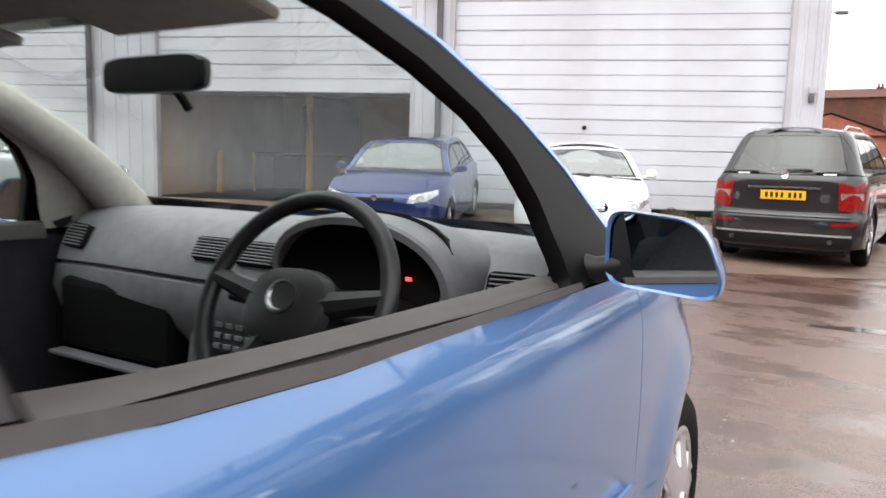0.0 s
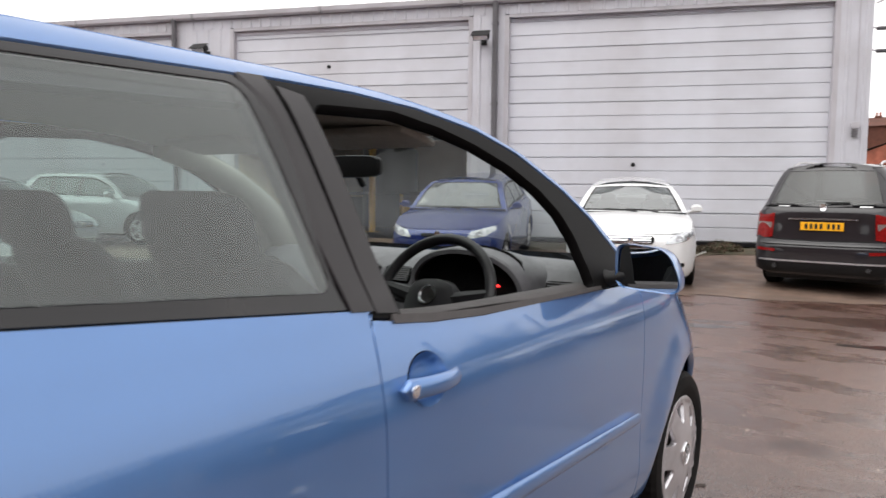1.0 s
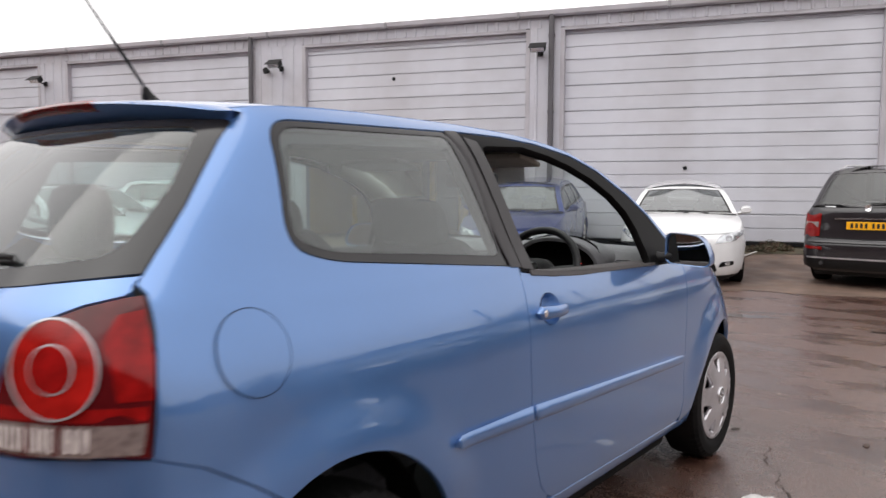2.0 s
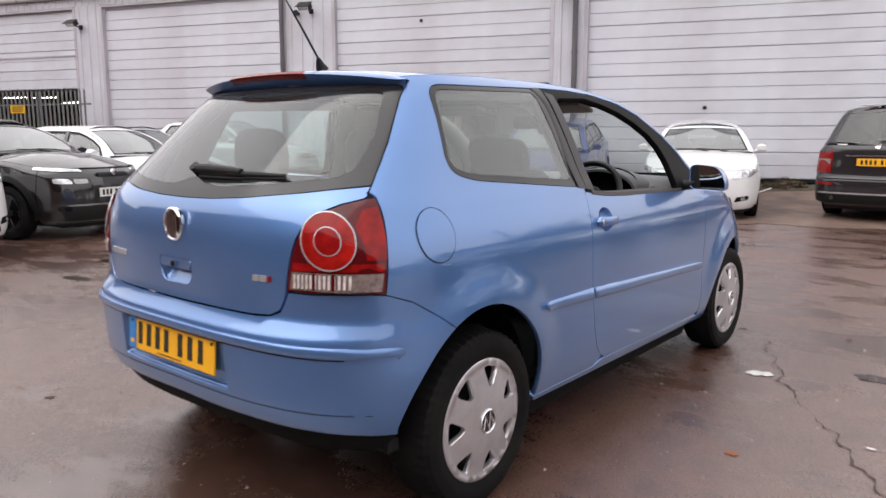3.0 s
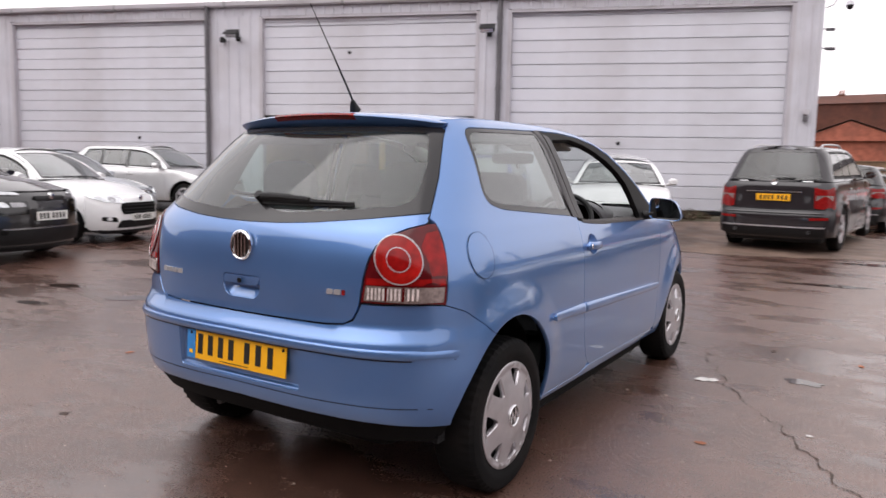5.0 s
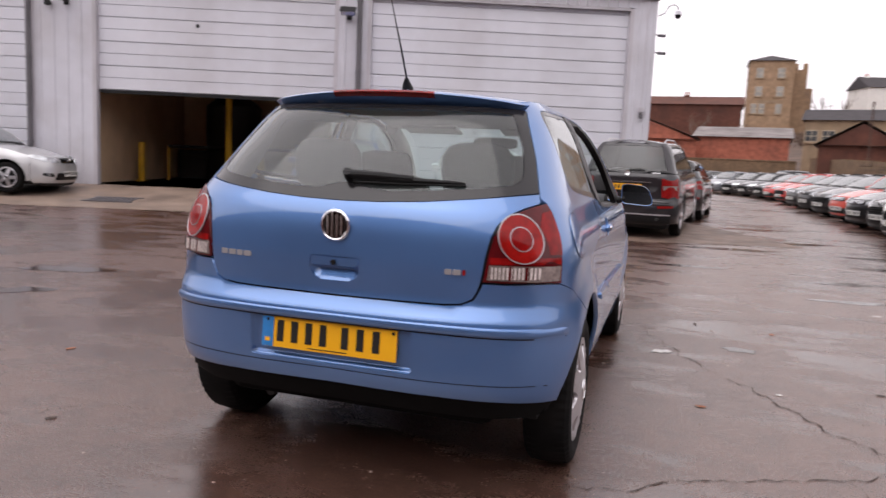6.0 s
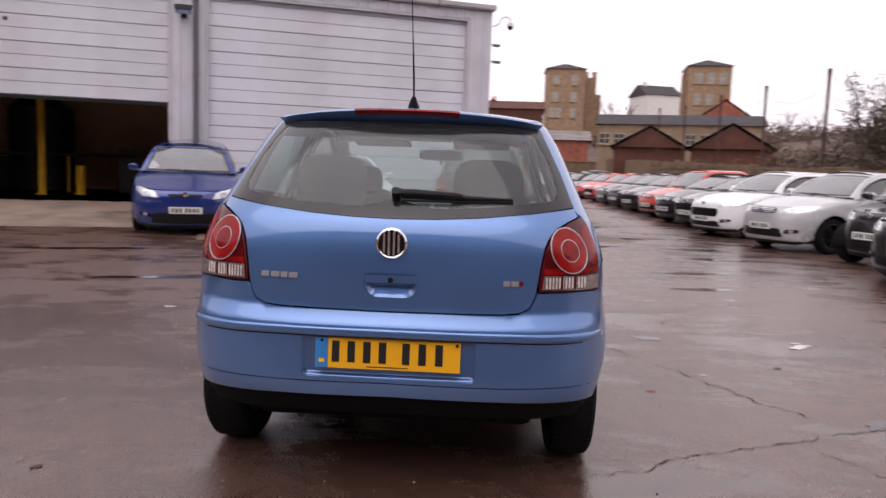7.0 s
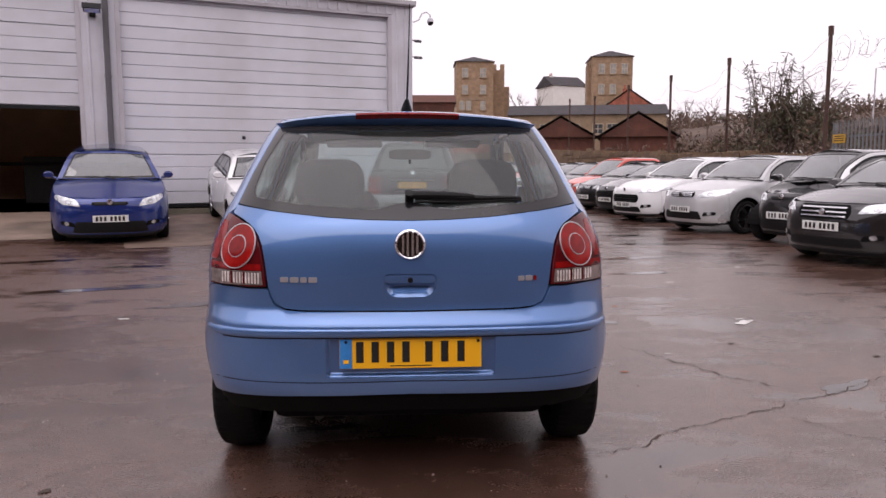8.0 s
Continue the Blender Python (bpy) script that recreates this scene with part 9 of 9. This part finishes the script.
for i in range(120):
    a, d = rnd.uniform(19, 42), rnd.uniform(60, 95)
    p = bearing(a, d)
    hh = 2.3 + (a - 19) * 0.09
    centres.append(((p.x, p.y, hh * 0.6), (2.2, 2.2, hh * 0.7)))
leaf_cloud("far_woods", "brown winter woods on the far slope", centres, 30000, 0.32, [BROWN_LEAF, TWIG], 13, "woods")
centres = []
for i in range(70):
    a, d = rnd.uniform(-5, 15), rnd.uniform(128, 150)
    p = bearing(a, d)
    centres.append(((p.x, p.y, ridge(a) * 0.75), (2.6, 2.6, 1.6)))
for i in range(330):
    a, d = rnd.uniform(16.0, 44), rnd.uniform(85, 175)
    p = bearing(a, d)
    centres.append(((p.x, p.y, ridge(a) * min(1, (d - 70) / 75) * 0.9 - 0.6), (5.5, 5.5, 1.7)))
leaf_cloud("far_scrub", "brown scrub on the hillside between the mills", centres, 52000, 0.34, [BROWN_LEAF, TWIG], 14, "scrub")
for i, (az, el, d) in enumerate(((34.2, 6.6, 60),)):
    p = bearing(az, d)
    e = thing("street_lamp", pose(p.x, p.y, 0), "thin grey street lamp in the distance", "street lamp", "far street lamps")
    top = height_at(d, el)
    part("column", tube([(0, 0, 0), (0, 0, top), (0.6, 0, top + 0.15)], 0.05, sides=8), TRIM_GREY, e)
    part("head", box(0.5, -0.1, top + 0.08, 1.0, 0.1, top + 0.2, bevel=0.02), TRIM_GREY, e)

# plain unseen wall added to close the yard and darken reflections in the paint
close = thing("yard_wall", pose(0, 0, 0), "unseen dark brick wall added round the yard to darken the paint's reflections", "wall", kind="structure")
part("wall_run", box(-46.0, -17.3, 0.0, 40.0, -17.0, 9.4), DARK_BRICK, close)
part("wall_run", box(-46.3, -17.3, 0.0, -46.0, 6.0, 7.4), DARK_BRICK, close)
part("wall_run", box(39.7, -16.99, 0.0, 40.0, 3.0, 2.6), DARK_BRICK, close)

# dead weeds and a broken lath at the warehouse foot
centres = []
for i in range(16):
    p = on_ground(rnd.uniform(-2.6, -0.5), rnd.uniform(0.25, 0.75))
    centres.append(((p.x, p.y, p.z + 0.05), (0.16, 0.12, rnd.uniform(0.05, 0.14))))
leaf_cloud("dead_weeds", "dead brown weeds and leaves at the warehouse foot", centres, 2600, 0.03, [BROWN_LEAF, LEAF], 17, "weeds")
lath = thing("lath", pose(0, 0, 0), "pale broken wooden lath lying on the ramp", "lath")
a, b = on_ground(-2.75, 1.5), on_ground(-2.35, 0.7)
part("strip", tube([a + Vector((0, 0, 0.022)), b + Vector((0, 0, 0.024))], 0.016, sides=6), PAPER, lath)

# grit washed over the tarmac
rnd = random.Random(77)
vs, fs = [], []
for i in range(2600):
    x, y = rnd.uniform(-5.5, 6.0), rnd.uniform(-3.0, 6.5)
    if abs(x) < 0.6 and -0.4 < y < 3.0:
        continue
    r, k, z = 0.0024 + 0.008 * rnd.random() ** 4, len(vs), ground_height(x, y)
    a = rnd.uniform(0, 6.3)
    vs += [(x + r * rnd.uniform(0.7, 1.6) * math.cos(a + t), y + r * math.sin(a + t), z) for t in (0, 1.6, 3.1, 4.7)] + [(x, y, z + r * rnd.uniform(0.6, 1.1))]
    fs += [(k, k + 1, k + 4), (k + 1, k + 2, k + 4), (k + 2, k + 3, k + 4), (k + 3, k, k + 4)]
me = bpy.data.meshes.new("grit")
me.from_pydata(vs, [], fs)
me.materials.append(GRIT)
tagged(new("grit", me), "scattered pale and dark grit on the wet tarmac", "grit", kind="stuff")
